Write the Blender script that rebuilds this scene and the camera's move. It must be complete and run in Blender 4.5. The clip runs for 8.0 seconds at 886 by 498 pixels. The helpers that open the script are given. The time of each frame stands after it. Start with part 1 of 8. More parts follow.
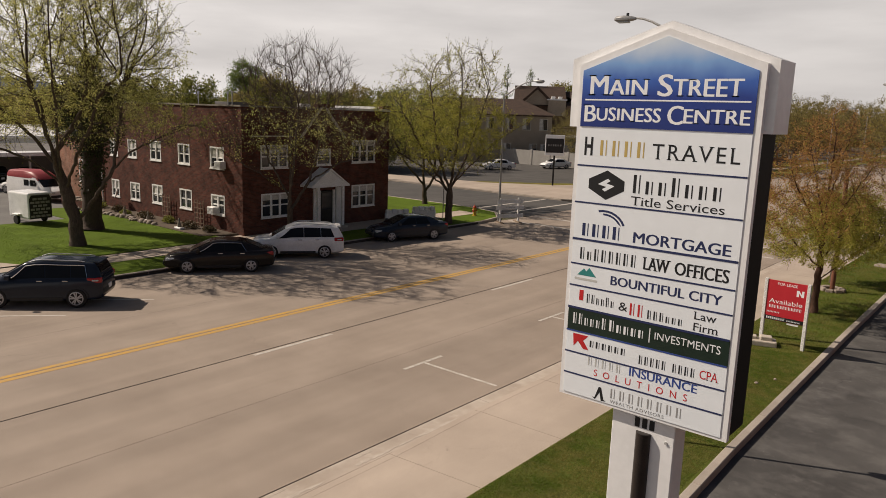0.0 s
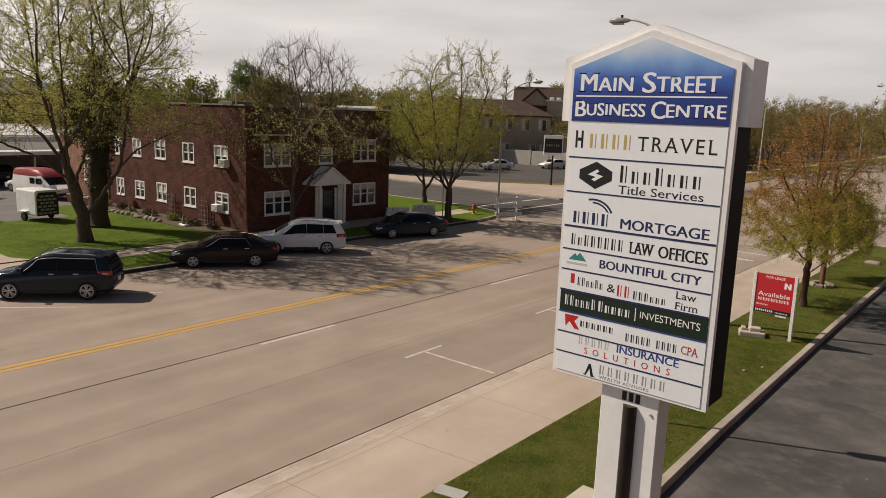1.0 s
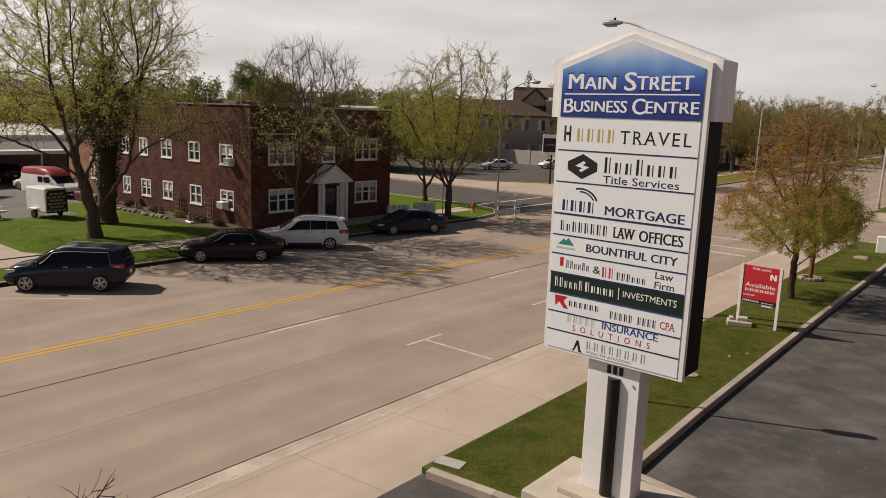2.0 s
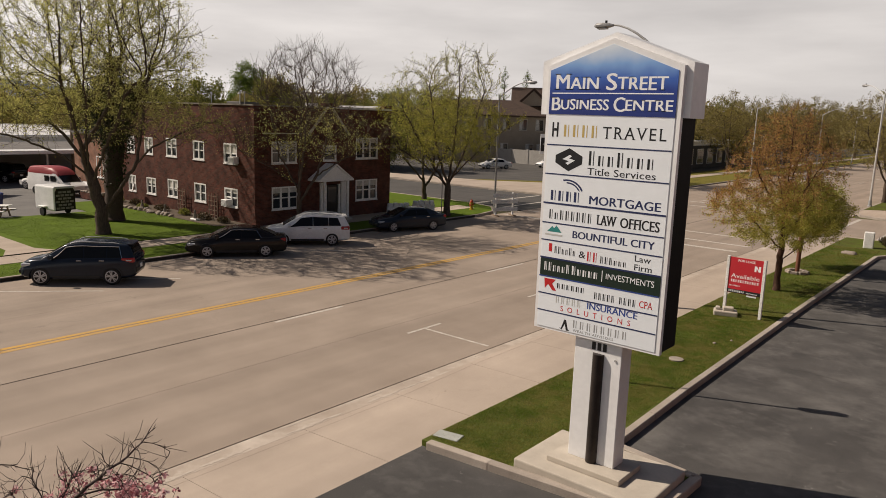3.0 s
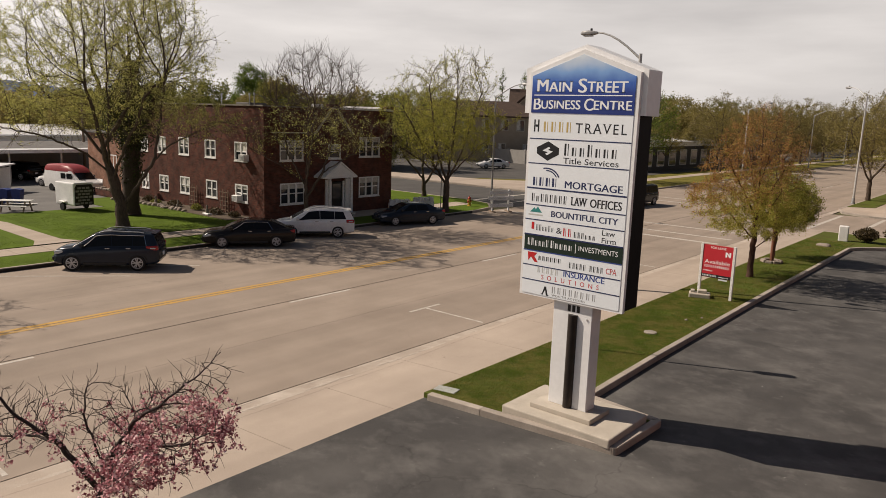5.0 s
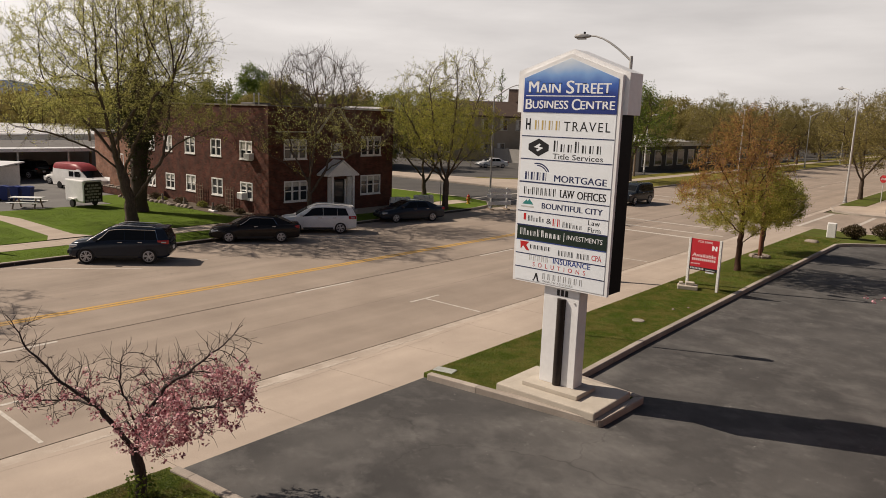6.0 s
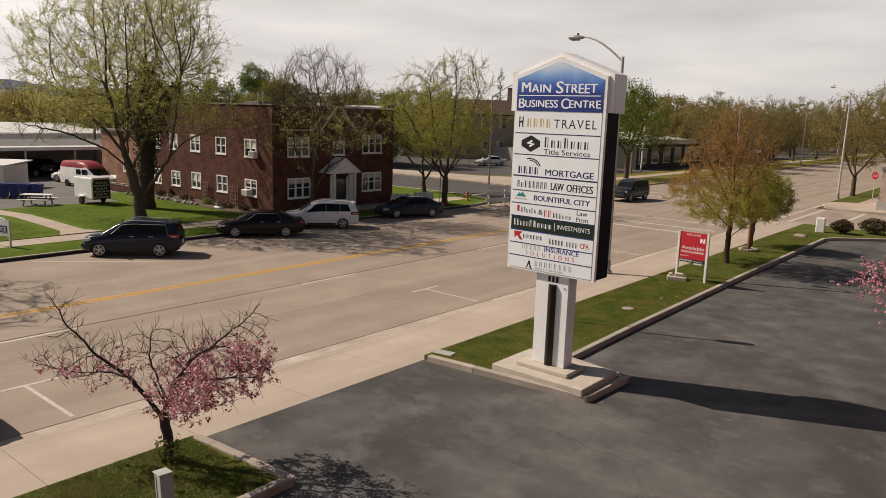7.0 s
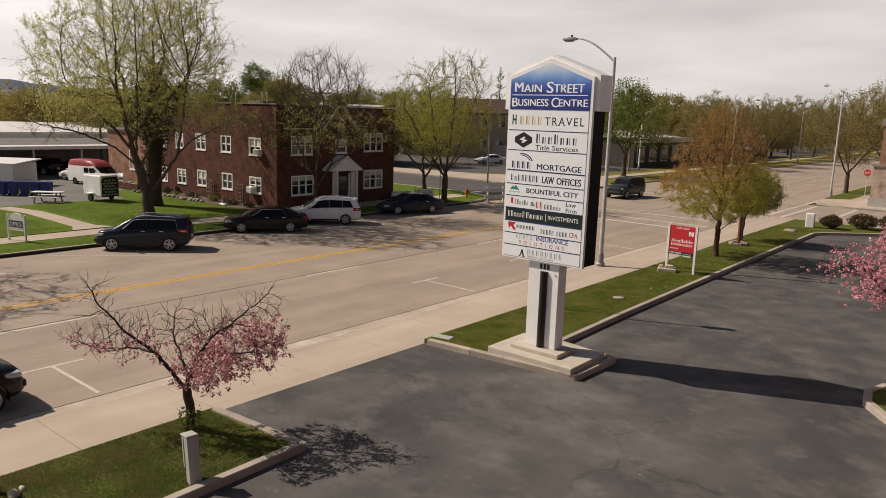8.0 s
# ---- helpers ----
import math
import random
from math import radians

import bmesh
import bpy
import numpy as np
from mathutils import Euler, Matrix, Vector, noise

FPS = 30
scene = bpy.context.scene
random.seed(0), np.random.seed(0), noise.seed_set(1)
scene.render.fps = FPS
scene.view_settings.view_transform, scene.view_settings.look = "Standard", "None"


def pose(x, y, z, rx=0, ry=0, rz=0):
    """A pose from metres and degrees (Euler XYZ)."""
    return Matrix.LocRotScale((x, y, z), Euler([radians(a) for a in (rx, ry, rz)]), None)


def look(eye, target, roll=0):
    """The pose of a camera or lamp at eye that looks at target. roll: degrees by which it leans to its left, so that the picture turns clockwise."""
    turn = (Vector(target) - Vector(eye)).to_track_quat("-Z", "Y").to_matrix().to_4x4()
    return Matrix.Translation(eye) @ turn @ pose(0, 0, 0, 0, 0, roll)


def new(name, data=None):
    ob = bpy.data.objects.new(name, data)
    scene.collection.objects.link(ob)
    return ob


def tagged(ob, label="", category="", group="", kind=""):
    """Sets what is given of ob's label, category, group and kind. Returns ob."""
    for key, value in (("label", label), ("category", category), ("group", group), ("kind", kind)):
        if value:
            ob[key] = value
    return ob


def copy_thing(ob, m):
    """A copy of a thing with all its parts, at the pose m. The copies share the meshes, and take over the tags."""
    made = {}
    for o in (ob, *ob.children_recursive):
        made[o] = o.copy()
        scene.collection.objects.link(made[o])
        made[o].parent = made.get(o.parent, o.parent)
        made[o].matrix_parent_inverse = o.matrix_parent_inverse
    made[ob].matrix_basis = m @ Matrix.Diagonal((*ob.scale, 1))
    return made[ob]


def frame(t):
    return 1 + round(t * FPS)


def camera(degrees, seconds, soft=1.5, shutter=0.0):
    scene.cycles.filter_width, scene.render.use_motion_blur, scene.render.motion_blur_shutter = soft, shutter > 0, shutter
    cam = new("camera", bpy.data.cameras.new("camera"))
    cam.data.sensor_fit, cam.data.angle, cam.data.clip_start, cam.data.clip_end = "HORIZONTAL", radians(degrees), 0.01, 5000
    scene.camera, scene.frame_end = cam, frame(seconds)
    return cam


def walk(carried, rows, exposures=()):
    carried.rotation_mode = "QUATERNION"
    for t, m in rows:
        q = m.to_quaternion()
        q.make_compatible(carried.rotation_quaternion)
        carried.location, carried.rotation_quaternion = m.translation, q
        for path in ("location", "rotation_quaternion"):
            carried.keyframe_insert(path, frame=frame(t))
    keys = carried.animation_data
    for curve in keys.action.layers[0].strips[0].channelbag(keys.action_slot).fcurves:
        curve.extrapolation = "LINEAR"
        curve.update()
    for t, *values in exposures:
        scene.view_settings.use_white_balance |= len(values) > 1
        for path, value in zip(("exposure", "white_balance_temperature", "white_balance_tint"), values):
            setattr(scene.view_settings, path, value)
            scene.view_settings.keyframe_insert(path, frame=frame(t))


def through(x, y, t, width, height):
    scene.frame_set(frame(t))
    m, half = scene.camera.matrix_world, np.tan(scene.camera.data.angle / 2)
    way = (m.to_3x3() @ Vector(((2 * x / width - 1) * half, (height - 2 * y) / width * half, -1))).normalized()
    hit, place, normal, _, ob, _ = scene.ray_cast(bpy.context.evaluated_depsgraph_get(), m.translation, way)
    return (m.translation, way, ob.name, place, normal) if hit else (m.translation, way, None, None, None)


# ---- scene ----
cam = camera(63.0, 8.0, soft=0.7)
PATH = [
    (0, (2.949, -9.637, 7.394), (1.691, -8.126, 7.028), 1.9),
    (0.5, (3.194, -9.938, 7.34), (1.936, -8.426, 6.976), 2.0),
    (1, (3.475, -10.296, 7.298), (2.218, -8.783, 6.935), 2.0),
    (1.5, (3.812, -10.696, 7.261), (2.554, -9.183, 6.899), 2.0),
    (3, (4.935, -11.977, 7.173), (3.679, -10.463, 6.813), 1.9),
    (3.5, (5.321, -12.442, 7.155), (4.066, -10.927, 6.796), 1.9),
    (4, (5.731, -12.92, 7.132), (4.475, -11.405, 6.774), 1.9),
    (4.5, (6.169, -13.461, 7.117), (4.914, -11.945, 6.76), 1.9),
    (6, (7.516, -15.001, 7.072), (6.262, -13.485, 6.716), 2.0),
    (6.5, (7.947, -15.53, 7.064), (6.694, -14.013, 6.706), 1.9),
    (7, (8.388, -16.013, 7.065), (7.134, -14.496, 6.705), 1.9),
    (7.5, (8.833, -16.512, 7.062), (7.58, -14.996, 6.701), 1.9),
    (8, (9.299, -17.019, 7.04), (8.045, -15.504, 6.678), 1.8),
]
walk(cam, [(t, look(eye, target, roll)) for t, eye, target, roll in PATH], [(0.0, -0.03, 6680, 13), (3.0, 0.0, 6680, 13), (8.0, 0.07, 6680, 13)])

# ---- light ----
SUN_AZ, SUN_EL = radians(24), radians(43)
sun_way = Vector((math.cos(SUN_AZ) * math.cos(SUN_EL), math.sin(SUN_AZ) * math.cos(SUN_EL), -math.sin(SUN_EL)))
sun_data = bpy.data.lights.new("sun", "SUN")
sun_data.energy, sun_data.angle, sun_data.color = 5.0, radians(0.45), (1.0, 0.89, 0.75)
sun_ob = new("sun", sun_data)
sun_ob.matrix_world = look((0, 0, 60), Vector((0, 0, 60)) + sun_way)

world = bpy.data.worlds.new("world")
scene.world = world
world.use_nodes = True
wn = world.node_tree
wn.nodes.clear()
w_out = wn.nodes.new("ShaderNodeOutputWorld")
w_bg = wn.nodes.new("ShaderNodeBackground")
w_sky = wn.nodes.new("ShaderNodeTexSky")
w_sky.sky_type, w_sky.sun_disc = "NISHITA", False
w_sky.sun_elevation, w_sky.sun_rotation = SUN_EL, math.atan2(-math.cos(SUN_AZ), -math.sin(SUN_AZ))
w_sky.dust_density, w_sky.air_density = 3.0, 1.0
# thin high cloud over the whole sky
w_co = wn.nodes.new("ShaderNodeTexCoord")
w_map = wn.nodes.new("ShaderNodeMapping")
w_map.inputs["Scale"].default_value = (1.0, 1.0, 5.5)
w_noise = wn.nodes.new("ShaderNodeTexNoise")
w_noise.inputs["Scale"].default_value = 2.2
w_noise.inputs["Detail"].default_value = 7
w_noise.inputs["Roughness"].default_value = 0.52
w_ramp = wn.nodes.new("ShaderNodeValToRGB")
w_ramp.color_ramp.elements[0].position, w_ramp.color_ramp.elements[0].color = 0.33, (13.9, 13.5, 13.15, 1)
w_ramp.color_ramp.elements[1].position, w_ramp.color_ramp.elements[1].color = 0.66, (19.9, 19.3, 18.6, 1)
w_mix = wn.nodes.new("ShaderNodeMixRGB")
w_sep = wn.nodes.new("ShaderNodeSeparateXYZ")
w_veil = wn.nodes.new("ShaderNodeMapRange")      # the veil of cloud is thick low down and thins out overhead
w_veil.inputs["From Min"].default_value, w_veil.inputs["From Max"].default_value = 0.15, 0.22
w_veil.inputs["To Min"].default_value, w_veil.inputs["To Max"].default_value = 0.93, 0.0
wn.links.new(w_co.outputs["Generated"], w_sep.inputs[0])
wn.links.new(w_sep.outputs[2], w_veil.inputs[0])
wn.links.new(w_veil.outputs[0], w_mix.inputs[0])
wn.links.new(w_co.outputs["Generated"], w_map.inputs[0])
wn.links.new(w_map.outputs[0], w_noise.inputs["Vector"])
wn.links.new(w_noise.outputs[0], w_ramp.inputs[0])
# the veil glows a little towards the sun's side
w_dot = wn.nodes.new("ShaderNodeVectorMath")
w_dot.operation = "DOT_PRODUCT"
w_dot.inputs[1].default_value = (-math.cos(SUN_AZ), -math.sin(SUN_AZ), 0.0)
w_side = wn.nodes.new("ShaderNodeMapRange")
w_side.inputs["From Min"].default_value, w_side.inputs["From Max"].default_value = -1.0, 1.0
w_side.inputs["To Min"].default_value, w_side.inputs["To Max"].default_value = 0.7, 1.17
w_glow = wn.nodes.new("ShaderNodeVectorMath")
w_glow.operation = "SCALE"
wn.links.new(w_co.outputs["Generated"], w_dot.inputs[0])
wn.links.new(w_dot.outputs["Value"], w_side.inputs[0])
wn.links.new(w_ramp.outputs[0], w_glow.inputs[0])
wn.links.new(w_side.outputs[0], w_glow.inputs["Scale"])
wn.links.new(w_sky.outputs[0], w_mix.inputs[1])
wn.links.new(w_glow.outputs[0], w_mix.inputs[2])
wn.links.new(w_mix.outputs[0], w_bg.inputs[0])
w_bg.inputs[1].default_value = 0.044
wn.links.new(w_bg.outputs[0], w_out.inputs[0])


# ---- materials ----
def mat(name, a, b=None, rough=0.7, scale=3.0, fine=60.0, bump=0.15, metal=0.0, fine_amount=0.35, spec=0.4, rand=0.0,
        streak=None, coat=0.0, detail=6):
    """A surface with a slow colour change between a and b, a fine grain over it, and a fine relief."""
    m = bpy.data.materials.new(name)
    m.use_nodes = True
    nt = m.node_tree
    p = nt.nodes["Principled BSDF"]
    p.inputs["Roughness"].default_value = rough
    p.inputs["Metallic"].default_value = metal
    p.inputs["Specular IOR Level"].default_value = spec
    p.inputs["Coat Weight"].default_value = coat
    b = b or tuple(c * 0.75 for c in a)
    co = nt.nodes.new("ShaderNodeTexCoord")
    vec = co.outputs["Object"]
    if streak:
        mp = nt.nodes.new("ShaderNodeMapping")
        mp.inputs["Scale"].default_value = streak
        nt.links.new(vec, mp.inputs[0])
        vec = mp.outputs[0]
    n1 = nt.nodes.new("ShaderNodeTexNoise")
    n1.inputs["Scale"].default_value = scale
    n1.inputs["Detail"].default_value = detail
    n1.inputs["Roughness"].default_value = 0.6
    nt.links.new(vec, n1.inputs["Vector"])
    r1 = nt.nodes.new("ShaderNodeMapRange")
    r1.inputs["From Min"].default_value, r1.inputs["From Max"].default_value = 0.3, 0.7
    nt.links.new(n1.outputs[0], r1.inputs[0])
    mx = nt.nodes.new("ShaderNodeMixRGB")
    mx.inputs[1].default_value, mx.inputs[2].default_value = (*b, 1), (*a, 1)
    nt.links.new(r1.outputs[0], mx.inputs[0])
    n2 = nt.nodes.new("ShaderNodeTexNoise")
    n2.inputs["Scale"].default_value = fine
    n2.inputs["Detail"].default_value = 3
    nt.links.new(co.outputs["Object"], n2.inputs["Vector"])
    r2 = nt.nodes.new("ShaderNodeMapRange")
    r2.inputs["From Min"].default_value, r2.inputs["From Max"].default_value = 0.25, 0.75
    r2.inputs["To Min"].default_value, r2.inputs["To Max"].default_value = 1 - fine_amount, 1 + fine_amount * 0.6
    nt.links.new(n2.outputs[0], r2.inputs[0])
    mu = nt.nodes.new("ShaderNodeMixRGB")
    mu.blend_type = "MULTIPLY"
    mu.inputs[0].default_value = 1
    nt.links.new(mx.outputs[0], mu.inputs[1])
    nt.links.new(r2.outputs[0], mu.inputs[2])
    last = mu.outputs[0]
    if rand:
        oi = nt.nodes.new("ShaderNodeObjectInfo")
        r3 = nt.nodes.new("ShaderNodeMapRange")
        r3.inputs["To Min"].default_value, r3.inputs["To Max"].default_value = 1 - rand, 1 + rand
        nt.links.new(oi.outputs["Random"], r3.inputs[0])
        m3 = nt.nodes.new("ShaderNodeMixRGB")
        m3.blend_type = "MULTIPLY"
        m3.inputs[0].default_value = 1
        nt.links.new(last, m3.inputs[1])
        nt.links.new(r3.outputs[0], m3.inputs[2])
        last = m3.outputs[0]
    nt.links.new(last, p.inputs["Base Color"])
    if bump:
        bp = nt.nodes.new("ShaderNodeBump")
        bp.inputs["Strength"].default_value = bump
        bp.inputs["Distance"].default_value = 0.02
        nt.links.new(n2.outputs[0], bp.inputs["Height"])
        nt.links.new(bp.outputs[0], p.inputs["Normal"])
    return m


def leaf_mat(name, a, b, c=None, through=0.35):
    """Leaves: colour by clump, some light passes through."""
    m = bpy.data.materials.new(name)
    m.use_nodes = True
    nt = m.node_tree
    p = nt.nodes["Principled BSDF"]
    p.inputs["Roughness"].default_value = 0.55
    p.inputs["Specular IOR Level"].default_value = 0.25
    g = nt.nodes.new("ShaderNodeNewGeometry")
    ramp = nt.nodes.new("ShaderNodeValToRGB")
    ramp.color_ramp.elements[0].color = (*a, 1)
    ramp.color_ramp.elements[1].color = (*b, 1)
    if c:
        e = ramp.color_ramp.elements.new(0.5)
        e.color = (*c, 1)
    nt.links.new(g.outputs["Random Per Island"], ramp.inputs[0])
    nt.links.new(ramp.outputs[0], p.inputs["Base Color"])
    tr = nt.nodes.new("ShaderNodeBsdfTranslucent")
    nt.links.new(ramp.outputs[0], tr.inputs[0])
    ms = nt.nodes.new("ShaderNodeMixShader")
    ms.inputs[0].default_value = through
    nt.links.new(p.outputs[0], ms.inputs[1])
    nt.links.new(tr.outputs[0], ms.inputs[2])
    nt.links.new(ms.outputs[0], nt.nodes["Material Output"].inputs[0])
    return m


def grass_mat(name, a, b, c, straw):
    """Blades of grass that turn to straw in patches."""
    m = leaf_mat(name, a, b, c, 0.5)
    nt = m.node_tree
    p = nt.nodes["Principled BSDF"]
    src = p.inputs["Base Color"].links[0].from_socket
    co = nt.nodes.new("ShaderNodeTexCoord")
    n = nt.nodes.new("ShaderNodeTexNoise")
    n.inputs["Scale"].default_value, n.inputs["Detail"].default_value, n.inputs["Roughness"].default_value = 1.3, 5, 0.7
    nt.links.new(co.outputs["Object"], n.inputs["Vector"])
    r = nt.nodes.new("ShaderNodeMapRange")
    r.inputs["From Min"].default_value, r.inputs["From Max"].default_value = 0.41, 0.6
    r.inputs["To Max"].default_value = 0.8
    nt.links.new(n.outputs[0], r.inputs[0])
    mx = nt.nodes.new("ShaderNodeMixRGB")
    mx.inputs[2].default_value = (*straw, 1)
    nt.links.new(r.outputs[0], mx.inputs[0])
    nt.links.new(src, mx.inputs[1])
    nt.links.new(mx.outputs[0], p.inputs["Base Color"])
    nt.links.new(mx.outputs[0], [x for x in nt.nodes if x.bl_idname == "ShaderNodeBsdfTranslucent"][0].inputs[0])
    return m


def brick_mat(name, a, b, mortar, size=1.0):
    m = bpy.data.materials.new(name)
    m.use_nodes = True
    nt = m.node_tree
    p = nt.nodes["Principled BSDF"]
    p.inputs["Roughness"].default_value = 0.88
    p.inputs["Specular IOR Level"].default_value = 0.2
    co = nt.nodes.new("ShaderNodeTexCoord")
    sp = nt.nodes.new("ShaderNodeSeparateXYZ")
    ad = nt.nodes.new("ShaderNodeMath")
    cb = nt.nodes.new("ShaderNodeCombineXYZ")
    nt.links.new(co.outputs["Object"], sp.inputs[0])
    nt.links.new(sp.outputs[0], ad.inputs[0])
    nt.links.new(sp.outputs[1], ad.inputs[1])
    nt.links.new(ad.outputs[0], cb.inputs[0])
    nt.links.new(sp.outputs[2], cb.inputs[1])
    br = nt.nodes.new("ShaderNodeTexBrick")
    br.inputs["Scale"].default_value = 1.0 / size
    br.inputs["Brick Width"].default_value, br.inputs["Row Height"].default_value = 0.215, 0.075
    br.inputs["Mortar Size"].default_value = 0.007
    br.inputs["Color1"].default_value, br.inputs["Color2"].default_value = (*a, 1), (*b, 1)
    br.inputs["Mortar"].default_value = (*mortar, 1)
    nt.links.new(cb.outputs[0], br.inputs["Vector"])
    n = nt.nodes.new("ShaderNodeTexNoise")
    n.inputs["Scale"].default_value = 1.5
    n.inputs["Detail"].default_value = 8
    n.inputs["Roughness"].default_value = 0.65
    nt.links.new(co.outputs["Object"], n.inputs["Vector"])
    r = nt.nodes.new("ShaderNodeMapRange")
    r.inputs["From Min"].default_value, r.inputs["From Max"].default_value = 0.3, 0.7
    r.inputs["To Min"].default_value, r.inputs["To Max"].default_value = 0.52, 1.3
    nt.links.new(n.outputs[0], r.inputs[0])
    mu = nt.nodes.new("ShaderNodeMixRGB")
    mu.blend_type = "MULTIPLY"
    mu.inputs[0].default_value = 1
    nt.links.new(br.outputs[0], mu.inputs[1])
    nt.links.new(r.outputs[0], mu.inputs[2])
    nt.links.new(mu.outputs[0], p.inputs["Base Color"])
    bp = nt.nodes.new("ShaderNodeBump")
    bp.inputs["Strength"].default_value, bp.inputs["Distance"].default_value = 0.5, 0.01
    bp.invert = True
    nt.links.new(br.outputs["Fac"], bp.inputs["Height"])
    nt.links.new(bp.outputs[0], p.inputs["Normal"])
    return m


def paving_mat(name, a, b, crack=(0.12, 0.1, 0.085), stain=0.5, crack_scale=0.22, crack_width=0.006, speck=0.25, rough=0.85, scuff=0.0, scuff_color=(0.34, 0.325, 0.305)):
    """Concrete or asphalt: broad stains, wheel-worn streaks along the street, fine grain and a few cracks."""
    m = mat(name, a, b, rough=rough, scale=0.35, fine=55, bump=0.25, fine_amount=speck, spec=0.25, detail=9)
    nt = m.node_tree
    p = nt.nodes["Principled BSDF"]
    src = p.inputs["Base Color"].links[0].from_socket
    co = nt.nodes.new("ShaderNodeTexCoord")
    st = nt.nodes.new("ShaderNodeMapping")
    st.inputs["Scale"].default_value = (1.1, 0.05, 1)
    nt.links.new(co.outputs["Object"], st.inputs[0])
    ns = nt.nodes.new("ShaderNodeTexNoise")
    ns.inputs["Scale"].default_value = 1.0
    ns.inputs["Detail"].default_value = 5
    nt.links.new(st.outputs[0], ns.inputs["Vector"])
    rs = nt.nodes.new("ShaderNodeMapRange")
    rs.inputs["From Min"].default_value, rs.inputs["From Max"].default_value = 0.35, 0.65
    rs.inputs["To Min"].default_value, rs.inputs["To Max"].default_value = 1 - 0.22 * stain, 1 + 0.1 * stain
    nt.links.new(ns.outputs[0], rs.inputs[0])
    mu = nt.nodes.new("ShaderNodeMixRGB")
    mu.blend_type, mu.inputs[0].default_value = "MULTIPLY", 1
    nt.links.new(src, mu.inputs[1])
    nt.links.new(rs.outputs[0], mu.inputs[2])
    # cracks: distorted cell borders, only in places
    dn = nt.nodes.new("ShaderNodeTexNoise")
    dn.inputs["Scale"].default_value, dn.inputs["Detail"].default_value = 1.6, 5
    nt.links.new(co.outputs["Object"], dn.inputs["Vector"])
    va = nt.nodes.new("ShaderNodeVectorMath")
    va.operation = "MULTIPLY_ADD"
    va.inputs[1].default_value = (1.1, 1.1, 0)
    nt.links.new(dn.outputs["Color"], va.inputs[0])
    nt.links.new(co.outputs["Object"], va.inputs[2])
    vo = nt.nodes.new("ShaderNodeTexVoronoi")
    vo.feature = "DISTANCE_TO_EDGE"
    vo.inputs["Scale"].default_value = crack_scale
    nt.links.new(va.outputs[0], vo.inputs["Vector"])
    lt = nt.nodes.new("ShaderNodeMapRange")
    lt.inputs["From Min"].default_value, lt.inputs["From Max"].default_value = crack_width * 0.4, crack_width
    lt.inputs["To Min"].default_value, lt.inputs["To Max"].default_value = 1, 0
    nt.links.new(vo.outputs["Distance"], lt.inputs[0])
    gate = nt.nodes.new("ShaderNodeTexNoise")
    gate.inputs["Scale"].default_value = 0.13
    nt.links.new(co.outputs["Object"], gate.inputs["Vector"])
    gr = nt.nodes.new("ShaderNodeMapRange")
    gr.inputs["From Min"].default_value, gr.inputs["From Max"].default_value = 0.48, 0.6
    gr.inputs["To Max"].default_value = 0.8
    nt.links.new(gate.outputs[0], gr.inputs[0])
    mm = nt.nodes.new("ShaderNodeMath")
    mm.operation = "MULTIPLY"
    nt.links.new(lt.outputs[0], mm.inputs[0])
    nt.links.new(gr.outputs[0], mm.inputs[1])
    cm = nt.nodes.new("ShaderNodeMixRGB")
    cm.inputs[2].default_value = (*crack, 1)
    nt.links.new(mm.outputs[0], cm.inputs[0])
    nt.links.new(mu.outputs[0], cm.inputs[1])
    out = cm.outputs[0]
    if scuff:
        sm = nt.nodes.new("ShaderNodeMapping")
        sm.inputs["Rotation"].default_value, sm.inputs["Scale"].default_value = (0, 0, 0.6), (0.95, 1.1, 1)
        nt.links.new(co.outputs["Object"], sm.inputs[0])
        for sc, lo, hi, amount in ((0.3, 0.42, 0.72, scuff * 0.24), (0.8, 0.48, 0.74, scuff * 0.36), (2.6, 0.6, 0.76, scuff * 0.32), (5.0, 0.685, 0.705, scuff * 1.0), (13.0, 0.705, 0.72, scuff * 1.5)):
            sn = nt.nodes.new("ShaderNodeTexNoise")
            sn.inputs["Scale"].default_value, sn.inputs["Detail"].default_value, sn.inputs["Roughness"].default_value = sc, 7, 0.65
            nt.links.new(sm.outputs[0], sn.inputs["Vector"])
            sr_ = nt.nodes.new("ShaderNodeMapRange")
            sr_.inputs["From Min"].default_value, sr_.inputs["From Max"].default_value = lo, hi
            sr_.inputs["To Max"].default_value = amount
            nt.links.new(sn.outputs[0], sr_.inputs[0])
            sx = nt.nodes.new("ShaderNodeMixRGB")
            sx.inputs[2].default_value = (*scuff_color, 1)
            nt.links.new(sr_.outputs[0], sx.inputs[0])
            nt.links.new(out, sx.inputs[1])
            out = sx.outputs[0]
    nt.links.new(out, p.inputs["Base Color"])
    return m


def paint(name, c, rough=0.17, metal=0.0):
    return mat(name, c, tuple(v * 0.85 for v in c), rough=rough, scale=1.5, fine=12, bump=0.0, metal=metal, fine_amount=0.06, spec=0.3, coat=0.0)


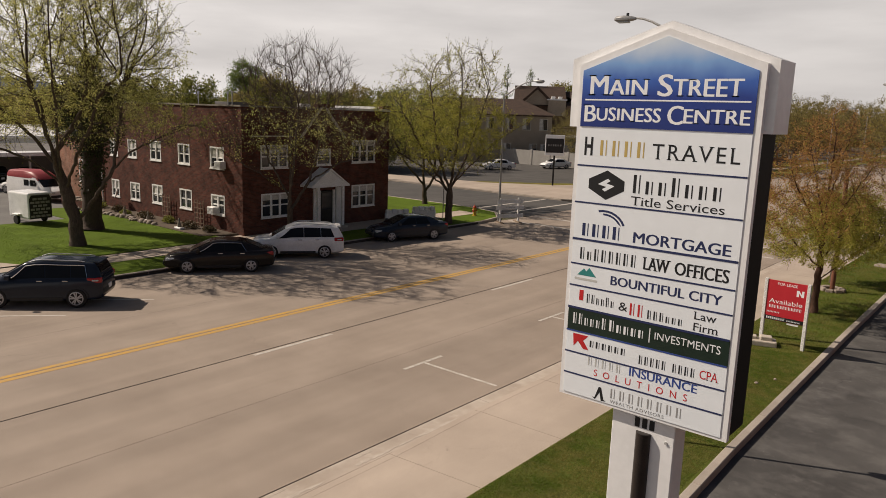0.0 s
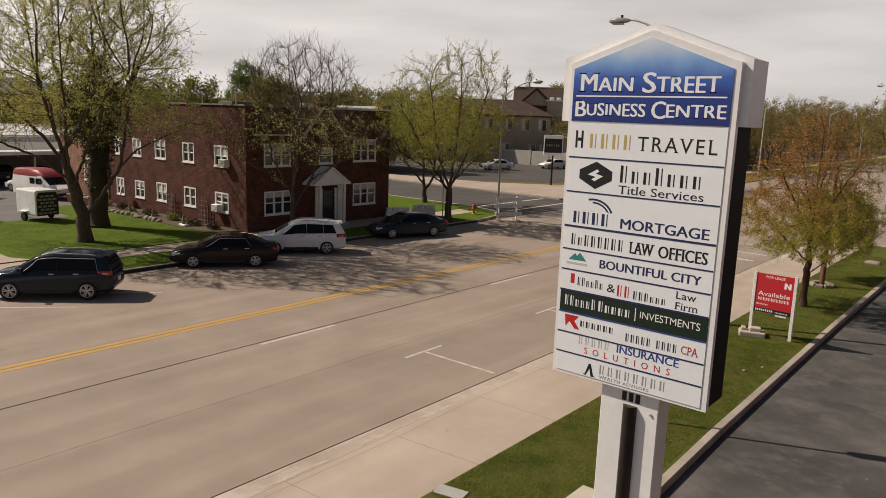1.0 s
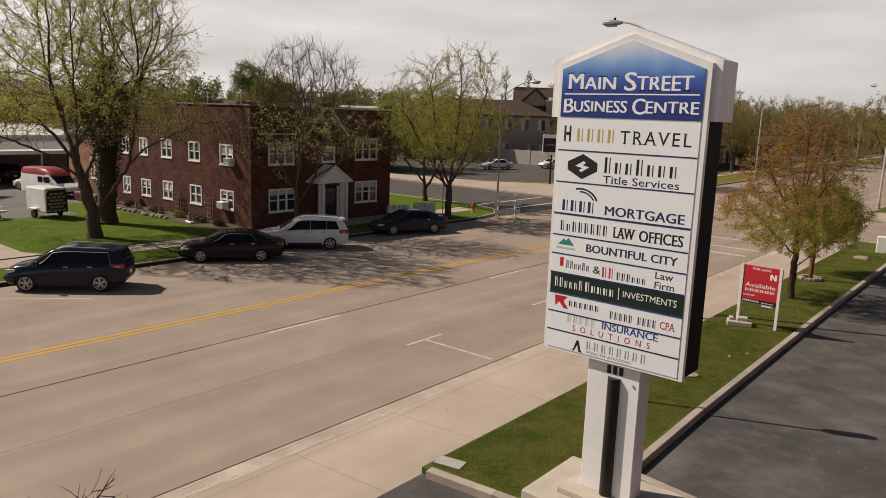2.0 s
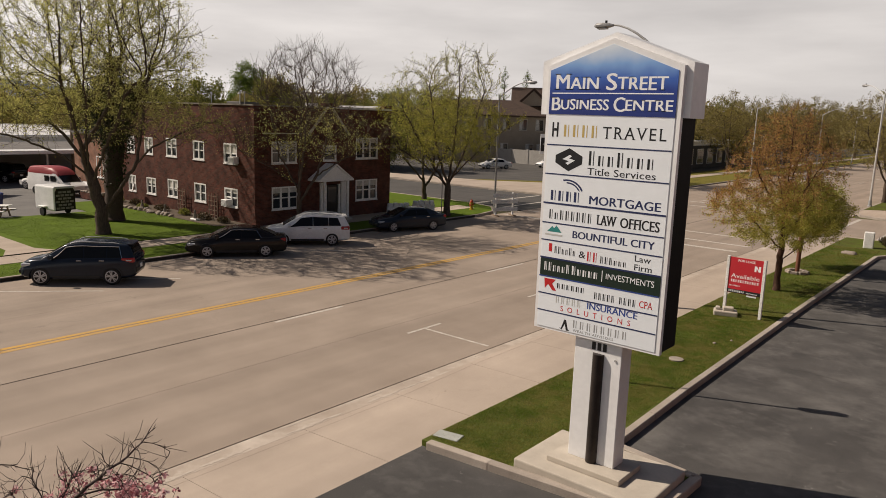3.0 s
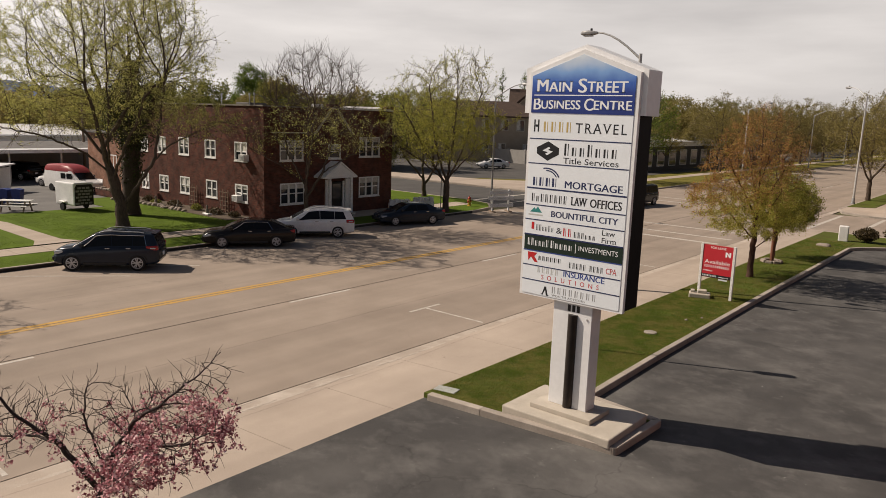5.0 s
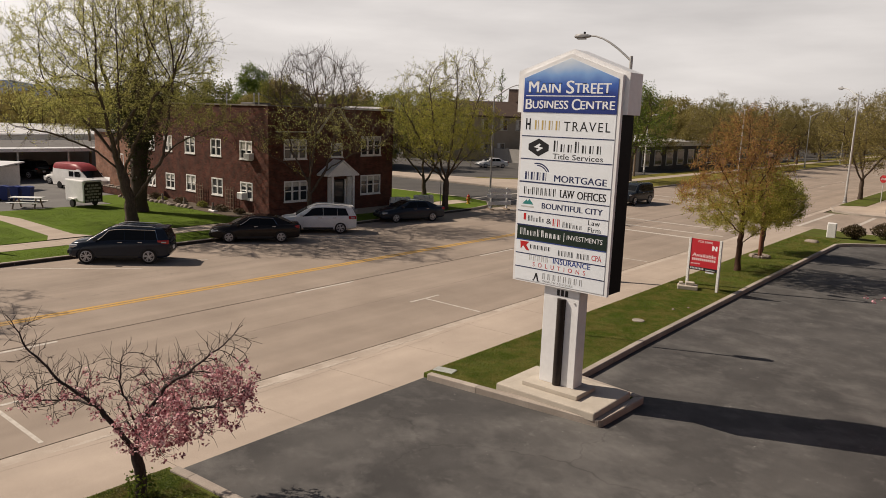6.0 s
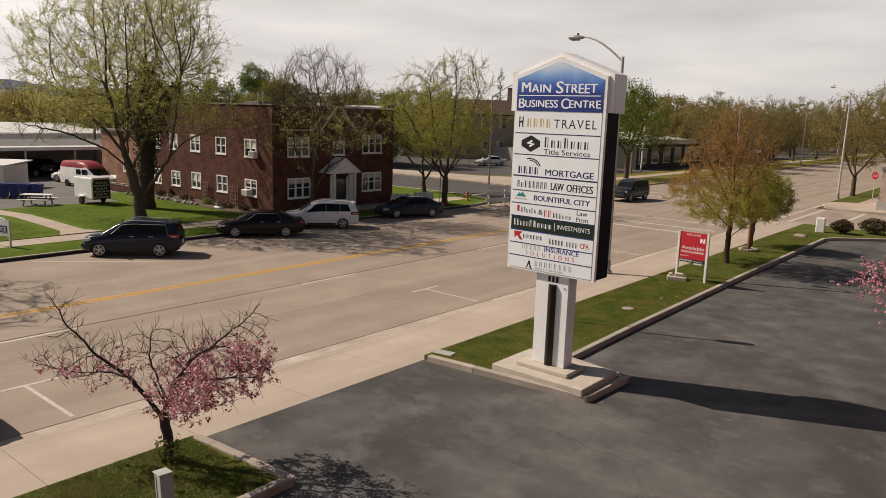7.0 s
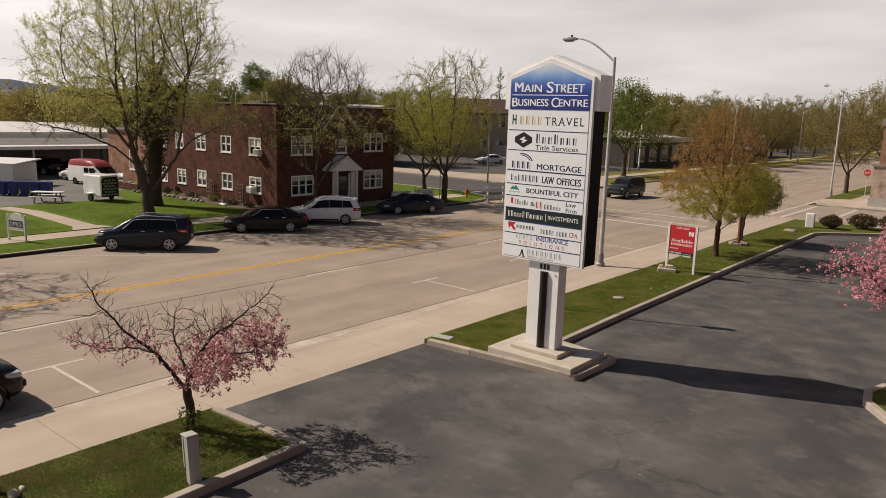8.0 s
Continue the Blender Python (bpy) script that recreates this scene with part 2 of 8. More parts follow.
M = dict(
    road=paving_mat("street_concrete", (0.35, 0.288, 0.236), (0.268, 0.218, 0.176), stain=0.55, crack_width=0.0014, crack=(0.2, 0.165, 0.135)),
    walk=paving_mat("walk_concrete", (0.45, 0.375, 0.31), (0.355, 0.294, 0.241), stain=0.42, crack_width=0.0005, speck=0.14),
    gutter=paving_mat("worn_gutter_concrete", (0.43, 0.36, 0.297), (0.33, 0.272, 0.222), stain=0.4, crack_width=0.002, scuff=1.7, scuff_color=(0.62, 0.55, 0.48)),
    asphalt=paving_mat("lot_asphalt", (0.082, 0.078, 0.074), (0.05, 0.048, 0.047), crack=(0.032, 0.03, 0.029), stain=0.6, crack_scale=0.16, crack_width=0.005, speck=0.35, rough=0.8, scuff=0.62),
    side_asphalt=paving_mat("side_street_asphalt", (0.105, 0.099, 0.092), (0.075, 0.071, 0.067), crack=(0.05, 0.05, 0.05), stain=0.6),
    yard=paving_mat("yard_asphalt", (0.17, 0.165, 0.155), (0.13, 0.125, 0.12), crack=(0.06, 0.06, 0.06), stain=0.4),
    patch=mat("flaked_concrete", (0.52, 0.455, 0.39), (0.4, 0.34, 0.285), scale=4, fine=60, bump=0.2, rough=0.9),
    kerb=mat("kerb_concrete", (0.4, 0.35, 0.3), (0.26, 0.222, 0.187), scale=1.2, fine=45, bump=0.25, rough=0.9, rand=0.12, fine_amount=0.16),
    seam=mat("seam_tar", (0.05, 0.043, 0.036), (0.03, 0.027, 0.024), scale=5, rough=0.7),
    blackish=mat("blackish_concrete", (0.06, 0.05, 0.042), (0.03, 0.026, 0.023), scale=2.5, fine=40, bump=0.2, rough=0.9),
    soil=mat("soil", (0.11, 0.08, 0.055), (0.06, 0.045, 0.03), scale=2, fine=30, bump=0.6, rough=0.95),
    turf=mat("turf", (0.095, 0.128, 0.02), (0.085, 0.082, 0.024), scale=1.4, fine=40, bump=0.6, rough=0.95, fine_amount=0.5, spec=0.1),
    turf_dry=mat("dry_turf", (0.2, 0.17, 0.035), (0.12, 0.115, 0.03), scale=0.8, fine=30, bump=0.6, rough=0.95, fine_amount=0.4, spec=0.1),
    lawn=mat("lawn", (0.1, 0.155, 0.014), (0.07, 0.105, 0.011), scale=0.6, fine=22, bump=0.4, rough=0.95, fine_amount=0.2, spec=0.1),
    far_ground=mat("far_ground", (0.1, 0.105, 0.045), (0.13, 0.11, 0.075), scale=0.03, fine=1.5, bump=0.1, rough=0.95, spec=0.1),
    blade=grass_mat("grass_blades", (0.08, 0.135, 0.012), (0.155, 0.21, 0.023), (0.115, 0.17, 0.017), (0.29, 0.245, 0.075)),
    # darker copy of the verge's blades, for the kerbed bed
    blade_dark=grass_mat("darker_grass_blades", (0.065, 0.105, 0.012), (0.115, 0.155, 0.021), (0.09, 0.13, 0.016), (0.19, 0.145, 0.055)),
    lawn_blade=leaf_mat("lawn_blades", (0.078, 0.128, 0.011), (0.145, 0.2, 0.02), (0.11, 0.163, 0.015), 0.35),
    leaf_shrub=leaf_mat("dark_shrub_leaves", (0.04, 0.028, 0.014), (0.11, 0.078, 0.032), (0.068, 0.05, 0.021), 0.2),
    white_line=mat("white_line_paint", (0.6, 0.565, 0.51), (0.38, 0.335, 0.285), scale=6, fine=70, bump=0.1, rough=0.7, fine_amount=0.3),
    yellow_line=mat("yellow_line_paint", (0.56, 0.31, 0.05), (0.4, 0.27, 0.12), scale=2.2, fine=60, bump=0.1, rough=0.7, fine_amount=0.35),
    sign_white=mat("sign_white_enamel", (0.8, 0.805, 0.81), (0.73, 0.735, 0.735), rough=0.38, scale=1.2, fine=8, bump=0.02, fine_amount=0.05),
    panel_white=mat("sign_panel_acrylic", (0.8, 0.845, 0.885), (0.76, 0.805, 0.84), rough=0.3, scale=0.8, fine=5, bump=0.0, fine_amount=0.03),
    dark_side=mat("dark_bronze_sheet", (0.012, 0.01, 0.0105), (0.008, 0.007, 0.0075), rough=0.6, scale=2, fine=20, bump=0.02, spec=0.08),
    tube=mat("bronze_tube", (0.05, 0.04, 0.036), (0.028, 0.023, 0.021), rough=0.4, metal=0.5, scale=3, bump=0.03),
    black=mat("black", (0.012, 0.012, 0.013), (0.008, 0.008, 0.008), rough=0.5, bump=0.02),
    ink_black=mat("ink_black", (0.012, 0.013, 0.016), (0.01, 0.01, 0.012), rough=0.4, bump=0, fine_amount=0.04),
    ink_navy=mat("ink_navy", (0.02, 0.03, 0.1), (0.016, 0.024, 0.085), rough=0.4, bump=0, fine_amount=0.04),
    ink_blue=mat("ink_blue", (0.035, 0.075, 0.28), (0.03, 0.06, 0.25), rough=0.4, bump=0, fine_amount=0.04),
    ink_red=mat("ink_red", (0.55, 0.02, 0.025), (0.48, 0.018, 0.02), rough=0.4, bump=0, fine_amount=0.04),
    ink_gold=mat("ink_gold", (0.52, 0.39, 0.13), (0.46, 0.34, 0.11), rough=0.4, bump=0, fine_amount=0.04),
    ink_grey=mat("ink_grey", (0.3, 0.3, 0.3), (0.27, 0.27, 0.27), rough=0.4, bump=0, fine_amount=0.04),
    ink_pale=mat("ink_pale", (0.52, 0.53, 0.51), (0.49, 0.5, 0.48), rough=0.4, bump=0, fine_amount=0.04),
    ink_teal=mat("ink_teal", (0.03, 0.24, 0.22), (0.025, 0.2, 0.2), rough=0.4, bump=0, fine_amount=0.04),
    ink_green=mat("ink_dark_green", (0.012, 0.028, 0.02), (0.01, 0.022, 0.016), rough=0.35, bump=0, fine_amount=0.04),
    ink_white=mat("ink_white", (0.82, 0.84, 0.86), (0.8, 0.82, 0.84), rough=0.4, bump=0, fine_amount=0.04),
    lease_red=mat("lease_red", (0.5, 0.022, 0.035), (0.44, 0.018, 0.028), rough=0.4, scale=1, bump=0, fine_amount=0.05),
    post_white=mat("painted_wood_white", (0.78, 0.78, 0.76), (0.66, 0.65, 0.62), rough=0.6, scale=3, fine=25, bump=0.1, streak=(1, 1, 0.1)),
    slab=mat("sign_base_concrete", (0.5, 0.45, 0.38), (0.37, 0.33, 0.275), scale=1.5, fine=60, bump=0.15, rough=0.85, fine_amount=0.14),
    galv=mat("galvanised_steel", (0.56, 0.56, 0.55), (0.42, 0.42, 0.41), rough=0.5, metal=0.3, scale=2, fine=30, bump=0.05),
    lamp_grey=mat("lamp_grey", (0.33, 0.33, 0.33), (0.26, 0.26, 0.26), rough=0.5, metal=0.3, bump=0.02),
    brick=brick_mat("red_brick", (0.128, 0.037, 0.023), (0.066, 0.021, 0.014), (0.08, 0.054, 0.042)),
    brick_dark=brick_mat("dark_brick", (0.14, 0.047, 0.031), (0.08, 0.029, 0.02), (0.095, 0.066, 0.053)),
    brick_light=brick_mat("orange_brick", (0.33, 0.16, 0.1), (0.27, 0.12, 0.075), (0.26, 0.21, 0.17)),
    brick_pink=brick_mat("pale_brick", (0.46, 0.34, 0.29), (0.38, 0.28, 0.235), (0.42, 0.36, 0.31)),
    raking=mat("weathered_board", (0.6, 0.55, 0.47), (0.45, 0.41, 0.35), rough=0.85, scale=4, fine=30, bump=0.2),
    trim=mat("white_trim", (0.85, 0.845, 0.825), (0.75, 0.74, 0.715), rough=0.55, scale=4, fine=30, bump=0.05),
    stone=mat("sill_stone", (0.26, 0.23, 0.195), (0.19, 0.165, 0.14), rough=0.85, scale=3, bump=0.2),
    roof_gravel=mat("roof_gravel", (0.18, 0.17, 0.16), (0.12, 0.115, 0.11), scale=1, fine=40, bump=0.4, rough=0.95),
    roof_white=mat("white_metal_roof", (0.74, 0.74, 0.74), (0.62, 0.62, 0.62), rough=0.45, scale=0.5, fine=6, bump=0.03, fine_amount=0.1),
    shingle=mat("brown_shingles", (0.075, 0.046, 0.033), (0.045, 0.029, 0.022), scale=1.5, fine=9, bump=0.3, rough=0.95, streak=(1, 1, 4)),
    stucco=mat("beige_stucco", (0.36, 0.3, 0.23), (0.3, 0.25, 0.19), scale=0.8, fine=40, bump=0.2, rough=0.92),
    stucco_brown=mat("brown_stucco", (0.2, 0.135, 0.095), (0.15, 0.1, 0.07), scale=0.8, fine=40, bump=0.2, rough=0.92),
    stucco_grey=mat("grey_stucco", (0.3, 0.29, 0.28), (0.24, 0.235, 0.225), scale=0.8, fine=40, bump=0.2, rough=0.92),
    # dark wall colour stands for the shaded glass front under the shop's overhang
    shop_front_shade=mat("shaded_shop_front", (0.06, 0.056, 0.052), (0.035, 0.033, 0.031), scale=0.5, fine=8, bump=0.1, rough=0.7),
    block=mat("pale_block_wall", (0.42, 0.4, 0.37), (0.34, 0.325, 0.3), scale=0.8, fine=14, bump=0.2, rough=0.9),
    wood=mat("weathered_wood", (0.27, 0.2, 0.14), (0.17, 0.125, 0.09), scale=3, fine=30, bump=0.3, rough=0.85, streak=(6, 6, 0.5)),
    rust_pole=mat("reddish_wood_pole", (0.2, 0.075, 0.04), (0.12, 0.05, 0.03), scale=4, fine=30, bump=0.3, rough=0.8, streak=(6, 6, 0.4)),
    bark=mat("grey_bark", (0.135, 0.103, 0.08), (0.062, 0.047, 0.038), scale=5, fine=28, bump=0.9, rough=0.95, streak=(3, 3, 0.6), spec=0.15),
    bark_dark=mat("dark_bark", (0.095, 0.068, 0.057), (0.042, 0.03, 0.026), scale=8, fine=50, bump=0.8, rough=0.9, streak=(3, 3, 0.8), spec=0.2),
    bark_cherry=mat("cherry_bark", (0.095, 0.072, 0.066), (0.04, 0.03, 0.028), scale=7, fine=40, bump=0.8, rough=0.85, streak=(3, 3, 0.8), spec=0.25),
    bark_red=mat("reddish_bark", (0.12, 0.065, 0.045), (0.06, 0.035, 0.027), scale=6, fine=40, bump=0.7, rough=0.9, streak=(3, 3, 0.6), spec=0.2),
    leaf_olive=leaf_mat("olive_spring_leaves", (0.2, 0.168, 0.034), (0.52, 0.43, 0.105), (0.34, 0.285, 0.062), 0.5),
    leaf_fresh=leaf_mat("fresh_spring_leaves", (0.27, 0.265, 0.066), (0.66, 0.63, 0.21), (0.46, 0.44, 0.13), 0.55),
    leaf_lime=leaf_mat("lime_spring_leaves", (0.14, 0.165, 0.028), (0.4, 0.41, 0.09), (0.26, 0.28, 0.05), 0.5),
    leaf_green=leaf_mat("green_leaves", (0.065, 0.11, 0.015), (0.22, 0.28, 0.042), (0.14, 0.19, 0.027)),
    leaf_dark=leaf_mat("dark_ivy_leaves", (0.016, 0.024, 0.007), (0.05, 0.062, 0.018), None, 0.15),
    leaf_bronze=leaf_mat("bronze_spring_leaves", (0.15, 0.118, 0.032), (0.38, 0.31, 0.09), (0.25, 0.205, 0.055), 0.45),
    leaf_wood=leaf_mat("garden_leaves", (0.08, 0.09, 0.018), (0.27, 0.265, 0.06), (0.165, 0.17, 0.035), 0.45),
    leaf_verge=leaf_mat("bright_verge_leaves", (0.17, 0.185, 0.026), (0.43, 0.42, 0.08), (0.29, 0.295, 0.05), 0.5),
    leaf_rust=leaf_mat("rust_bud_leaves", (0.28, 0.14, 0.048), (0.52, 0.31, 0.11), (0.4, 0.22, 0.078), 0.52),
    leaf_mixed=leaf_mat("yellow_green_leaves", (0.24, 0.235, 0.036), (0.54, 0.5, 0.105), (0.385, 0.365, 0.066), 0.52),
    leaf_hazy=leaf_mat("far_leaves", (0.175, 0.148, 0.045), (0.36, 0.3, 0.1), (0.26, 0.218, 0.07), 0.45),
    leaf_brown=leaf_mat("far_bare_buds", (0.11, 0.075, 0.034), (0.2, 0.145, 0.065), None, 0.3),
    petal=leaf_mat("pink_blossom", (0.17, 0.025, 0.045), (0.95, 0.72, 0.72), (0.64, 0.3, 0.33), 0.3),
    petal_red=leaf_mat("rose_blossom", (0.5, 0.13, 0.19), (0.88, 0.6, 0.63), (0.68, 0.3, 0.36), 0.35),
    glass=mat("window_glass", (0.035, 0.04, 0.045), (0.02, 0.024, 0.028), rough=0.06, scale=0.7, bump=0, fine_amount=0.0, spec=0.8),
    car_glass=mat("car_glass", (0.01, 0.011, 0.012), (0.007, 0.008, 0.009), rough=0.16, scale=1, bump=0, fine_amount=0, spec=0.2),
    blind=mat("window_blind", (0.62, 0.6, 0.55), (0.48, 0.46, 0.42), rough=0.8, scale=1, fine=4, bump=0, streak=(0.3, 0.3, 12)),
    rubber=mat("tyre_rubber", (0.018, 0.018, 0.018), (0.012, 0.012, 0.012), rough=0.85, bump=0.1),
    alloy=mat("alloy_rim", (0.55, 0.55, 0.56), (0.42, 0.42, 0.43), rough=0.35, metal=0.25, scale=8, bump=0.0),
    chrome=mat("chrome", (0.7, 0.7, 0.7), (0.6, 0.6, 0.6), rough=0.12, metal=1.0, bump=0),
    lens_red=mat("tail_lamp_red", (0.4, 0.016, 0.018), (0.28, 0.012, 0.014), rough=0.15, bump=0, spec=0.6),
    lens_clear=mat("head_lamp_clear", (0.6, 0.62, 0.64), (0.4, 0.42, 0.44), rough=0.1, bump=0, spec=0.7),
    plastic_black=mat("black_plastic", (0.02, 0.02, 0.021), (0.014, 0.014, 0.014), rough=0.6, bump=0.05),
    paint_navy=paint("navy_car_paint", (0.014, 0.02, 0.034)),
    paint_dark=paint("dark_brown_car_paint", (0.016, 0.013, 0.012)),
    paint_white=paint("white_car_paint", (0.82, 0.82, 0.81)),
    paint_blue=paint("slate_blue_car_paint", (0.02, 0.028, 0.042)),
    paint_slate=paint("dark_slate_car_paint", (0.025, 0.03, 0.036)),
    paint_black=paint("black_car_paint", (0.009, 0.009, 0.01)),
    van_red=mat("red_fibreglass", (0.35, 0.05, 0.055), (0.26, 0.04, 0.045), rough=0.45, bump=0.02),
    cabinet=mat("grey_green_enamel", (0.4, 0.41, 0.38), (0.33, 0.34, 0.315), rough=0.5, scale=3, fine=25, bump=0.02, fine_amount=0.06, streak=(2, 2, 0.4)),
    bin_blue=mat("blue_plastic", (0.018, 0.04, 0.2), (0.012, 0.028, 0.15), rough=0.5, bump=0.05),
    hydrant_red=mat("hydrant_red", (0.42, 0.05, 0.02), (0.33, 0.04, 0.018), rough=0.5, bump=0.05),
    hydrant_yellow=mat("hydrant_yellow", (0.55, 0.33, 0.03), (0.45, 0.27, 0.03), rough=0.5, bump=0.05),
    stop_red=mat("stop_red", (0.42, 0.02, 0.025), (0.36, 0.018, 0.02), rough=0.45, bump=0),
    # the haze of distance is put into this mountain blue
    mountain=mat("hazed_mountain", (0.22, 0.27, 0.36), (0.18, 0.22, 0.31), rough=1.0, scale=0.002, fine=0.01, bump=0, spec=0.0),
    rock=mat("garden_rock", (0.36, 0.3, 0.25), (0.2, 0.165, 0.14), scale=3, fine=20, bump=0.5, rough=0.92, rand=0.2),
    cable=mat("cable_black", (0.03, 0.03, 0.03), (0.02, 0.02, 0.02), rough=0.6, bump=0),
)


def blue_face():
    """The sign's blue head: a painted sky from deep blue below to white at the peak."""
    m = mat("blue_gradient_acrylic", (0.02, 0.04, 0.2), (0.016, 0.032, 0.17), rough=0.28, scale=1.5, bump=0, fine_amount=0.03)
    nt = m.node_tree
    p = nt.nodes["Principled BSDF"]
    co = nt.nodes.new("ShaderNodeTexCoord")
    sp = nt.nodes.new("ShaderNodeSeparateXYZ")
    nt.links.new(co.outputs["Object"], sp.inputs[0])
    n = nt.nodes.new("ShaderNodeTexNoise")
    n.inputs["Scale"].default_value, n.inputs["Detail"].default_value = 1.6, 3
    nt.links.new(co.outputs["Object"], n.inputs["Vector"])
    ma = nt.nodes.new("ShaderNodeMath")
    ma.operation = "MULTIPLY_ADD"
    ma.inputs[1].default_value = 0.35
    nt.links.new(n.outputs[0], ma.inputs[0])
    nt.links.new(sp.outputs[2], ma.inputs[2])
    ramp = nt.nodes.new("ShaderNodeValToRGB")
    e = ramp.color_ramp.elements
    e[0].position, e[0].color = 0.0, (0.016, 0.029, 0.15, 1)
    e[1].position, e[1].color = 1.0, (0.62, 0.7, 0.78, 1)
    for pos, col in ((0.42, (0.02, 0.046, 0.24, 1)), (0.6, (0.045, 0.12, 0.44, 1)), (0.78, (0.2, 0.37, 0.68, 1))):
        q = e.new(pos)
        q.color = col
    mr = nt.nodes.new("ShaderNodeMapRange")
    mr.inputs["From Min"].default_value, mr.inputs["From Max"].default_value = 7.3, 8.66
    nt.links.new(ma.outputs[0], mr.inputs[0])
    nt.links.new(mr.outputs[0], ramp.inputs[0])
    nt.links.new(ramp.outputs[0], p.inputs["Base Color"])
    return m


M["blue_face"] = blue_face()


# ---- mesh helpers ----
def mesh_of(bm, name, smooth=None):
    me = bpy.data.meshes.new(name)
    bmesh.ops.recalc_face_normals(bm, faces=bm.faces)
    bm.to_mesh(me)
    bm.free()
    if smooth:
        me.shade_smooth()
        me.set_sharp_from_angle(angle=radians(smooth))
    return me


def part(name, bm, material, parent=None, label="", smooth=None, m=None):
    """One mesh object under a thing or a part; with no parent, a thing by itself."""
    me = bm if isinstance(bm, bpy.types.Mesh) else mesh_of(bm, name, smooth)
    if not me.materials:
        me.materials.append(material)
    ob = new(name, me)
    if parent:
        ob.parent = parent
    if m is not None:
        ob.matrix_basis = m
    if label:
        tagged(ob, label)
    return ob


def thing(name, m, label, category, group="", kind=""):
    ob = new(name)
    ob.empty_display_size = 0.2
    ob.matrix_basis = m if isinstance(m, Matrix) else Matrix.Translation(m)
    return tagged(ob, label, category, group, kind)


def box(bm, x0, x1, y0, y1, z0, z1, bevel=0.0, seg=1):
    r = bmesh.ops.create_cube(bm, size=1, matrix=Matrix.Translation(((x0 + x1) / 2, (y0 + y1) / 2, (z0 + z1) / 2)) @ Matrix.Diagonal((x1 - x0, y1 - y0, z1 - z0, 1)))
    if bevel:
        edges = list({e for v in r["verts"] for e in v.link_edges})
        bmesh.ops.bevel(bm, geom=edges, offset=bevel, segments=seg, affect="EDGES", profile=0.5)
    return bm


def boxed(*a, **k):
    return box(bmesh.new(), *a, **k)


def tube(bm, p0, p1, r0, r1=None, n=10, caps=True):
    p0, p1 = Vector(p0), Vector(p1)
    d = p1 - p0
    q = d.to_track_quat("Z", "Y").to_matrix().to_4x4()
    bmesh.ops.create_cone(bm, cap_ends=caps, segments=n, radius1=r0, radius2=r0 if r1 is None else r1, depth=d.length,
                          matrix=Matrix.Translation((p0 + p1) / 2) @ q)
    return bm


def prism(bm, outline, lo, hi, axis="y"):
    """An outline in two axes, drawn out along the third: axis x takes (y, z), y takes (x, z), z takes (x, y)."""
    def at(a, b, c):
        return {"x": (c, a, b), "y": (a, c, b), "z": (a, b, c)}[axis]
    low = [bm.verts.new(at(a, b, lo)) for a, b in outline]
    high = [bm.verts.new(at(a, b, hi)) for a, b in outline]
    bm.faces.new(low), bm.faces.new(high[::-1])
    n = len(outline)
    for i in range(n):
        bm.faces.new((low[i], high[i], high[(i + 1) % n], low[(i + 1) % n]))
    return bm


def prismed(outline, lo, hi, axis="y"):
    return prism(bmesh.new(), outline, lo, hi, axis)


def lathe(profile, n=16, at=(0, 0, 0)):
    """A turned solid from (radius, height) pairs."""
    bm = bmesh.new()
    rings = []
    for r, z in profile:
        rings.append([bm.verts.new((at[0] + r * math.cos(2 * math.pi * i / n), at[1] + r * math.sin(2 * math.pi * i / n), at[2] + z)) for i in range(n)])
    for a, b in zip(rings, rings[1:]):
        for i in range(n):
            bm.faces.new((a[i], a[(i + 1) % n], b[(i + 1) % n], b[i]))
    bm.faces.new(rings[0][::-1]), bm.faces.new(rings[-1])
    return bm


def text_mesh(words, height, depth=0.002, spacing=1.0):
    """A mesh of words in the built-in font; cap height as given, starting at x = 0 on the base line, facing -y."""
    c = bpy.data.curves.new("words", "FONT")
    c.body, c.size, c.extrude, c.space_character = words, height / 0.69, depth, spacing
    c.resolution_u = 3
    ob = bpy.data.objects.new("words", c)
    scene.collection.objects.link(ob)
    dg = bpy.context.evaluated_depsgraph_get()
    me = bpy.data.meshes.new_from_object(ob.evaluated_get(dg))
    bpy.data.objects.remove(ob)
    bpy.data.curves.remove(c)
    me.transform(Matrix.Rotation(radians(90), 4, "X"))
    return me


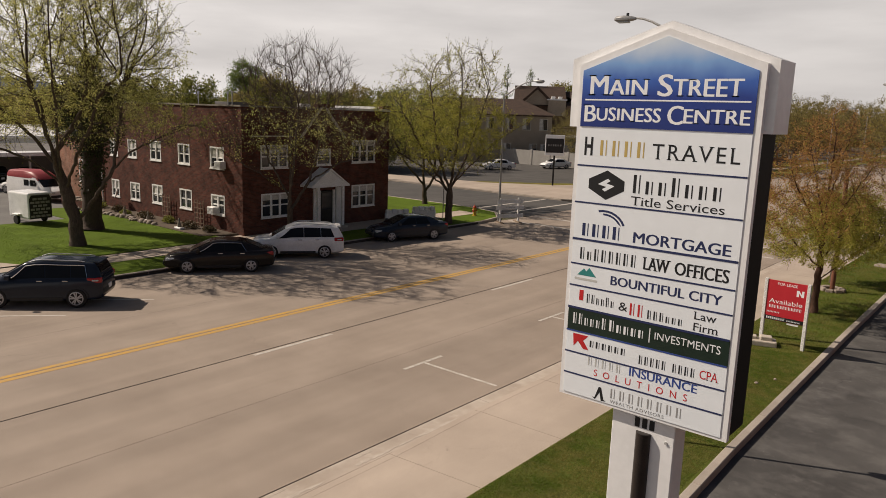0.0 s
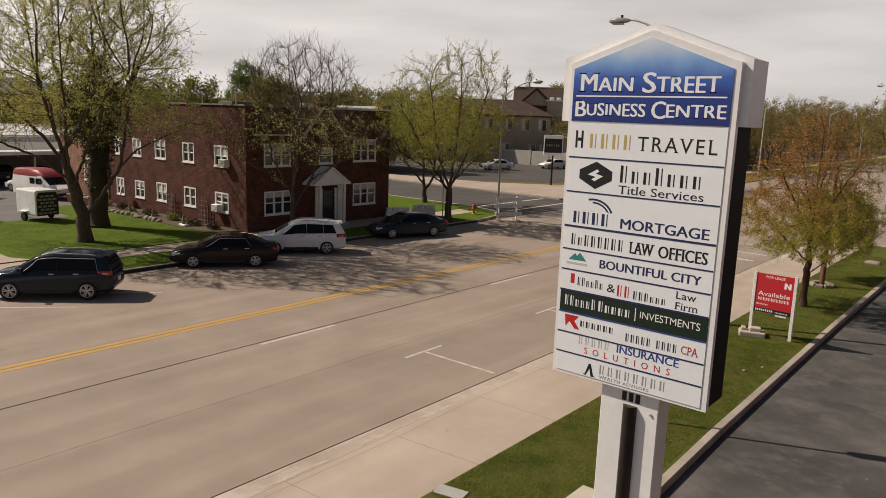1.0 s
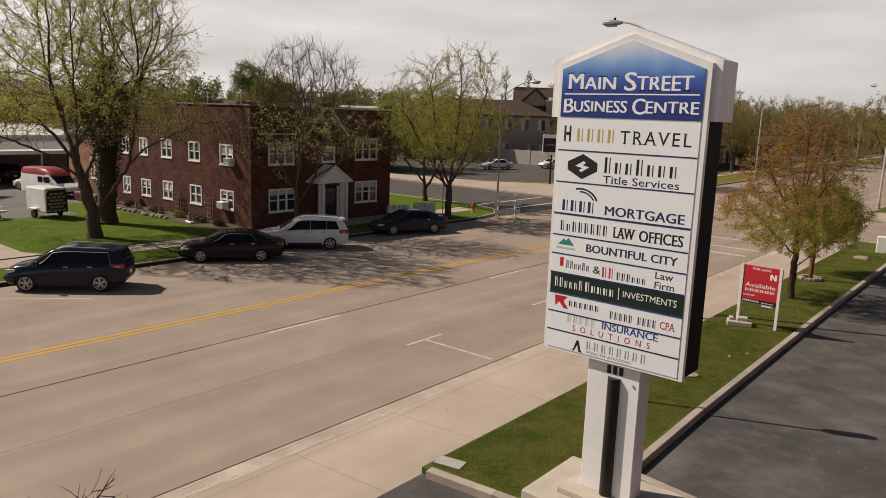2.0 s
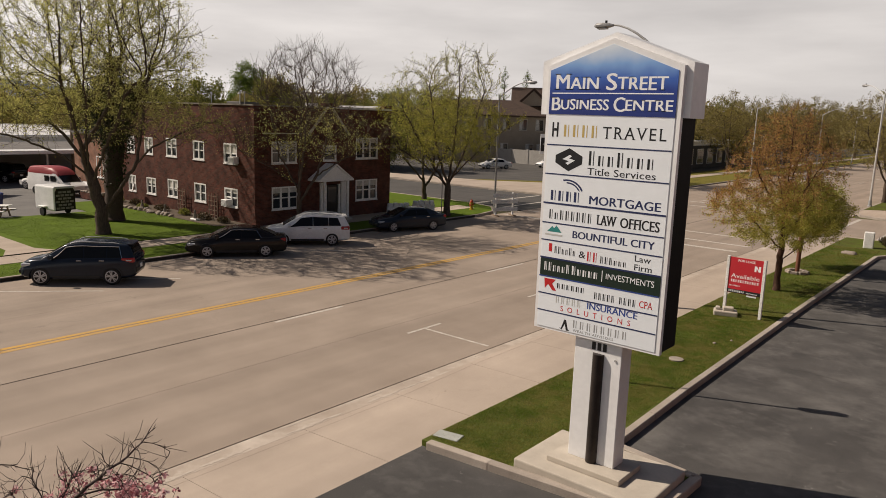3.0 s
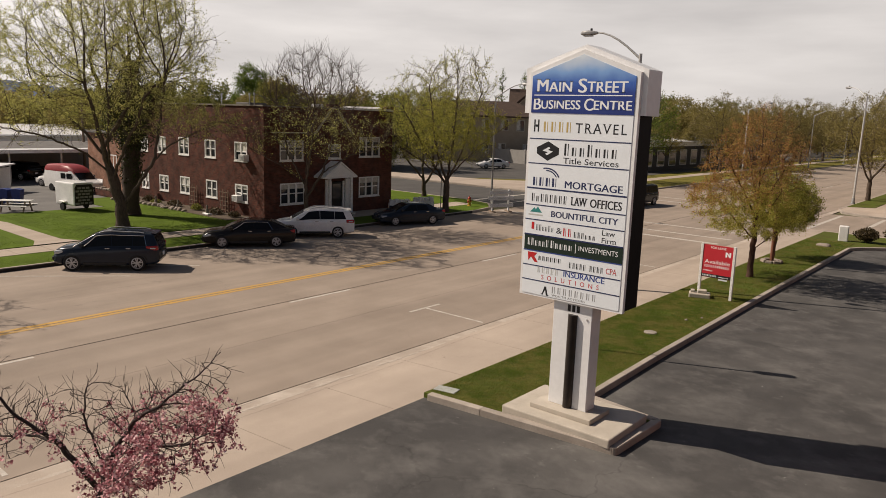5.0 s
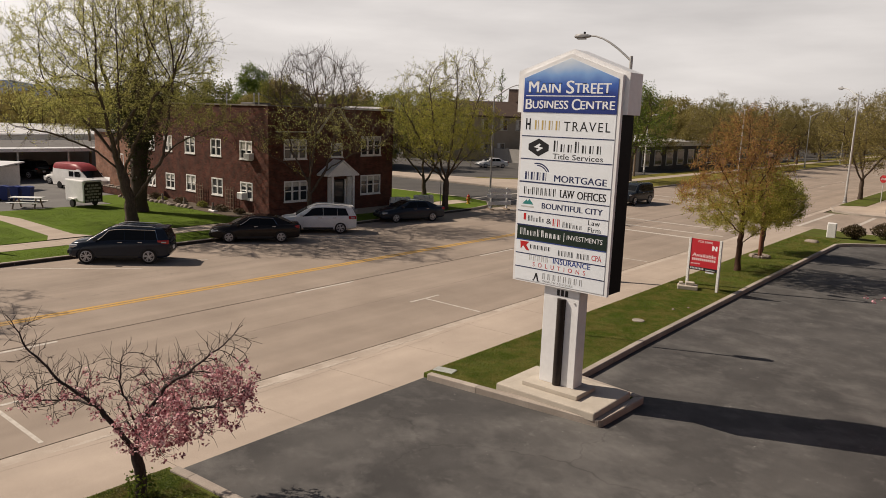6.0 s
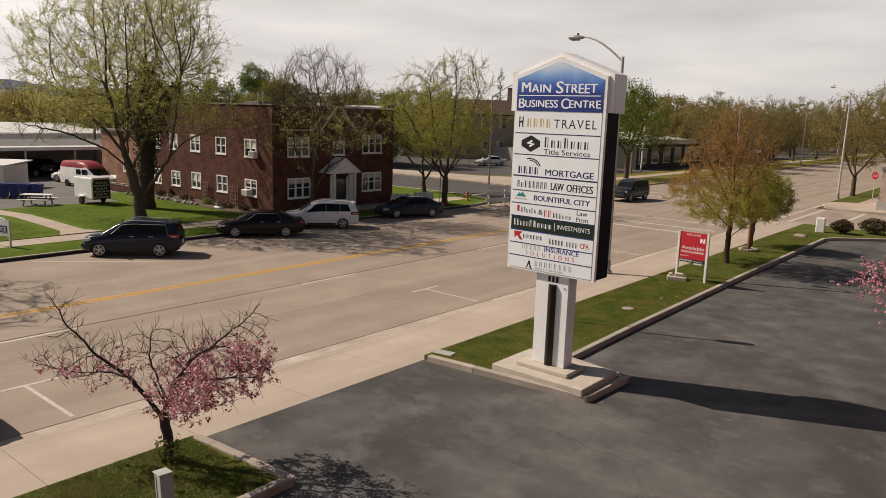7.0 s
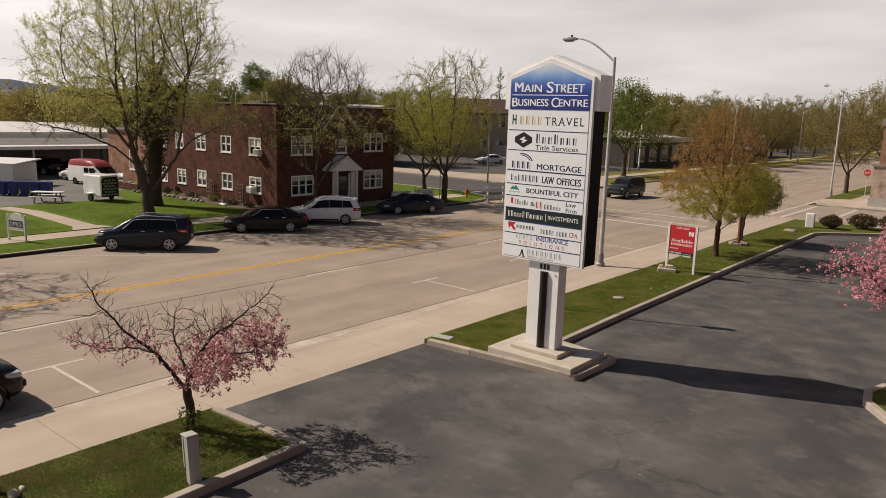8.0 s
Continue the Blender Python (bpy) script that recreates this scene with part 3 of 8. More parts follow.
def loose_parts(name, me, material, parent, serif=0.0, foot=0.0, height=0.0, bold=0.0):
    """Each letter or bar of a mesh as a part of its own; serif: small cross strokes on the stroke ends at foot and cap height."""
    bm = bmesh.new()
    bm.from_mesh(me)
    bm.verts.ensure_lookup_table()
    left = set(bm.verts)
    while left:
        seed = left.pop()
        group, stack = {seed}, [seed]
        while stack:
            for e in stack.pop().link_edges:
                for v in e.verts:
                    if v not in group:
                        group.add(v), stack.append(v)
        left -= group
        index = {v: i for i, v in enumerate(group)}
        verts = [tuple(v.co) for v in group]
        faces = [[index[v] for v in f.verts] for f in bm.faces if f.verts[0] in group]
        if bold:
            # a second stroke beside the first thickens the uprights
            k = len(verts)
            verts += [(x + bold * height, y + 0.0005, z) for x, y, z in verts]
            faces += [[i + k for i in f] for f in faces]
        if serif:
            front = min(v.co.y for v in group)
            for e in {e for v in group for e in v.link_edges}:
                a, b = sorted((v.co for v in e.verts), key=lambda c: c.x)
                level = a.z if abs(a.z - b.z) < 0.004 * height and abs(a.y - front) < 1e-4 and abs(b.y - front) < 1e-4 else None
                if level is None or not 0.03 * height < b.x - a.x < 0.34 * height:
                    continue
                low, high = abs(level - foot) < 0.03 * height, abs(level - foot - height) < 0.06 * height
                if not (low or high):
                    continue
                z0 = level if low else level - serif * height
                x0, x1, k = a.x - serif * 1.5 * height, b.x + (serif * 1.5 + bold) * height, len(verts)
                verts += [(x, y, z) for y in (front - 0.0005, front + 0.0012) for x, z in ((x0, z0), (x1, z0), (x1, z0 + serif * height), (x0, z0 + serif * height))]
                faces += [[k, k + 1, k + 2, k + 3], [k, k + 4, k + 5, k + 1], [k + 1, k + 5, k + 6, k + 2], [k + 2, k + 6, k + 7, k + 3], [k + 3, k + 7, k + 4, k]]
        piece = bpy.data.meshes.new(name)
        piece.from_pydata(verts, [], faces)
        part(name, piece, material, parent)
    bm.free()


def lettering(name, words, x0, x1, z, height, y, material, parent, spacing=1.0, bold=0.0, serif=0.0):
    me = text_mesh(words, height, 0.0009, spacing)
    xs = [v.co.x for v in me.vertices]
    lo, hi = min(xs), max(xs)
    me.transform(Matrix.Translation((x0, y, z)) @ Matrix.Diagonal(((x1 - x0) / (hi - lo), 1, 1, 1)) @ Matrix.Translation((-lo, 0, 0)))
    return loose_parts("letter", me, material, parent, serif, z, height, bold)


def bars(bm, x0, x1, z, height, y, letters, gap=0.5, caps=()):
    """A row of plain upright bars in place of a name: for each letter a thick one and a thin one, tall at the places in caps."""
    w = (x1 - x0) / letters
    thick, thin = w * (0.1 + 0.34 * (1 - gap)), w * 0.09
    for i in range(letters):
        h = height if not caps or i == 0 or i in caps else height * 0.7
        a = x0 + (i + 0.14) * w
        box(bm, a, a + thick, y - 0.0008, y + 0.002, z, z + h)
        box(bm, a + thick + w * 0.22, a + thick + w * 0.22 + thin, y - 0.0008, y + 0.002, z, z + h)
    return bm


# ---- setting ----
def setting(name, bm, material, label="", category="", m=None, smooth=None):
    ob = part(name, bm, material, None, "", smooth, m)
    return tagged(ob, label, category, "", "structure")


bm = bmesh.new()
for x0, x1, y0, y1 in ((-2500, 2500, -2500, 2500),):
    bm.faces.new([bm.verts.new(v) for v in ((x0, y0, -0.06), (x1, y0, -0.06), (x1, y1, -0.06), (x0, y1, -0.06))])
setting("ground", bm, M["far_ground"], "wide flat ground of dry grass and soil", "ground")

# street: long concrete strips with tarred seams between them
road = setting("road", boxed(-26.95, -7.35, -90, 480, -0.4, -0.012), M["seam"], "wide pale concrete street with tarred seams and painted lines", "road")
for x0, x1, g0, g1 in ((-26.95, -21.2, 0.0, 0.004), (-21.2, -17.84, 0.004, 0.004), (-17.84, -15.0, 0.004, 0.026), (-15.0, -11.75, 0.026, 0.005), (-11.75, -7.86, 0.005, 0.018), (-7.86, -7.35, 0.018, 0.0)):
    y = -90.0
    while y < 480:
        y1 = min(480, y + (19.0 if x1 > -7.5 else 570.0))
        part("strip", boxed(x0 + g0, x1 - g1, y, y1 - 0.012, -0.3, 0.0), M["road"] if x1 < -7.5 else M["gutter"], road)
        y = y1


def line_paint(name, x0, x1, y0, y1, material, z=0.004, parent=None):
    return part(name, boxed(x0, x1, y0, y1, z - 0.003, z), material, parent or road)


for x in (-17.7, -17.97):
    line_paint("yellow_line", x - 0.1, x + 0.1, -60, 30, M["yellow_line"])
for k in range(5, 14):
    line_paint("lane_dash", -14.9, -14.76, 2.3 + 12.2 * k + 0.6, 2.3 + 12.2 * k + 3.7, M["white_line"])
for k in range(-3, 3):
    line_paint("lane_dash", -14.9, -14.76, 2.3 + 12.2 * k + 0.6, 2.3 + 12.2 * k + 3.7, M["white_line"])
    line_paint("lane_dash", -20.4, -20.27, 8 + 12.2 * (k + 6), 11 + 12.2 * (k + 6), M["white_line"])
# parking stall marks on both sides
for y in (6.1, 13.4, 20.7, -9.31, -16.6):
    line_paint("stall_mark", -10.72, -8.05, y - 0.05, y + 0.05, M["white_line"])
    line_paint("stall_mark", -10.83, -10.72, y - 0.85, y + 0.85, M["white_line"])
for y in (-6.2, -0.2, 3.1, 13.2):
    me = mesh_of(boxed(-2.6, 2.6, -0.05, 0.05, 0.001, 0.004), "stall_mark")
    part("stall_mark", me, M["white_line"], road, m=pose(-24.6, y - 1.0, 0, 0, 0, 49))
# crossing lines and stop bars at the junction
for y in (33.2, 36.6):
    line_paint("crossing_line", -26.6, -8.4, y - 0.15, y + 0.15, M["white_line"])
for y in (52.6, 56.0):
    line_paint("crossing_line", -26.6, -8.4, y - 0.15, y + 0.15, M["white_line"])
line_paint("stop_bar", -17, -8.4, 30.6, 31.0, M["white_line"])
for x in (-29.2, -32.4):
    line_paint("crossing_line", x - 0.15, x + 0.15, 36.8, 47.2, M["white_line"], 0.012)
for x in (-6.4, -3.2):
    line_paint("crossing_line", x - 0.15, x + 0.15, 43.2, 55.0, M["white_line"], 0.012)

setting("side_street", boxed(-260, -26.95, 36.2, 47.6, -0.3, 0.006), M["side_asphalt"], "grey asphalt side street", "road")
setting("side_street_east", boxed(-7.35, 200, 42.6, 55.6, -0.3, 0.006), M["road"], "pale concrete side street", "road")

# near pavement, slab by slab: raised behind its kerb, sloping to the gutter at the drive
pavement = setting("pavement", boxed(-7.3, -4.6, -60, 40, -0.2, -0.03), M["soil"], "pale concrete pavement slabs with open joints", "pavement")


def paving_slab(x0, x1, y0, y1, za, zb, zin, zin2=None):
    """A slab whose street edge runs from height za to zb; its inner edge lies at zin."""
    bm = bmesh.new()
    low = [bm.verts.new(v) for v in ((x0, y0, -0.18), (x1, y0, -0.18), (x1, y1, -0.18), (x0, y1, -0.18))]
    high = [bm.verts.new(v) for v in ((x0, y0, za), (x1, y0, zin), (x1, y1, zin if zin2 is None else zin2), (x0, y1, zb))]
    bm.faces.new(low[::-1]), bm.faces.new(high)
    for i in range(4):
        bm.faces.new((low[i], low[(i + 1) % 4], high[(i + 1) % 4], high[i]))
    return bm


def street_edge(y):
    """Height of the pavement's street edge: low along the drive, ramps at both ends."""
    return 0.02 + 0.095 * min(1.0, max(0.0, (-8.2 - y) / 1.6, (y - 1.1) / 1.6))


y = -59.9
while y < 40:
    y1 = y + 3.05
    za, zb = street_edge(y), street_edge(y1)
    part("slab", paving_slab(-7.12, -4.6, y + 0.006, y1 - 0.006, za, zb, 0.155), M["walk"], pavement)
    part("kerb_stone", paving_slab(-7.33, -7.126, y + 0.004, y1 - 0.004, za - 0.012, zb - 0.012, za, zb), M["walk"], pavement)
    y = y1

# flaked pale skin along the worn gutter, in broken pieces with ragged edges
def flake(y0, y1, x, wide, seed):
    n = max(3, int((y1 - y0) / 0.035))
    rows = []
    for i in range(n + 1):
        f = i / n
        y = y0 + (y1 - y0) * f
        thick = math.sin(math.pi * f) ** 0.35
        lo = -wide * (0.5 + 0.5 * noise.noise(Vector((y * 1.3, seed, 0))) + 0.35 * noise.noise(Vector((y * 7.0, seed, 2))) + 0.25 * noise.noise(Vector((y * 17.0, seed, 3)))) * thick
        hi = wide * (0.4 + 0.5 * noise.noise(Vector((y * 1.7, seed, 5))) + 0.3 * noise.noise(Vector((y * 9.0, seed, 6))) + 0.2 * noise.noise(Vector((y * 21.0, seed, 7)))) * thick
        rows.append((x + min(lo, hi - 0.01), x + hi, y))
    verts = [(v, y, z) for z in (-0.02, 0.004) for xa, xb, y in rows for v in (xa, xb)]
    k = 2 * (n + 1)
    faces = []
    for i in range(n):
        p, q = 2 * i, 2 * i + 2
        faces += [(k + p, k + p + 1, k + q + 1, k + q), (p, q, k + q, k + p), (p + 1, k + p + 1, k + q + 1, q + 1)]
    me = bpy.data.meshes.new("worn_patch")
    me.from_pydata(verts, [], faces)
    return part("worn_patch", me, M["patch"], road)


rp = random.Random(17)
y = -13.0
while y < 4.0:
    ln = rp.uniform(0.7, 2.3)
    flake(y, y + ln, -7.44 + rp.uniform(-0.03, 0.03), rp.uniform(0.06, 0.13), y)
    if rp.random() < 0.5:
        flake(y + 0.2, y + ln * 0.6, -7.74 + rp.uniform(-0.05, 0.03), rp.uniform(0.03, 0.07), y + 50)
    y += ln + rp.choice((0.02, 0.1, 0.5, 0.9))

# car park
setting("parking_lot", prismed([(-4.58, -70), (60, -70), (60, 38), (1.7, 37.3), (-1.7, 34.1), (-1.7, 2.0), (0.2, -0.5), (-4.58, -0.9)], -0.2, 0.2, "z"),
        M["asphalt"], "dark sealed asphalt car park with scuffs", "parking lot")


def kerb_run(name, pts, w=0.2, z0=-0.1, z1=0.37, length=2.4, label="weathered concrete kerb"):
    """A kerb of stones end to end along a line of points."""
    top = setting(name, boxed(pts[0][0] - 0.02, pts[0][0] + 0.02, pts[0][1] - 0.02, pts[0][1] + 0.02, z0, z1 - 0.12), M["kerb"], label, "kerb")
    cache = {}
    for (xa, ya), (xb, yb) in zip(pts, pts[1:]):
        d = math.hypot(xb - xa, yb - ya)
        n = max(1, round(d / length))
        key = round(d / n, 3)
        if key not in cache:
            bm = bmesh.new()
            box(bm, 0.004, d / n - 0.004, -w / 2, w / 2, z0, z1, 0.018, 1)
            cache[key] = mesh_of(bm, "kerb_stone")
        for i in range(n):
            f = i / n
            part("kerb_stone", cache[key], M["kerb"], top, m=pose(xa + (xb - xa) * f, ya + (yb - ya) * f, 0, 0, 0, math.degrees(math.atan2(yb - ya, xb - xa))))
    bm = bmesh.new()
    joint = mesh_of(tube(bm, (0, 0, z0), (0, 0, z1 - 0.005), w / 2 - 0.004, n=10), "kerb_stone", 40)
    for x, y in pts[1:-1]:
        part("kerb_stone", joint, M["kerb"], top, m=pose(x, y, 0))
    return top


kerb_run("verge_kerb", [(-4.42, -0.98), (-2.9, -0.82), (0.36, -0.5), (0.44, 1.5), (-1.5, 1.75), (-1.62, 6.0), (-1.75, 18), (-1.78, 33.6), (-1.3, 34.6), (1.6, 37.3), (9, 38.3), (16, 38.4)])
kerb_run("planter_kerb", [(-4.45, -8.34), (-3.9, -8.28), (-1.68, -8.12), (-1.62, -11.1), (-1.55, -22)])
kerb_run("island_kerb", [(8.2, 1.3), (7.16, 2.3), (6.62, 3.1), (6.5, 3.9), (6.75, 4.7), (7.6, 5.3), (12.5, 5.6), (13.2, 1.2), (8.2, 1.3)], length=1.2)

setting("verge", prismed([(-4.6, -0.98), (-2.8, -0.8), (0.3, -0.45), (0.36, 1.45), (-1.6, 1.7), (-1.72, 6), (-1.85, 18), (-1.88, 33.6), (-1.4, 34.7), (1.5, 37.4), (16, 38.5), (16, 40.5), (-4.6, 40.5)], -0.1, 0.33, "z"),
        M["turf"], "mown grass verge beside the pavement", "grass")
setting("planter_bed", prismed([(-4.6, -8.34), (-1.75, -8.18), (-1.68, -11.1), (-1.62, -22), (-4.6, -22)], -0.1, 0.32, "z"), M["turf"], "grass bed inside a concrete kerb", "grass")
setting("island_bed", prismed([(8.2, 1.35), (7.2, 2.35), (6.7, 3.15), (6.58, 3.9), (6.8, 4.65), (7.6, 5.2), (12.5, 5.5), (13.1, 1.25)], -0.1, 0.33, "z"), M["turf"], "grass island in the car park", "grass")
setting("corner_pavement", boxed(-7.3, 30, 40.0, 42.6, -0.2, 0.12), M["walk"], "concrete pavement at the corner", "pavement")

# far side of the street
far_kerb = kerb_run("far_kerb", [(-27.05, -60), (-27.05, 30.5), (-27.6, 33.2), (-29.2, 35.2), (-32, 36.1), (-110, 36.1)], z0=-0.2, z1=0.17, length=5.0)
# near-black strips cover the face of the far kerb
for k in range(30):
    part("kerb_face", boxed(-26.949, -26.944, -60 + 3 * k + 0.006, -57 + 3 * k - 0.006, 0.0, 0.138), M["blackish"], far_kerb, "near-black kerb face" if k == 0 else "")
setting("far_verge", prismed([(-29.7, -60), (-27.12, -60), (-27.12, 30.4), (-27.7, 33.1), (-29.3, 35.1), (-32, 36.0), (-60, 36.0), (-60, 34.0), (-32.2, 33.4), (-29.7, 31)], -0.2, 0.15, "z"), M["lawn"], "green verge between kerb and pavement", "grass")
far_walk = setting("far_pavement", boxed(-31.5, -29.7, -60, 33.6, -0.2, 0.1), M["soil"], "pale concrete pavement beside the lawns", "pavement")
y = -60
while y < 33:
    part("slab", boxed(-31.48, -29.72, y + 0.01, min(y + 1.55, 33.6) - 0.01, -0.1, 0.165), M["walk"], far_walk)
    y += 1.55
setting("front_lawn", prismed([(-43.2, -60), (-31.5, -60), (-31.5, 13.2), (-49, 13.2), (-49, 9.5), (-43.8, 9.6)], -0.2, 0.2, "z"), M["lawn"], "bright mown lawn before the brick house", "grass")
setting("house_bed", prismed([(-50, 12.4), (-33.2, 12.4), (-32.4, 14.5), (-50, 14.5)], -0.2, 0.23, "z"), M["soil"], "planting bed along the brick wall", "flower bed")
setting("house_front_paving", prismed([(-32.3, 13.2), (-31.5, 13.2), (-31.5, 28.5), (-32.3, 28.5)], -0.2, 0.17, "z"), M["walk"], "concrete paving before the entrance", "pavement")
setting("side_lawn", prismed([(-60, 27.0), (-31.5, 26.2), (-31.5, 33.5), (-60, 34.2)], -0.2, 0.19, "z"), M["lawn"], "shaded lawn beside the brick house", "grass")
setting("lawn_path", prismed([(-31.5, 0.2), (-31.5, 2.5), (-32.6, 1.95), (-39.9, 2.0), (-43.2, 1.3), (-43.2, 0.2), (-39.6, 0.85), (-32.8, 0.75)], -0.1, 0.212, "z"), M["walk"], "concrete path across the lawn", "path")
setting("yard", prismed([(-100, -60), (-43.2, -60), (-43.8, 9.6), (-49, 9.5), (-49, 14.4), (-58, 14.4), (-58, 40), (-100, 40)], -0.2, 0.17, "z"), M["yard"], "grey asphalt yard behind the lawn", "yard")

# beyond the junction
setting("far_corner_verge", prismed([(-47, 48.1), (-31, 48.1), (-28.2, 49.6), (-27.1, 52.5), (-27.1, 320), (-36.5, 320), (-36.5, 66), (-41, 60.2), (-47, 55)], -0.2, 0.12, "z"), M["turf_dry"], "yellowing grass corner strip", "grass")
kerb_run("corner_kerb", [(-110, 47.85), (-31, 47.85), (-28.1, 49.4), (-27.0, 52.5), (-27.0, 320)], z0=-0.2, z1=0.14, length=8)
setting("corner_walk", prismed([(-110, 48.12), (-31, 48.12), (-28.22, 49.62), (-27.3, 52.5), (-27.3, 54), (-32, 64.2), (-32, 320), (-33.8, 320), (-33.8, 67.6), (-38.7, 59.1), (-44.6, 54.9), (-57, 52.6), (-110, 51.5)], -0.1, 0.15, "z"), M["walk"], "pale pavement round the far corner", "pavement")
setting("far_lot", prismed([(-110, 48.1), (-47.02, 48.1), (-47.02, 55), (-41.02, 60.2), (-36.52, 66), (-36.52, 320), (-110, 320)], -0.2, 0.05, "z"), M["side_asphalt"], "dark asphalt car park past the junction", "parking lot")
kerb_run("east_kerb", [(60, 56), (-4.5, 56), (-6.8, 57.4), (-7.6, 60), (-7.6, 300)], z0=-0.2, z1=0.14, length=8)
setting("east_pavement", prismed([(60, 56.1), (-4.5, 56.1), (-6.7, 57.5), (-7.5, 60), (-7.5, 62.5), (-5.4, 64), (-5.4, 300), (60, 300)], -0.2, 0.12, "z"), M["walk"], "pale pavement beside the corner building", "pavement")
setting("east_verge", prismed([(-7.5, 62.5), (-5.4, 64), (-5.4, 300), (-7.5, 300)], -0.2, 0.15, "z"), M["turf"], "narrow grass verge under the street trees", "grass")


# ---- the pylon sign ----
def pylon_sign():
    t = thing("pylon_sign", (0, 0, 0), "tall white pylon sign, blue peaked head, stepped concrete base", "sign")
    part("base_slab", boxed(-2.47, 0.3, -0.63, 1.26, 0.3, 0.52, 0.03, 2), M["slab"], t, "pale concrete slab")
    part("plinth", boxed(-1.95, -0.37, -0.25, 0.68, 0.515, 0.635, 0.015), M["slab"], t)
    post = part("post", boxed(-1.67, -0.68, 0.1, 0.52, 0.63, 3.15, 0.012), M["sign_white"], t, "white boxed steel post")
    bm = bmesh.new()
    tube(bm, (-1.15, 0.1, 0.64), (-1.15, 0.1, 2.84), 0.115, n=20)
    part("tube", bm, M["tube"], post, "dark bronze half-round tube", smooth=40)
    bm = bmesh.new()
    tube(bm, (-0.8, 0.103, 2.78), (-0.8, 0.08, 2.78), 0.022, n=8)
    part("bolt", bm, M["galv"], post)
    bm = bmesh.new()
    for i in range(3):
        box(bm, -1.3 + i * 0.115, -1.3 + i * 0.115 + 0.075, 0.092, 0.102, 2.9, 3.05)
    loose_parts("number_bar", mesh_of(bm, "number_bar"), M["ink_black"], post)
    cab = part("cabinet", boxed(-2.53, 0.05, 0.09, 0.74, 3.13, 7.4, 0.01), M["dark_side"], t, "dark bronze sheet cabinet")
    # white front frame, house shaped
    bm = bmesh.new()
    prism(bm, [(-2.56, 3.11), (0.07, 3.11), (0.07, 8.15), (-1.24, 8.63), (-2.56, 8.17)], -0.0, 0.1, "y")
    part("front_frame", bm, M["sign_white"], cab, "white enamel front frame")
    head = part("head", prismed([(-2.74, 7.28), (0.19, 7.28), (0.19, 8.2), (-1.25, 8.74), (-2.74, 8.26)], 0.1, 0.74, "y"), M["sign_white"], t, "white peaked head box")
    face = part("head_panel", prismed([(-2.5, 7.29), (-0.02, 7.28), (-0.02, 8.06), (-1.245, 8.53), (-2.5, 8.09)], -0.012, 0.01, "y"), M["blue_face"], head, "blue panel fading to white at the peak")
    y = -0.0132
    lettering("lettering", "M", -2.37, -2.1, 7.74, 0.29, y, M["ink_white"], head, bold=0.06, serif=0.055)
    lettering("lettering", "AIN", -2.07, -1.5, 7.74, 0.23, y, M["ink_white"], head, bold=0.06, serif=0.055)
    lettering("lettering", "S", -1.34, -1.14, 7.735, 0.29, y, M["ink_white"], head, bold=0.06, serif=0.055)
    lettering("lettering", "TREET", -1.12, -0.2, 7.735, 0.23, y, M["ink_white"], head, bold=0.06, serif=0.055)
    part("rule", boxed(-2.44, -0.08, -0.0145, -0.008, 7.665, 7.685), M["ink_white"], head)
    lettering("lettering", "B", -2.44, -2.26, 7.36, 0.25, y, M["ink_white"], head, bold=0.06, serif=0.055)
    lettering("lettering", "USINESS", -2.24, -1.27, 7.38, 0.19, y, M["ink_white"], head, bold=0.06, serif=0.055)
    lettering("lettering", "C", -1.17, -0.96, 7.36, 0.25, y, M["ink_white"], head, bold=0.06, serif=0.055)
    lettering("lettering", "ENTRE", -0.94, -0.08, 7.38, 0.19, y, M["ink_white"], head, bold=0.06, serif=0.055)
    # tenant panels, each with its rule
    rows = [7.27, 6.72, 6.17, 5.61, 5.23, 4.89, 4.54, 4.17, 3.83, 3.485, 3.15]
    panels = []
    for i, (a, b) in enumerate(zip(rows, rows[1:])):
        panel = part("panel", boxed(-2.49, -0.02, -0.01, 0.01, b + 0.008, a - 0.008), M["ink_green"] if i == 6 else M["panel_white"], cab, "dark green tenant panel" if i == 6 else "")
        panels.append(panel)
        if i < 9:
            thick = 0.016 if i in (2, 5) else 0.011
            part("rule", boxed(-2.5, -0.03, -0.014, 0.0, b - thick, b + thick), M["ink_blue"] if i == 6 else M["ink_navy"], cab)

    def mark(i, bm, material):
        return loose_parts("mark", mesh_of(bm, "mark"), M[material], panels[i])

    def words(i, text, x0, x1, z, h, material, spacing=1.0, bold=0.0, serif=0.0):
        return lettering("lettering", text, x0, x1, z, h, -0.0112, M[material], panels[i], spacing, bold, serif)
    y = -0.0112
    # travel agency
    bm = bmesh.new()
    for x in (-2.4, -2.3):
        box(bm, x, x + 0.035, y - 0.0008, y + 0.002, 6.87, 7.14)
    box(bm, -2.36, -2.29, y - 0.0008, y + 0.002, 6.98, 7.03)
    mark(0, bm, "ink_black")
    mark(0, bars(bmesh.new(), -2.17, -1.4, 6.88, 0.22, y, 4, 0.62), "ink_gold")
    words(0, "TRAVEL", -1.34, -0.14, 6.88, 0.21, "ink_black", 1.25, 0.0, 0.045)
    # title company
    mark(1, prismed([(-2.29, 6.53), (-2.0, 6.67), (-1.72, 6.53), (-1.72, 6.39), (-2.0, 6.24), (-2.29, 6.39)], y - 0.0008, y + 0.002, "y"), "ink_black")
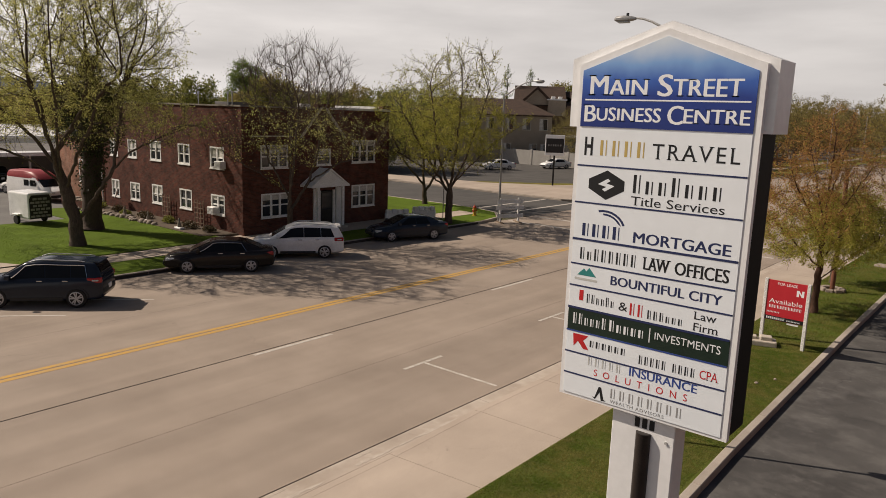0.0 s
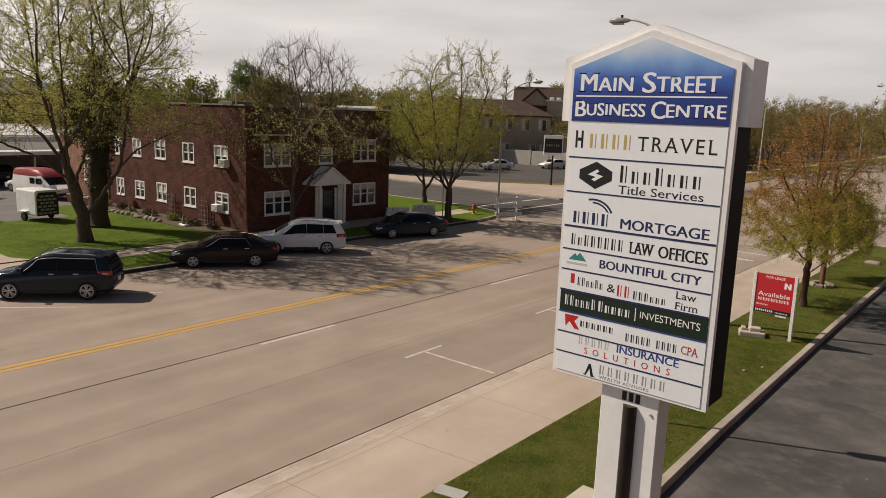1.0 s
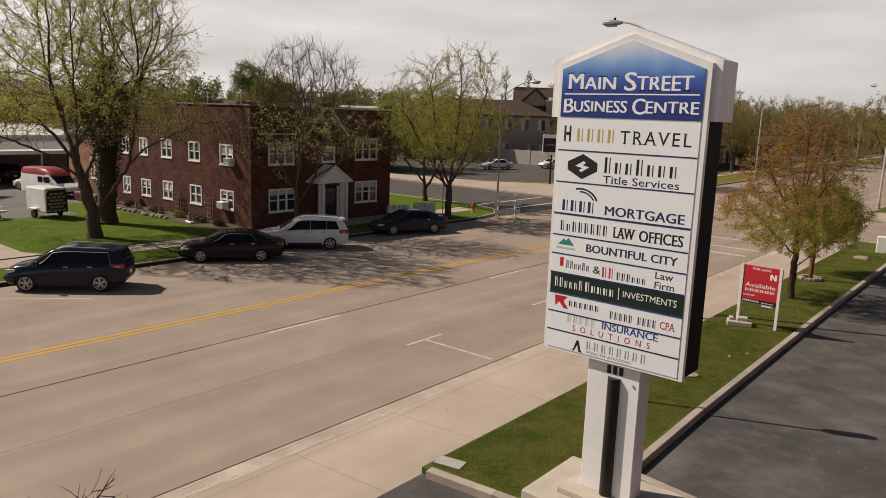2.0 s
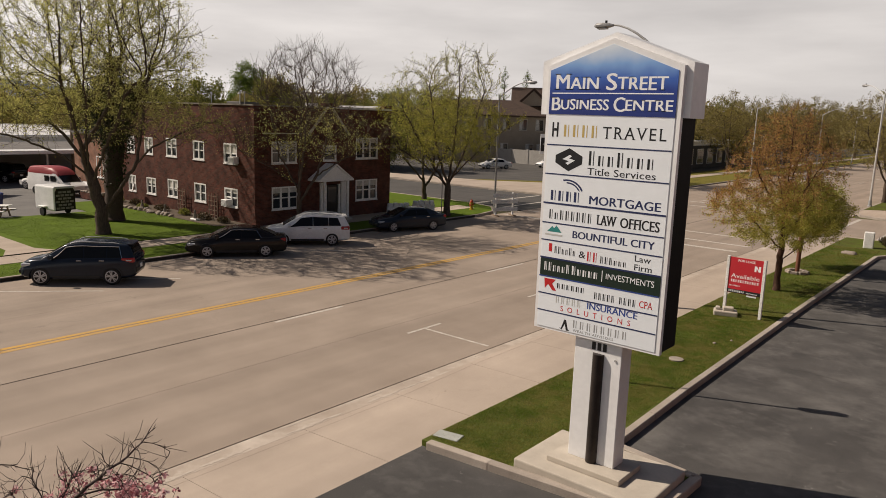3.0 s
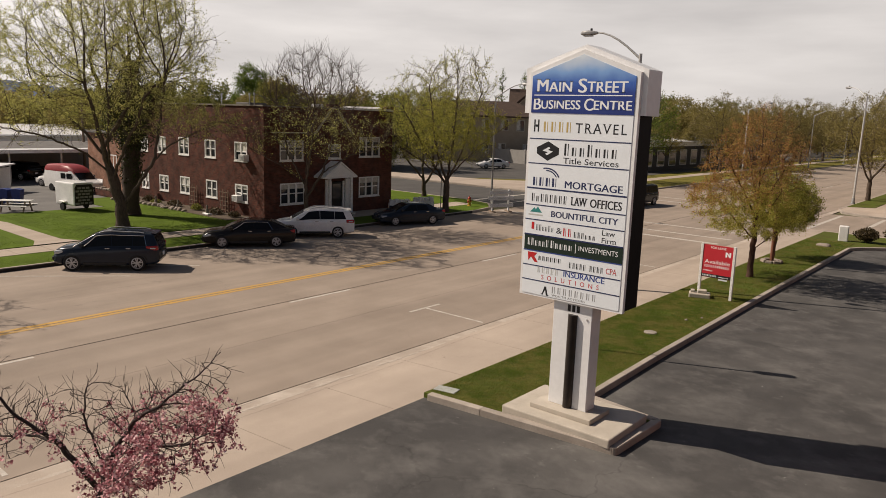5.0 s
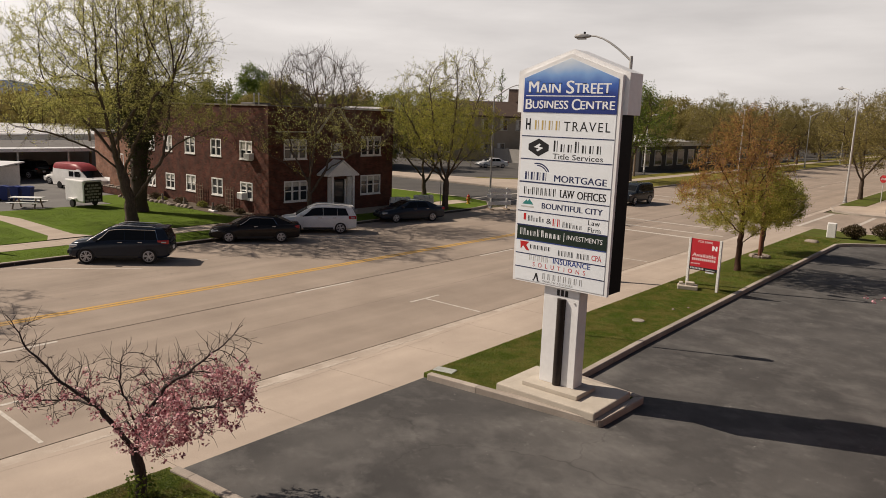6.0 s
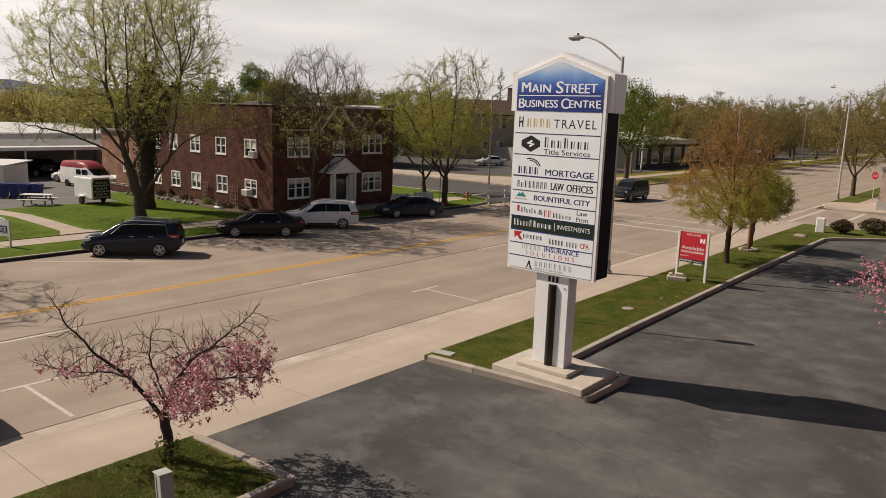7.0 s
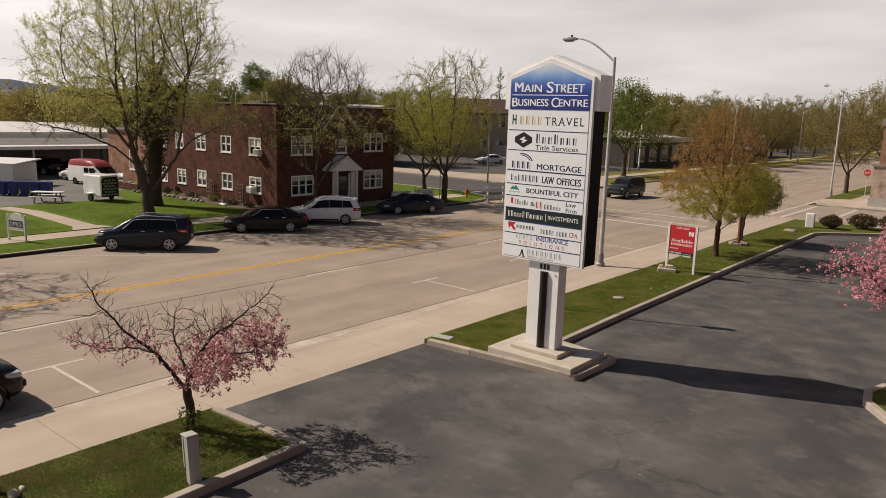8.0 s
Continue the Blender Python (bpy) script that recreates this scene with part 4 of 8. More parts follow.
    mark(1, prismed([(-2.14, 6.46), (-1.98, 6.55), (-1.94, 6.52), (-2.0, 6.48), (-1.87, 6.45), (-2.02, 6.36), (-2.07, 6.39), (-2.0, 6.43)], y - 0.0016, y + 0.001, "y"), "panel_white")
    mark(1, bars(bmesh.new(), -1.61, -0.28, 6.38, 0.26, y, 7, 0.62, (0, 3)), "ink_black")
    words(1, "Title Services", -1.6, -0.27, 6.21, 0.125, "ink_black", serif=0.05)
    # mortgage lender
    bm = bmesh.new()
    for r, w, a0, a1 in ((0.36, 0.035, 22, 118), (0.3, 0.03, 22, 105)):
        pts = [(-2.0 + (r - w / 2 * s) * math.cos(radians(a)), 5.78 + (r - w / 2 * s) * 0.86 * math.sin(radians(a))) for s in (0, 2) for a in (range(a0, a1, 12) if s == 0 else range(a1 - 12, a0 - 1, -12))]
        prism(bm, pts, y - 0.0008, y + 0.002, "y")
    mark(2, bm, "ink_navy")
    mark(2, bars(bmesh.new(), -2.37, -1.7, 5.67, 0.19, y, 4, 0.42), "ink_navy")
    words(2, "MORTGAGE", -1.52, -0.14, 5.67, 0.155, "ink_navy", bold=0.07)
    # law offices
    mark(3, bars(bmesh.new(), -2.37, -1.42, 5.31, 0.18, y, 8, 0.62, (0, 2, 3, 4, 5, 6, 7)), "ink_black")
    words(3, "LAW", -1.33, -0.96, 5.31, 0.18, "ink_black", bold=0.06, serif=0.055)
    words(3, "OFFICES", -0.87, -0.13, 5.31, 0.18, "ink_black", bold=0.06, serif=0.055)
    # city
    mark(4, prismed([(-2.38, 5.06), (-2.27, 5.17), (-2.23, 5.13), (-2.18, 5.19), (-2.06, 5.06)], y - 0.0008, y + 0.002, "y"), "ink_teal")
    mark(4, boxed(-2.42, -2.04, y - 0.0008, y + 0.002, 4.985, 5.02), "ink_pale")
    words(4, "BOUNTIFUL CITY", -1.82, -0.19, 4.995, 0.135, "ink_navy", bold=0.075)
    # law firm
    mark(5, boxed(-2.32, -2.25, y - 0.0008, y + 0.002, 4.67, 4.83), "ink_red")
    mark(5, bars(bmesh.new(), -2.2, -1.72, 4.65, 0.14, y, 6, 0.62, (1, 4)), "ink_black")
    words(5, "&", -1.66, -1.52, 4.64, 0.13, "ink_black")
    mark(5, bars(bmesh.new(), -1.5, -1.25, 4.6, 0.18, y, 2, 0.6), "ink_red")
    mark(5, bars(bmesh.new(), -1.22, -0.67, 4.6, 0.13, y, 6, 0.62, (1, 2)), "ink_black")
    words(5, "Law", -0.53, -0.23, 4.74, 0.11, "ink_black", serif=0.05)
    words(5, "Firm", -0.53, -0.2, 4.58, 0.11, "ink_black", serif=0.05)
    # investment adviser
    mark(6, bars(bmesh.new(), -2.41, -1.82, 4.29, 0.17, y, 6, 0.6, (0, 1, 5)), "ink_white")
    mark(6, bars(bmesh.new(), -1.8, -1.22, 4.29, 0.17, y, 5, 0.42, (0,)), "ink_white")
    mark(6, boxed(-1.155, -1.14, y - 0.0008, y + 0.002, 4.26, 4.47), "ink_white")
    words(6, "INVESTMENTS", -1.07, -0.13, 4.32, 0.115, "ink_white", serif=0.05)
    # builder and accountant
    mark(7, prismed([(-2.38, 4.13), (-2.12, 4.13), (-2.2, 4.04), (-2.1, 3.91), (-2.19, 3.91), (-2.29, 4.02), (-2.36, 3.93)], y - 0.0008, y + 0.002, "y"), "ink_red")
    mark(7, bars(bmesh.new(), -2.1, -1.48, 3.97, 0.1, y, 6, 0.5), "ink_black")
    mark(7, bars(bmesh.new(), -1.29, -0.85, 3.905, 0.13, y, 5, 0.62), "ink_black")
    mark(7, bars(bmesh.new(), -0.78, -0.43, 3.905, 0.13, y, 4, 0.62), "ink_black")
    words(7, "CPA", -0.38, -0.13, 3.92, 0.125, "ink_red", serif=0.05)
    # insurance
    mark(8, bars(bmesh.new(), -2.11, -1.52, 3.68, 0.13, y, 5, 0.7), "ink_pale")
    words(8, "INSURANCE", -1.41, -0.4, 3.69, 0.125, "ink_blue", bold=0.06)
    words(8, "SOLUTIONS", -1.98, -0.52, 3.535, 0.105, "ink_red", 2.2)
    # wealth adviser
    mark(9, prismed([(-1.98, 3.2), (-1.94, 3.2), (-1.88, 3.38), (-1.84, 3.38), (-1.79, 3.2), (-1.75, 3.18), (-1.83, 3.17), (-1.86, 3.3), (-1.93, 3.17)], y - 0.0008, y + 0.002, "y"), "ink_black")
    mark(9, bars(bmesh.new(), -1.7, -0.53, 3.26, 0.15, y, 8, 0.82), "ink_grey")
    words(9, "WEALTH ADVISORS", -1.68, -0.83, 3.185, 0.05, "ink_grey", 1.2)
    return t


pylon_sign()


# ---- the brick house ----
def house_wall(name, parent, axis, at, lo, hi, z0, z1, holes, thick, material, inward):
    """A wall with openings: holes are (a0, a1, z0, z1) along the wall."""
    cuts_a = sorted({lo, hi, *[h[0] for h in holes], *[h[1] for h in holes]})
    cuts_z = sorted({z0, z1, *[h[2] for h in holes], *[h[3] for h in holes]})
    bm = bmesh.new()
    for a0, a1 in zip(cuts_a, cuts_a[1:]):
        for b0, b1 in zip(cuts_z, cuts_z[1:]):
            am, bmid = (a0 + a1) / 2, (b0 + b1) / 2
            if any(h[0] < am < h[1] and h[2] < bmid < h[3] for h in holes):
                continue
            t0, t1 = sorted((at, at + inward * thick))
            if axis == "x":
                box(bm, t0, t1, a0, a1, b0, b1)
            else:
                box(bm, a0, a1, t0, t1, b0, b1)
    bmesh.ops.remove_doubles(bm, verts=bm.verts, dist=0.001)
    dup = {}
    for f in bm.faces:
        dup.setdefault(tuple(round(v, 3) for v in f.calc_center_median()), []).append(f)
    bmesh.ops.delete(bm, geom=[f for fs in dup.values() if len(fs) > 1 for f in fs], context="FACES_ONLY")
    return part(name, bm, material, parent)


def sash_window(parent, axis, at, a0, a1, z0, z1, out, lights=2, blind=0.35, sill=True):
    """A white framed window in an opening: frame, bars, panes, sill. axis: the wall's normal."""
    def bx(bm, u0, u1, d0, d1, w0, w1):
        p, q = sorted((at + out * d0, at + out * d1))
        if axis == "x":
            box(bm, p, q, u0, u1, w0, w1)
        else:
            box(bm, u0, u1, p, q, w0, w1)
    win = new("window")
    win.parent = parent
    bm = bmesh.new()
    f = 0.09
    bx(bm, a0, a0 + f, -0.1, 0.015, z0, z1), bx(bm, a1 - f, a1, -0.1, 0.015, z0, z1)
    bx(bm, a0 + f, a1 - f, -0.1, 0.015, z0, z0 + f), bx(bm, a0 + f, a1 - f, -0.1, 0.015, z1 - f, z1)
    w = (a1 - a0 - 2 * f) / lights
    for i in range(1, lights):
        u = a0 + f + i * w
        bx(bm, u - 0.06, u + 0.06, -0.09, 0.005, z0 + f, z1 - f)
    zm = (z0 + z1) / 2
    bx(bm, a0 + f, a1 - f, -0.085, -0.02, zm - 0.035, zm + 0.035)
    part("frame", bm, M["trim"], win)
    for i in range(lights):
        bm = bmesh.new()
        u = a0 + f + i * w
        bx(bm, u + 0.02, u + w - 0.02, -0.075, -0.065, z0 + f, z1 - f)
        part("pane", bm, M["glass"], win)
    if blind:
        bm = bmesh.new()
        bx(bm, a0 + f, a1 - f, -0.06, -0.05, z1 - f - (z1 - z0) * blind, z1 - f)
        part("blind", bm, M["blind"], win)
    if sill:
        bm = bmesh.new()
        bx(bm, a0 - 0.04, a1 + 0.04, -0.05, 0.05, z0 - 0.06, z0 - 0.005)
        part("sill", bm, M["trim"], win)
    return win


def brick_house():
    h = thing("brick_house", (0, 0, 0), "two-storey dark red brick house with white windows, flat roof", "house")
    X, Y, Y1, XB = -31.97, 14.39, 26.15, -49.0
    top = 7.45
    front = [(15.64, 17.72, 1.08, 2.5), (15.64, 17.6, 3.97, 5.32), (19.8, 20.95, 4.03, 5.05), (22.74, 24.84, 1.2, 2.65), (22.74, 24.84, 4.1, 5.55), (19.95, 21.3, 0.0, 2.45)]
    side = [(-35.17, -33.75, 1.12, 2.3), (-38.65, -37.28, 1.1, 2.32), (-42.04, -40.73, 1.08, 2.3), (-44.95, -43.65, 1.02, 2.2), (-47.6, -46.5, 1.0, 2.2),
            (-35.17, -33.75, 3.85, 5.1), (-38.7, -37.38, 3.87, 5.1), (-42.1, -40.75, 3.87, 5.12), (-45.05, -43.9, 3.86, 5.06), (-47.6, -46.5, 3.85, 5.05)]
    house_wall("wall", h, "x", X, Y, Y1, 0.0, top, front, 0.3, M["brick_dark"], -1)
    house_wall("wall", h, "y", Y, XB, X - 0.3, 0.0, top, side, 0.3, M["brick"], 1)
    part("wall", boxed(XB, X - 0.3, Y1 - 0.3, Y1, 0.0, top), M["brick"], h)
    part("wall", boxed(XB, XB + 0.3, Y + 0.3, Y1 - 0.3, 0.0, top), M["brick"], h)
    part("roof", boxed(XB + 0.3, X - 0.3, Y + 0.3, Y1 - 0.3, 6.7, 6.9), M["roof_gravel"], h, "flat gravel roof")
    part("floor", boxed(XB + 0.3, X - 0.3, Y + 0.3, Y1 - 0.3, 3.2, 3.4), M["stucco_grey"], h)
    # coping and string course
    bm = bmesh.new()
    box(bm, XB - 0.05, X + 0.06, Y - 0.06, Y + 0.36, top, top + 0.09)
    part("coping", bm, M["stone"], h)
    part("coping", boxed(X - 0.36, X + 0.06, Y + 0.36, Y + 6.5, top, top + 0.09), M["stone"], h)
    part("coping", boxed(X - 0.36, X + 0.06, Y + 6.5, Y1 + 0.05, top, top + 0.14), M["roof_white"], h, "white metal coping")
    part("string_course", boxed(X, X + 0.05, Y + 0.003, Y1 - 0.003, 5.62, 5.72), M["brick_dark"], h)
    part("plinth_course", boxed(X, X + 0.06, Y + 0.003, 19.85, 0.0, 0.62), M["brick_dark"], h)
    for i, (a0, a1, z0, z1) in enumerate(front[:5]):
        sash_window(h, "x", X, a0, a1, z0, z1, 1, 3 if a1 - a0 > 1.5 else 1, (0.22, 0.3, 0.3, 0.25, 0.2)[i])
    for i, (a0, a1, z0, z1) in enumerate(side):
        sash_window(h, "y", Y, a0, a1, z0, z1, -1, 2, (0.2, 0.0, 0.55, 0.3, 0.5, 0.4, 0.0, 0.3, 0.6, 0.2)[i])
    # entrance with pediment
    door = part("door", boxed(X - 0.12, X - 0.06, 20.1, 21.15, 0.2, 2.4), M["black"], h, "dark entrance door")
    part("door_panel", boxed(X - 0.06, X - 0.045, 20.25, 21.0, 1.2, 2.25), M["glass"], door)
    part("door_frame", prism(prismed([(19.95, 0.2), (20.1, 0.2), (20.1, 2.45), (19.95, 2.45)], X - 0.1, X + 0.04, "x"), [(21.15, 0.2), (21.3, 0.2), (21.3, 2.45), (21.15, 2.45)], X - 0.1, X + 0.04, "x"), M["trim"], h)
    for yy in (18.95, 20.95):
        part("column", boxed(-31.0, -30.85, yy, yy + 0.16, 0.3, 2.85), M["trim"], h, "white square porch column")
    part("pilaster", boxed(X, X + 0.1, 21.35, 21.75, 0.2, 2.6), M["trim"], h)
    part("pilaster", boxed(X, X + 0.1, 19.5, 19.9, 0.2, 2.6), M["trim"], h)
    ped = part("porch_roof", prismed([(18.6, 2.85), (21.45, 2.85), (20.02, 3.78)], X, -30.92, "x"), M["shingle"], h, "small gabled porch roof")
    part("pediment", prismed([(18.66, 2.88), (21.39, 2.88), (20.02, 3.74)], -30.915, -30.86, "x"), M["trim"], ped, "white pediment")
    part("pediment_edge", prism(prismed([(18.5, 2.78), (21.5, 2.78), (21.5, 2.89), (18.5, 2.89)], X, -30.8, "x"), [(18.5, 2.89), (18.62, 2.89), (20.02, 3.78), (20.02, 3.9)], X, -30.82, "x"), M["trim"], ped)
    part("pediment_edge", prismed([(21.38, 2.89), (21.5, 2.89), (20.02, 3.9), (20.02, 3.78)], X, -30.82, "x"), M["trim"], ped)
    part("porch_step", boxed(X + 0.01, -30.7, 18.9, 21.3, 0.1, 0.31, 0.02), M["slab"], h)
    # raking boards on the upper front, over the entrance, and the stepped parapet behind them
    for y0, y1 in ((18.55, 20.22), (22.1, 20.42)):
        part("raking_board", prismed([(y0 - 0.1, 5.72), (y0 + 0.1, 5.72), (y1 + 0.1, 7.62), (y1 - 0.1, 7.62)], X + 0.002, X + 0.07, "x"), M["raking"], h, "weathered grey raking board")
    part("parapet_block", boxed(X - 0.34, X + 0.075, 19.85, 20.8, top + 0.1, top + 0.34, 0.02), M["brick"], h)
    part("parapet_block", boxed(X - 0.34, X + 0.075, Y1 - 0.7, Y1 + 0.04, top + 0.145, top + 0.36, 0.02), M["brick_dark"], h)
    part("flashing", boxed(X - 0.3, X + 0.08, 18.5, 19.3, top + 0.095, top + 0.3, 0.03), M["roof_white"], h, "crumpled white flashing")
    part("lintel_band", boxed(X + 0.002, X + 0.06, Y + 0.6, 18.0, 5.78, 5.86), M["raking"], h)
    # bits on the wall and the roof
    for (x, z) in ((-35.05, 1.15), (-34.2, 3.88)):
        ac = part("air_conditioner", boxed(x, x + 0.62, Y - 0.38, Y + 0.05, z, z + 0.42, 0.02), M["trim"], h, "white window air conditioner")
        bm = bmesh.new()
        for i in range(5):
            box(bm, x + 0.05, x + 0.57, Y - 0.39, Y - 0.382, z + 0.06 + i * 0.07, z + 0.09 + i * 0.07)
        part("grille", bm, M["ink_grey"], ac)
    bm = lathe([(0.02, 0), (0.2, 0.03), (0.34, 0.1), (0.36, 0.12), (0.33, 0.115), (0.02, 0.04)], 20)
    dish = part("satellite_dish", bm, M["trim"], h, "pale satellite dish", smooth=40, m=pose(-45.9, Y - 0.45, 1.35, 75, 0, -25))
    bm = bmesh.new()
    tube(bm, (0, 0, 0.05), (0, 0, 0.42), 0.012, n=6)
    part("feed_arm", bm, M["galv"], dish)
    for x, y in ((-40.5, 17), (-36.4, 16.5), (-34.6, 15.6)):
        bm = bmesh.new()
        tube(bm, (x, y, 6.9), (x, y, 8.25), 0.035, n=8)
        tube(bm, (x, y, 8.2), (x, y, 8.35), 0.075, 0.06, n=8)
        part("vent_pipe", bm, M["galv"], h)
    part("end_parapet", boxed(X - 5.2, X - 0.4, Y1 - 0.28, Y1 + 0.04, 6.9, top + 0.3, 0.01), M["roof_white"], h, "white metal-clad end parapet")
    part("roof_hatch", boxed(-40.2, -38.6, 18, 19.6, 6.9, 7.75, 0.03), M["roof_gravel"], h)
    # lower wing at the back, of paler brick
    wing = part("wing", boxed(-57.5, XB, 14.8, 24, 0, 4.9), M["brick_light"], h, "lower wing of orange brick")
    sash_window(h, "y", 14.8, -53.6, -52.4, 1.5, 3.2, -1, 2, 0.3)
    part("wing_roof", boxed(-57.7, XB, 14.6, 24.2, 4.9, 5.05), M["roof_gravel"], wing)
    part("drain_pipe", tube(bmesh.new(), (XB + 0.12, Y - 0.08, 0.2), (XB + 0.12, Y - 0.08, 7.2), 0.05, n=8), M["trim"], h)
    return h


brick_house()


# ---- trees ----
def tubes_mesh(name, lines, sides=lambda r: 5 if r > 0.05 else 3):
    """Many tapered tubes along lines of (points, radii), as one mesh."""
    verts, faces = [], []
    for pts, rad in lines:
        n = sides(rad[0])
        first = None
        for i, (p, r) in enumerate(zip(pts, rad)):
            d = (pts[min(i + 1, len(pts) - 1)] - pts[max(i - 1, 0)])
            d = d.normalized() if d.length > 1e-6 else Vector((0, 0, 1))
            u = d.cross(Vector((0.31, 0.95, 0.1)))
            u = u.normalized() if u.length > 1e-3 else Vector((1, 0, 0))
            v = d.cross(u)
            base = len(verts)
            for k in range(n):
                a = 2 * math.pi * k / n
                verts.append(p + (u * math.cos(a) + v * math.sin(a)) * r)
            if first is not None:
                for k in range(n):
                    faces.append((first + k, first + (k + 1) % n, base + (k + 1) % n, base + k))
            first = base
    me = bpy.data.meshes.new(name)
    me.from_pydata([tuple(v) for v in verts], [], faces)
    me.shade_smooth()
    return me


def leaves_mesh(name, places, size, rng, aspect=0.6):
    """Small four-cornered leaves at the places, turned at random."""
    n = len(places)
    p = np.array(places, float).reshape(-1, 3)
    a = rng.normal(size=(n, 3))
    a /= np.linalg.norm(a, axis=1)[:, None]
    b = rng.normal(size=(n, 3))
    b -= a * (a * b).sum(1)[:, None]
    b /= np.linalg.norm(b, axis=1)[:, None]
    s = size * rng.uniform(0.6, 1.35, (n, 1))
    quad = np.stack([p - a * s / 2, p + b * s * aspect / 2 + a * s * 0.05, p + a * s / 2, p - b * s * aspect / 2 + a * s * 0.05], 1).reshape(-1, 3)
    me = bpy.data.meshes.new(name)
    me.vertices.add(4 * n)
    me.vertices.foreach_set("co", quad.ravel())
    me.loops.add(4 * n)
    me.loops.foreach_set("vertex_index", np.arange(4 * n))
    me.polygons.add(n)
    me.polygons.foreach_set("loop_start", np.arange(0, 4 * n, 4))
    me.update(calc_edges=True)
    return me


def colonise(seed, stems, lobes, count, trunk_r, step=0.4, kill=0.7, reach=7.0, up=0.06, tip_r=0.008, twig=(0.45, 0.95), twigs=2, thin=0.03, wild=0.5, spring=0.15):
    """The skeleton of a tree that grows into the room of its crown. stems: lines of the main limbs, the first one the trunk, each later one
    starting on an earlier one; lobes: (centre, radii, share) of the crown's room. Gives branch lines with radii, and the last twigs."""
    rg = np.random.default_rng(seed)
    total = sum(l[2] for l in lobes)
    cloud = []
    for centre, radii, share in lobes:
        n = max(1, int(count * share / total))
        v = rg.normal(size=(n, 3))
        v /= np.linalg.norm(v, axis=1)[:, None]
        cloud.append(np.array(centre) + v * rg.uniform(0.05, 1.0, (n, 1)) ** 0.45 * np.array(radii))
    goal = np.concatenate(cloud)
    pos, par = [], []
    for stem in stems:
        pts = [np.array(p, float) for p in stem]
        if not pos:
            pos.append(pts[0]), par.append(-1)
        last = int(np.argmin([np.linalg.norm(q - pts[0]) for q in pos]))
        before = pos[last]
        for q in pts[1:]:
            n = max(1, round(np.linalg.norm(q - before) / step))
            for i in range(1, n + 1):
                pos.append(before + (q - before) * i / n + rg.normal(size=3) * 0.09 * step), par.append(last)
                last = len(pos) - 1
            before = q
    pos = np.array(pos)
    d = np.sqrt(((goal[:, None] - pos[None]) ** 2).sum(2))
    near, dist = d.argmin(1), d.min(1)
    for _ in range(140):
        live = dist > kill
        goal, near, dist = goal[live], near[live], dist[live]
        act = dist < reach
        if not act.any():
            break
        pull = np.zeros((len(pos), 3))
        np.add.at(pull, near[act], (goal[act] - pos[near[act]]) / dist[act][:, None])
        ids = np.unique(near[act])
        way = pull[ids] / (np.linalg.norm(pull[ids], axis=1)[:, None] + 1e-9)
        own = pos[ids] - pos[[max(0, par[i]) for i in ids]]
        own /= np.linalg.norm(own, axis=1)[:, None] + 1e-9
        way = way + own * 0.7 + rg.normal(size=way.shape) * 0.15 + np.array((0, 0, up))
        way /= np.linalg.norm(way, axis=1)[:, None]
        fresh = pos[ids] + way * step
        gap = np.sqrt(((fresh[:, None] - pos[None]) ** 2).sum(2)).min(1)
        ok = gap > 0.55 * step
        live = ~np.isin(near, ids[~ok])
        goal, near, dist = goal[live], near[live], dist[live]
        if not ok.any() or not len(goal):
            continue
        base = len(pos)
        pos = np.concatenate([pos, fresh[ok]])
        par += [int(i) for i in ids[ok]]
        d = np.sqrt(((goal[:, None] - fresh[ok][None]) ** 2).sum(2))
        better = d.min(1) < dist
        near = np.where(better, base + d.argmin(1), near)
        dist = np.minimum(dist, d.min(1))
    n = len(pos)
    kids = [[] for _ in range(n)]
    for i in range(1, n):
        kids[par[i]].append(i)
    load = np.ones(n)
    for i in range(n - 1, -1, -1):
        if kids[i]:
            load[i] = sum(load[k] for k in kids[i])
    # slender limbs that swell towards the trunk
    rad = tip_r * load ** 0.36
    share = load / load[0]
    rad = rad * (1 + max(0.0, trunk_r / rad[0] - 1) * share ** 0.5)
    where = [Vector(p) for p in pos]
    lines, tips, todo = [], [], [(0, -1)]
    while todo:
        i, root = todo.pop()
        pts, rr = ([where[root]], [rad[i]]) if root >= 0 else ([], [])
        while True:
            # the trunk's foot spreads
            flare = 1 + 0.3 * max(0.0, 1 - pos[i][2] / 0.5) if trunk_r > 0.1 and rad[i] > 0.5 * trunk_r else 1.0
            pts.append(where[i]), rr.append(rad[i] * flare)
            if not kids[i]:
                break
            order = sorted(kids[i], key=lambda k: -load[k])
            todo += [(k, i) for k in order[1:]]
            i = order[0]
        if len(pts) > 1:
            lines.append((pts, rr))
    for i in range(1, n):
        if rad[i] > thin:
            continue
        own = (where[i] - where[par[i]]).normalized()
        for _ in range(twigs if kids[i] else twigs + 1):
            d = (own + Vector(rg.normal(size=3)) * wild + Vector((0, 0, spring))).normalized()
            length = rg.uniform(*twig)
            a = where[i] - own * rg.uniform(0, step)
            m = a + d * length * 0.5
            d = (d + Vector(rg.normal(size=3)) * 0.22 + Vector((0, 0, spring))).normalized()
            pts = [a, m, m + d * length * 0.5]
            lines.append((pts, [tip_r * 0.85, tip_r * 0.7, tip_r * 0.45]))
            tips.append(pts)
    return lines, tips


def patchy(p, scale, seed, lo, hi):
    """Between 0 and 1, in soft patches through a crown."""
    f = noise.noise(Vector((p.x * scale + seed * 3.7, p.y * scale, p.z * scale))) * 0.5 + 0.5
    return min(1.0, max(0.0, (f - lo) / (hi - lo)))


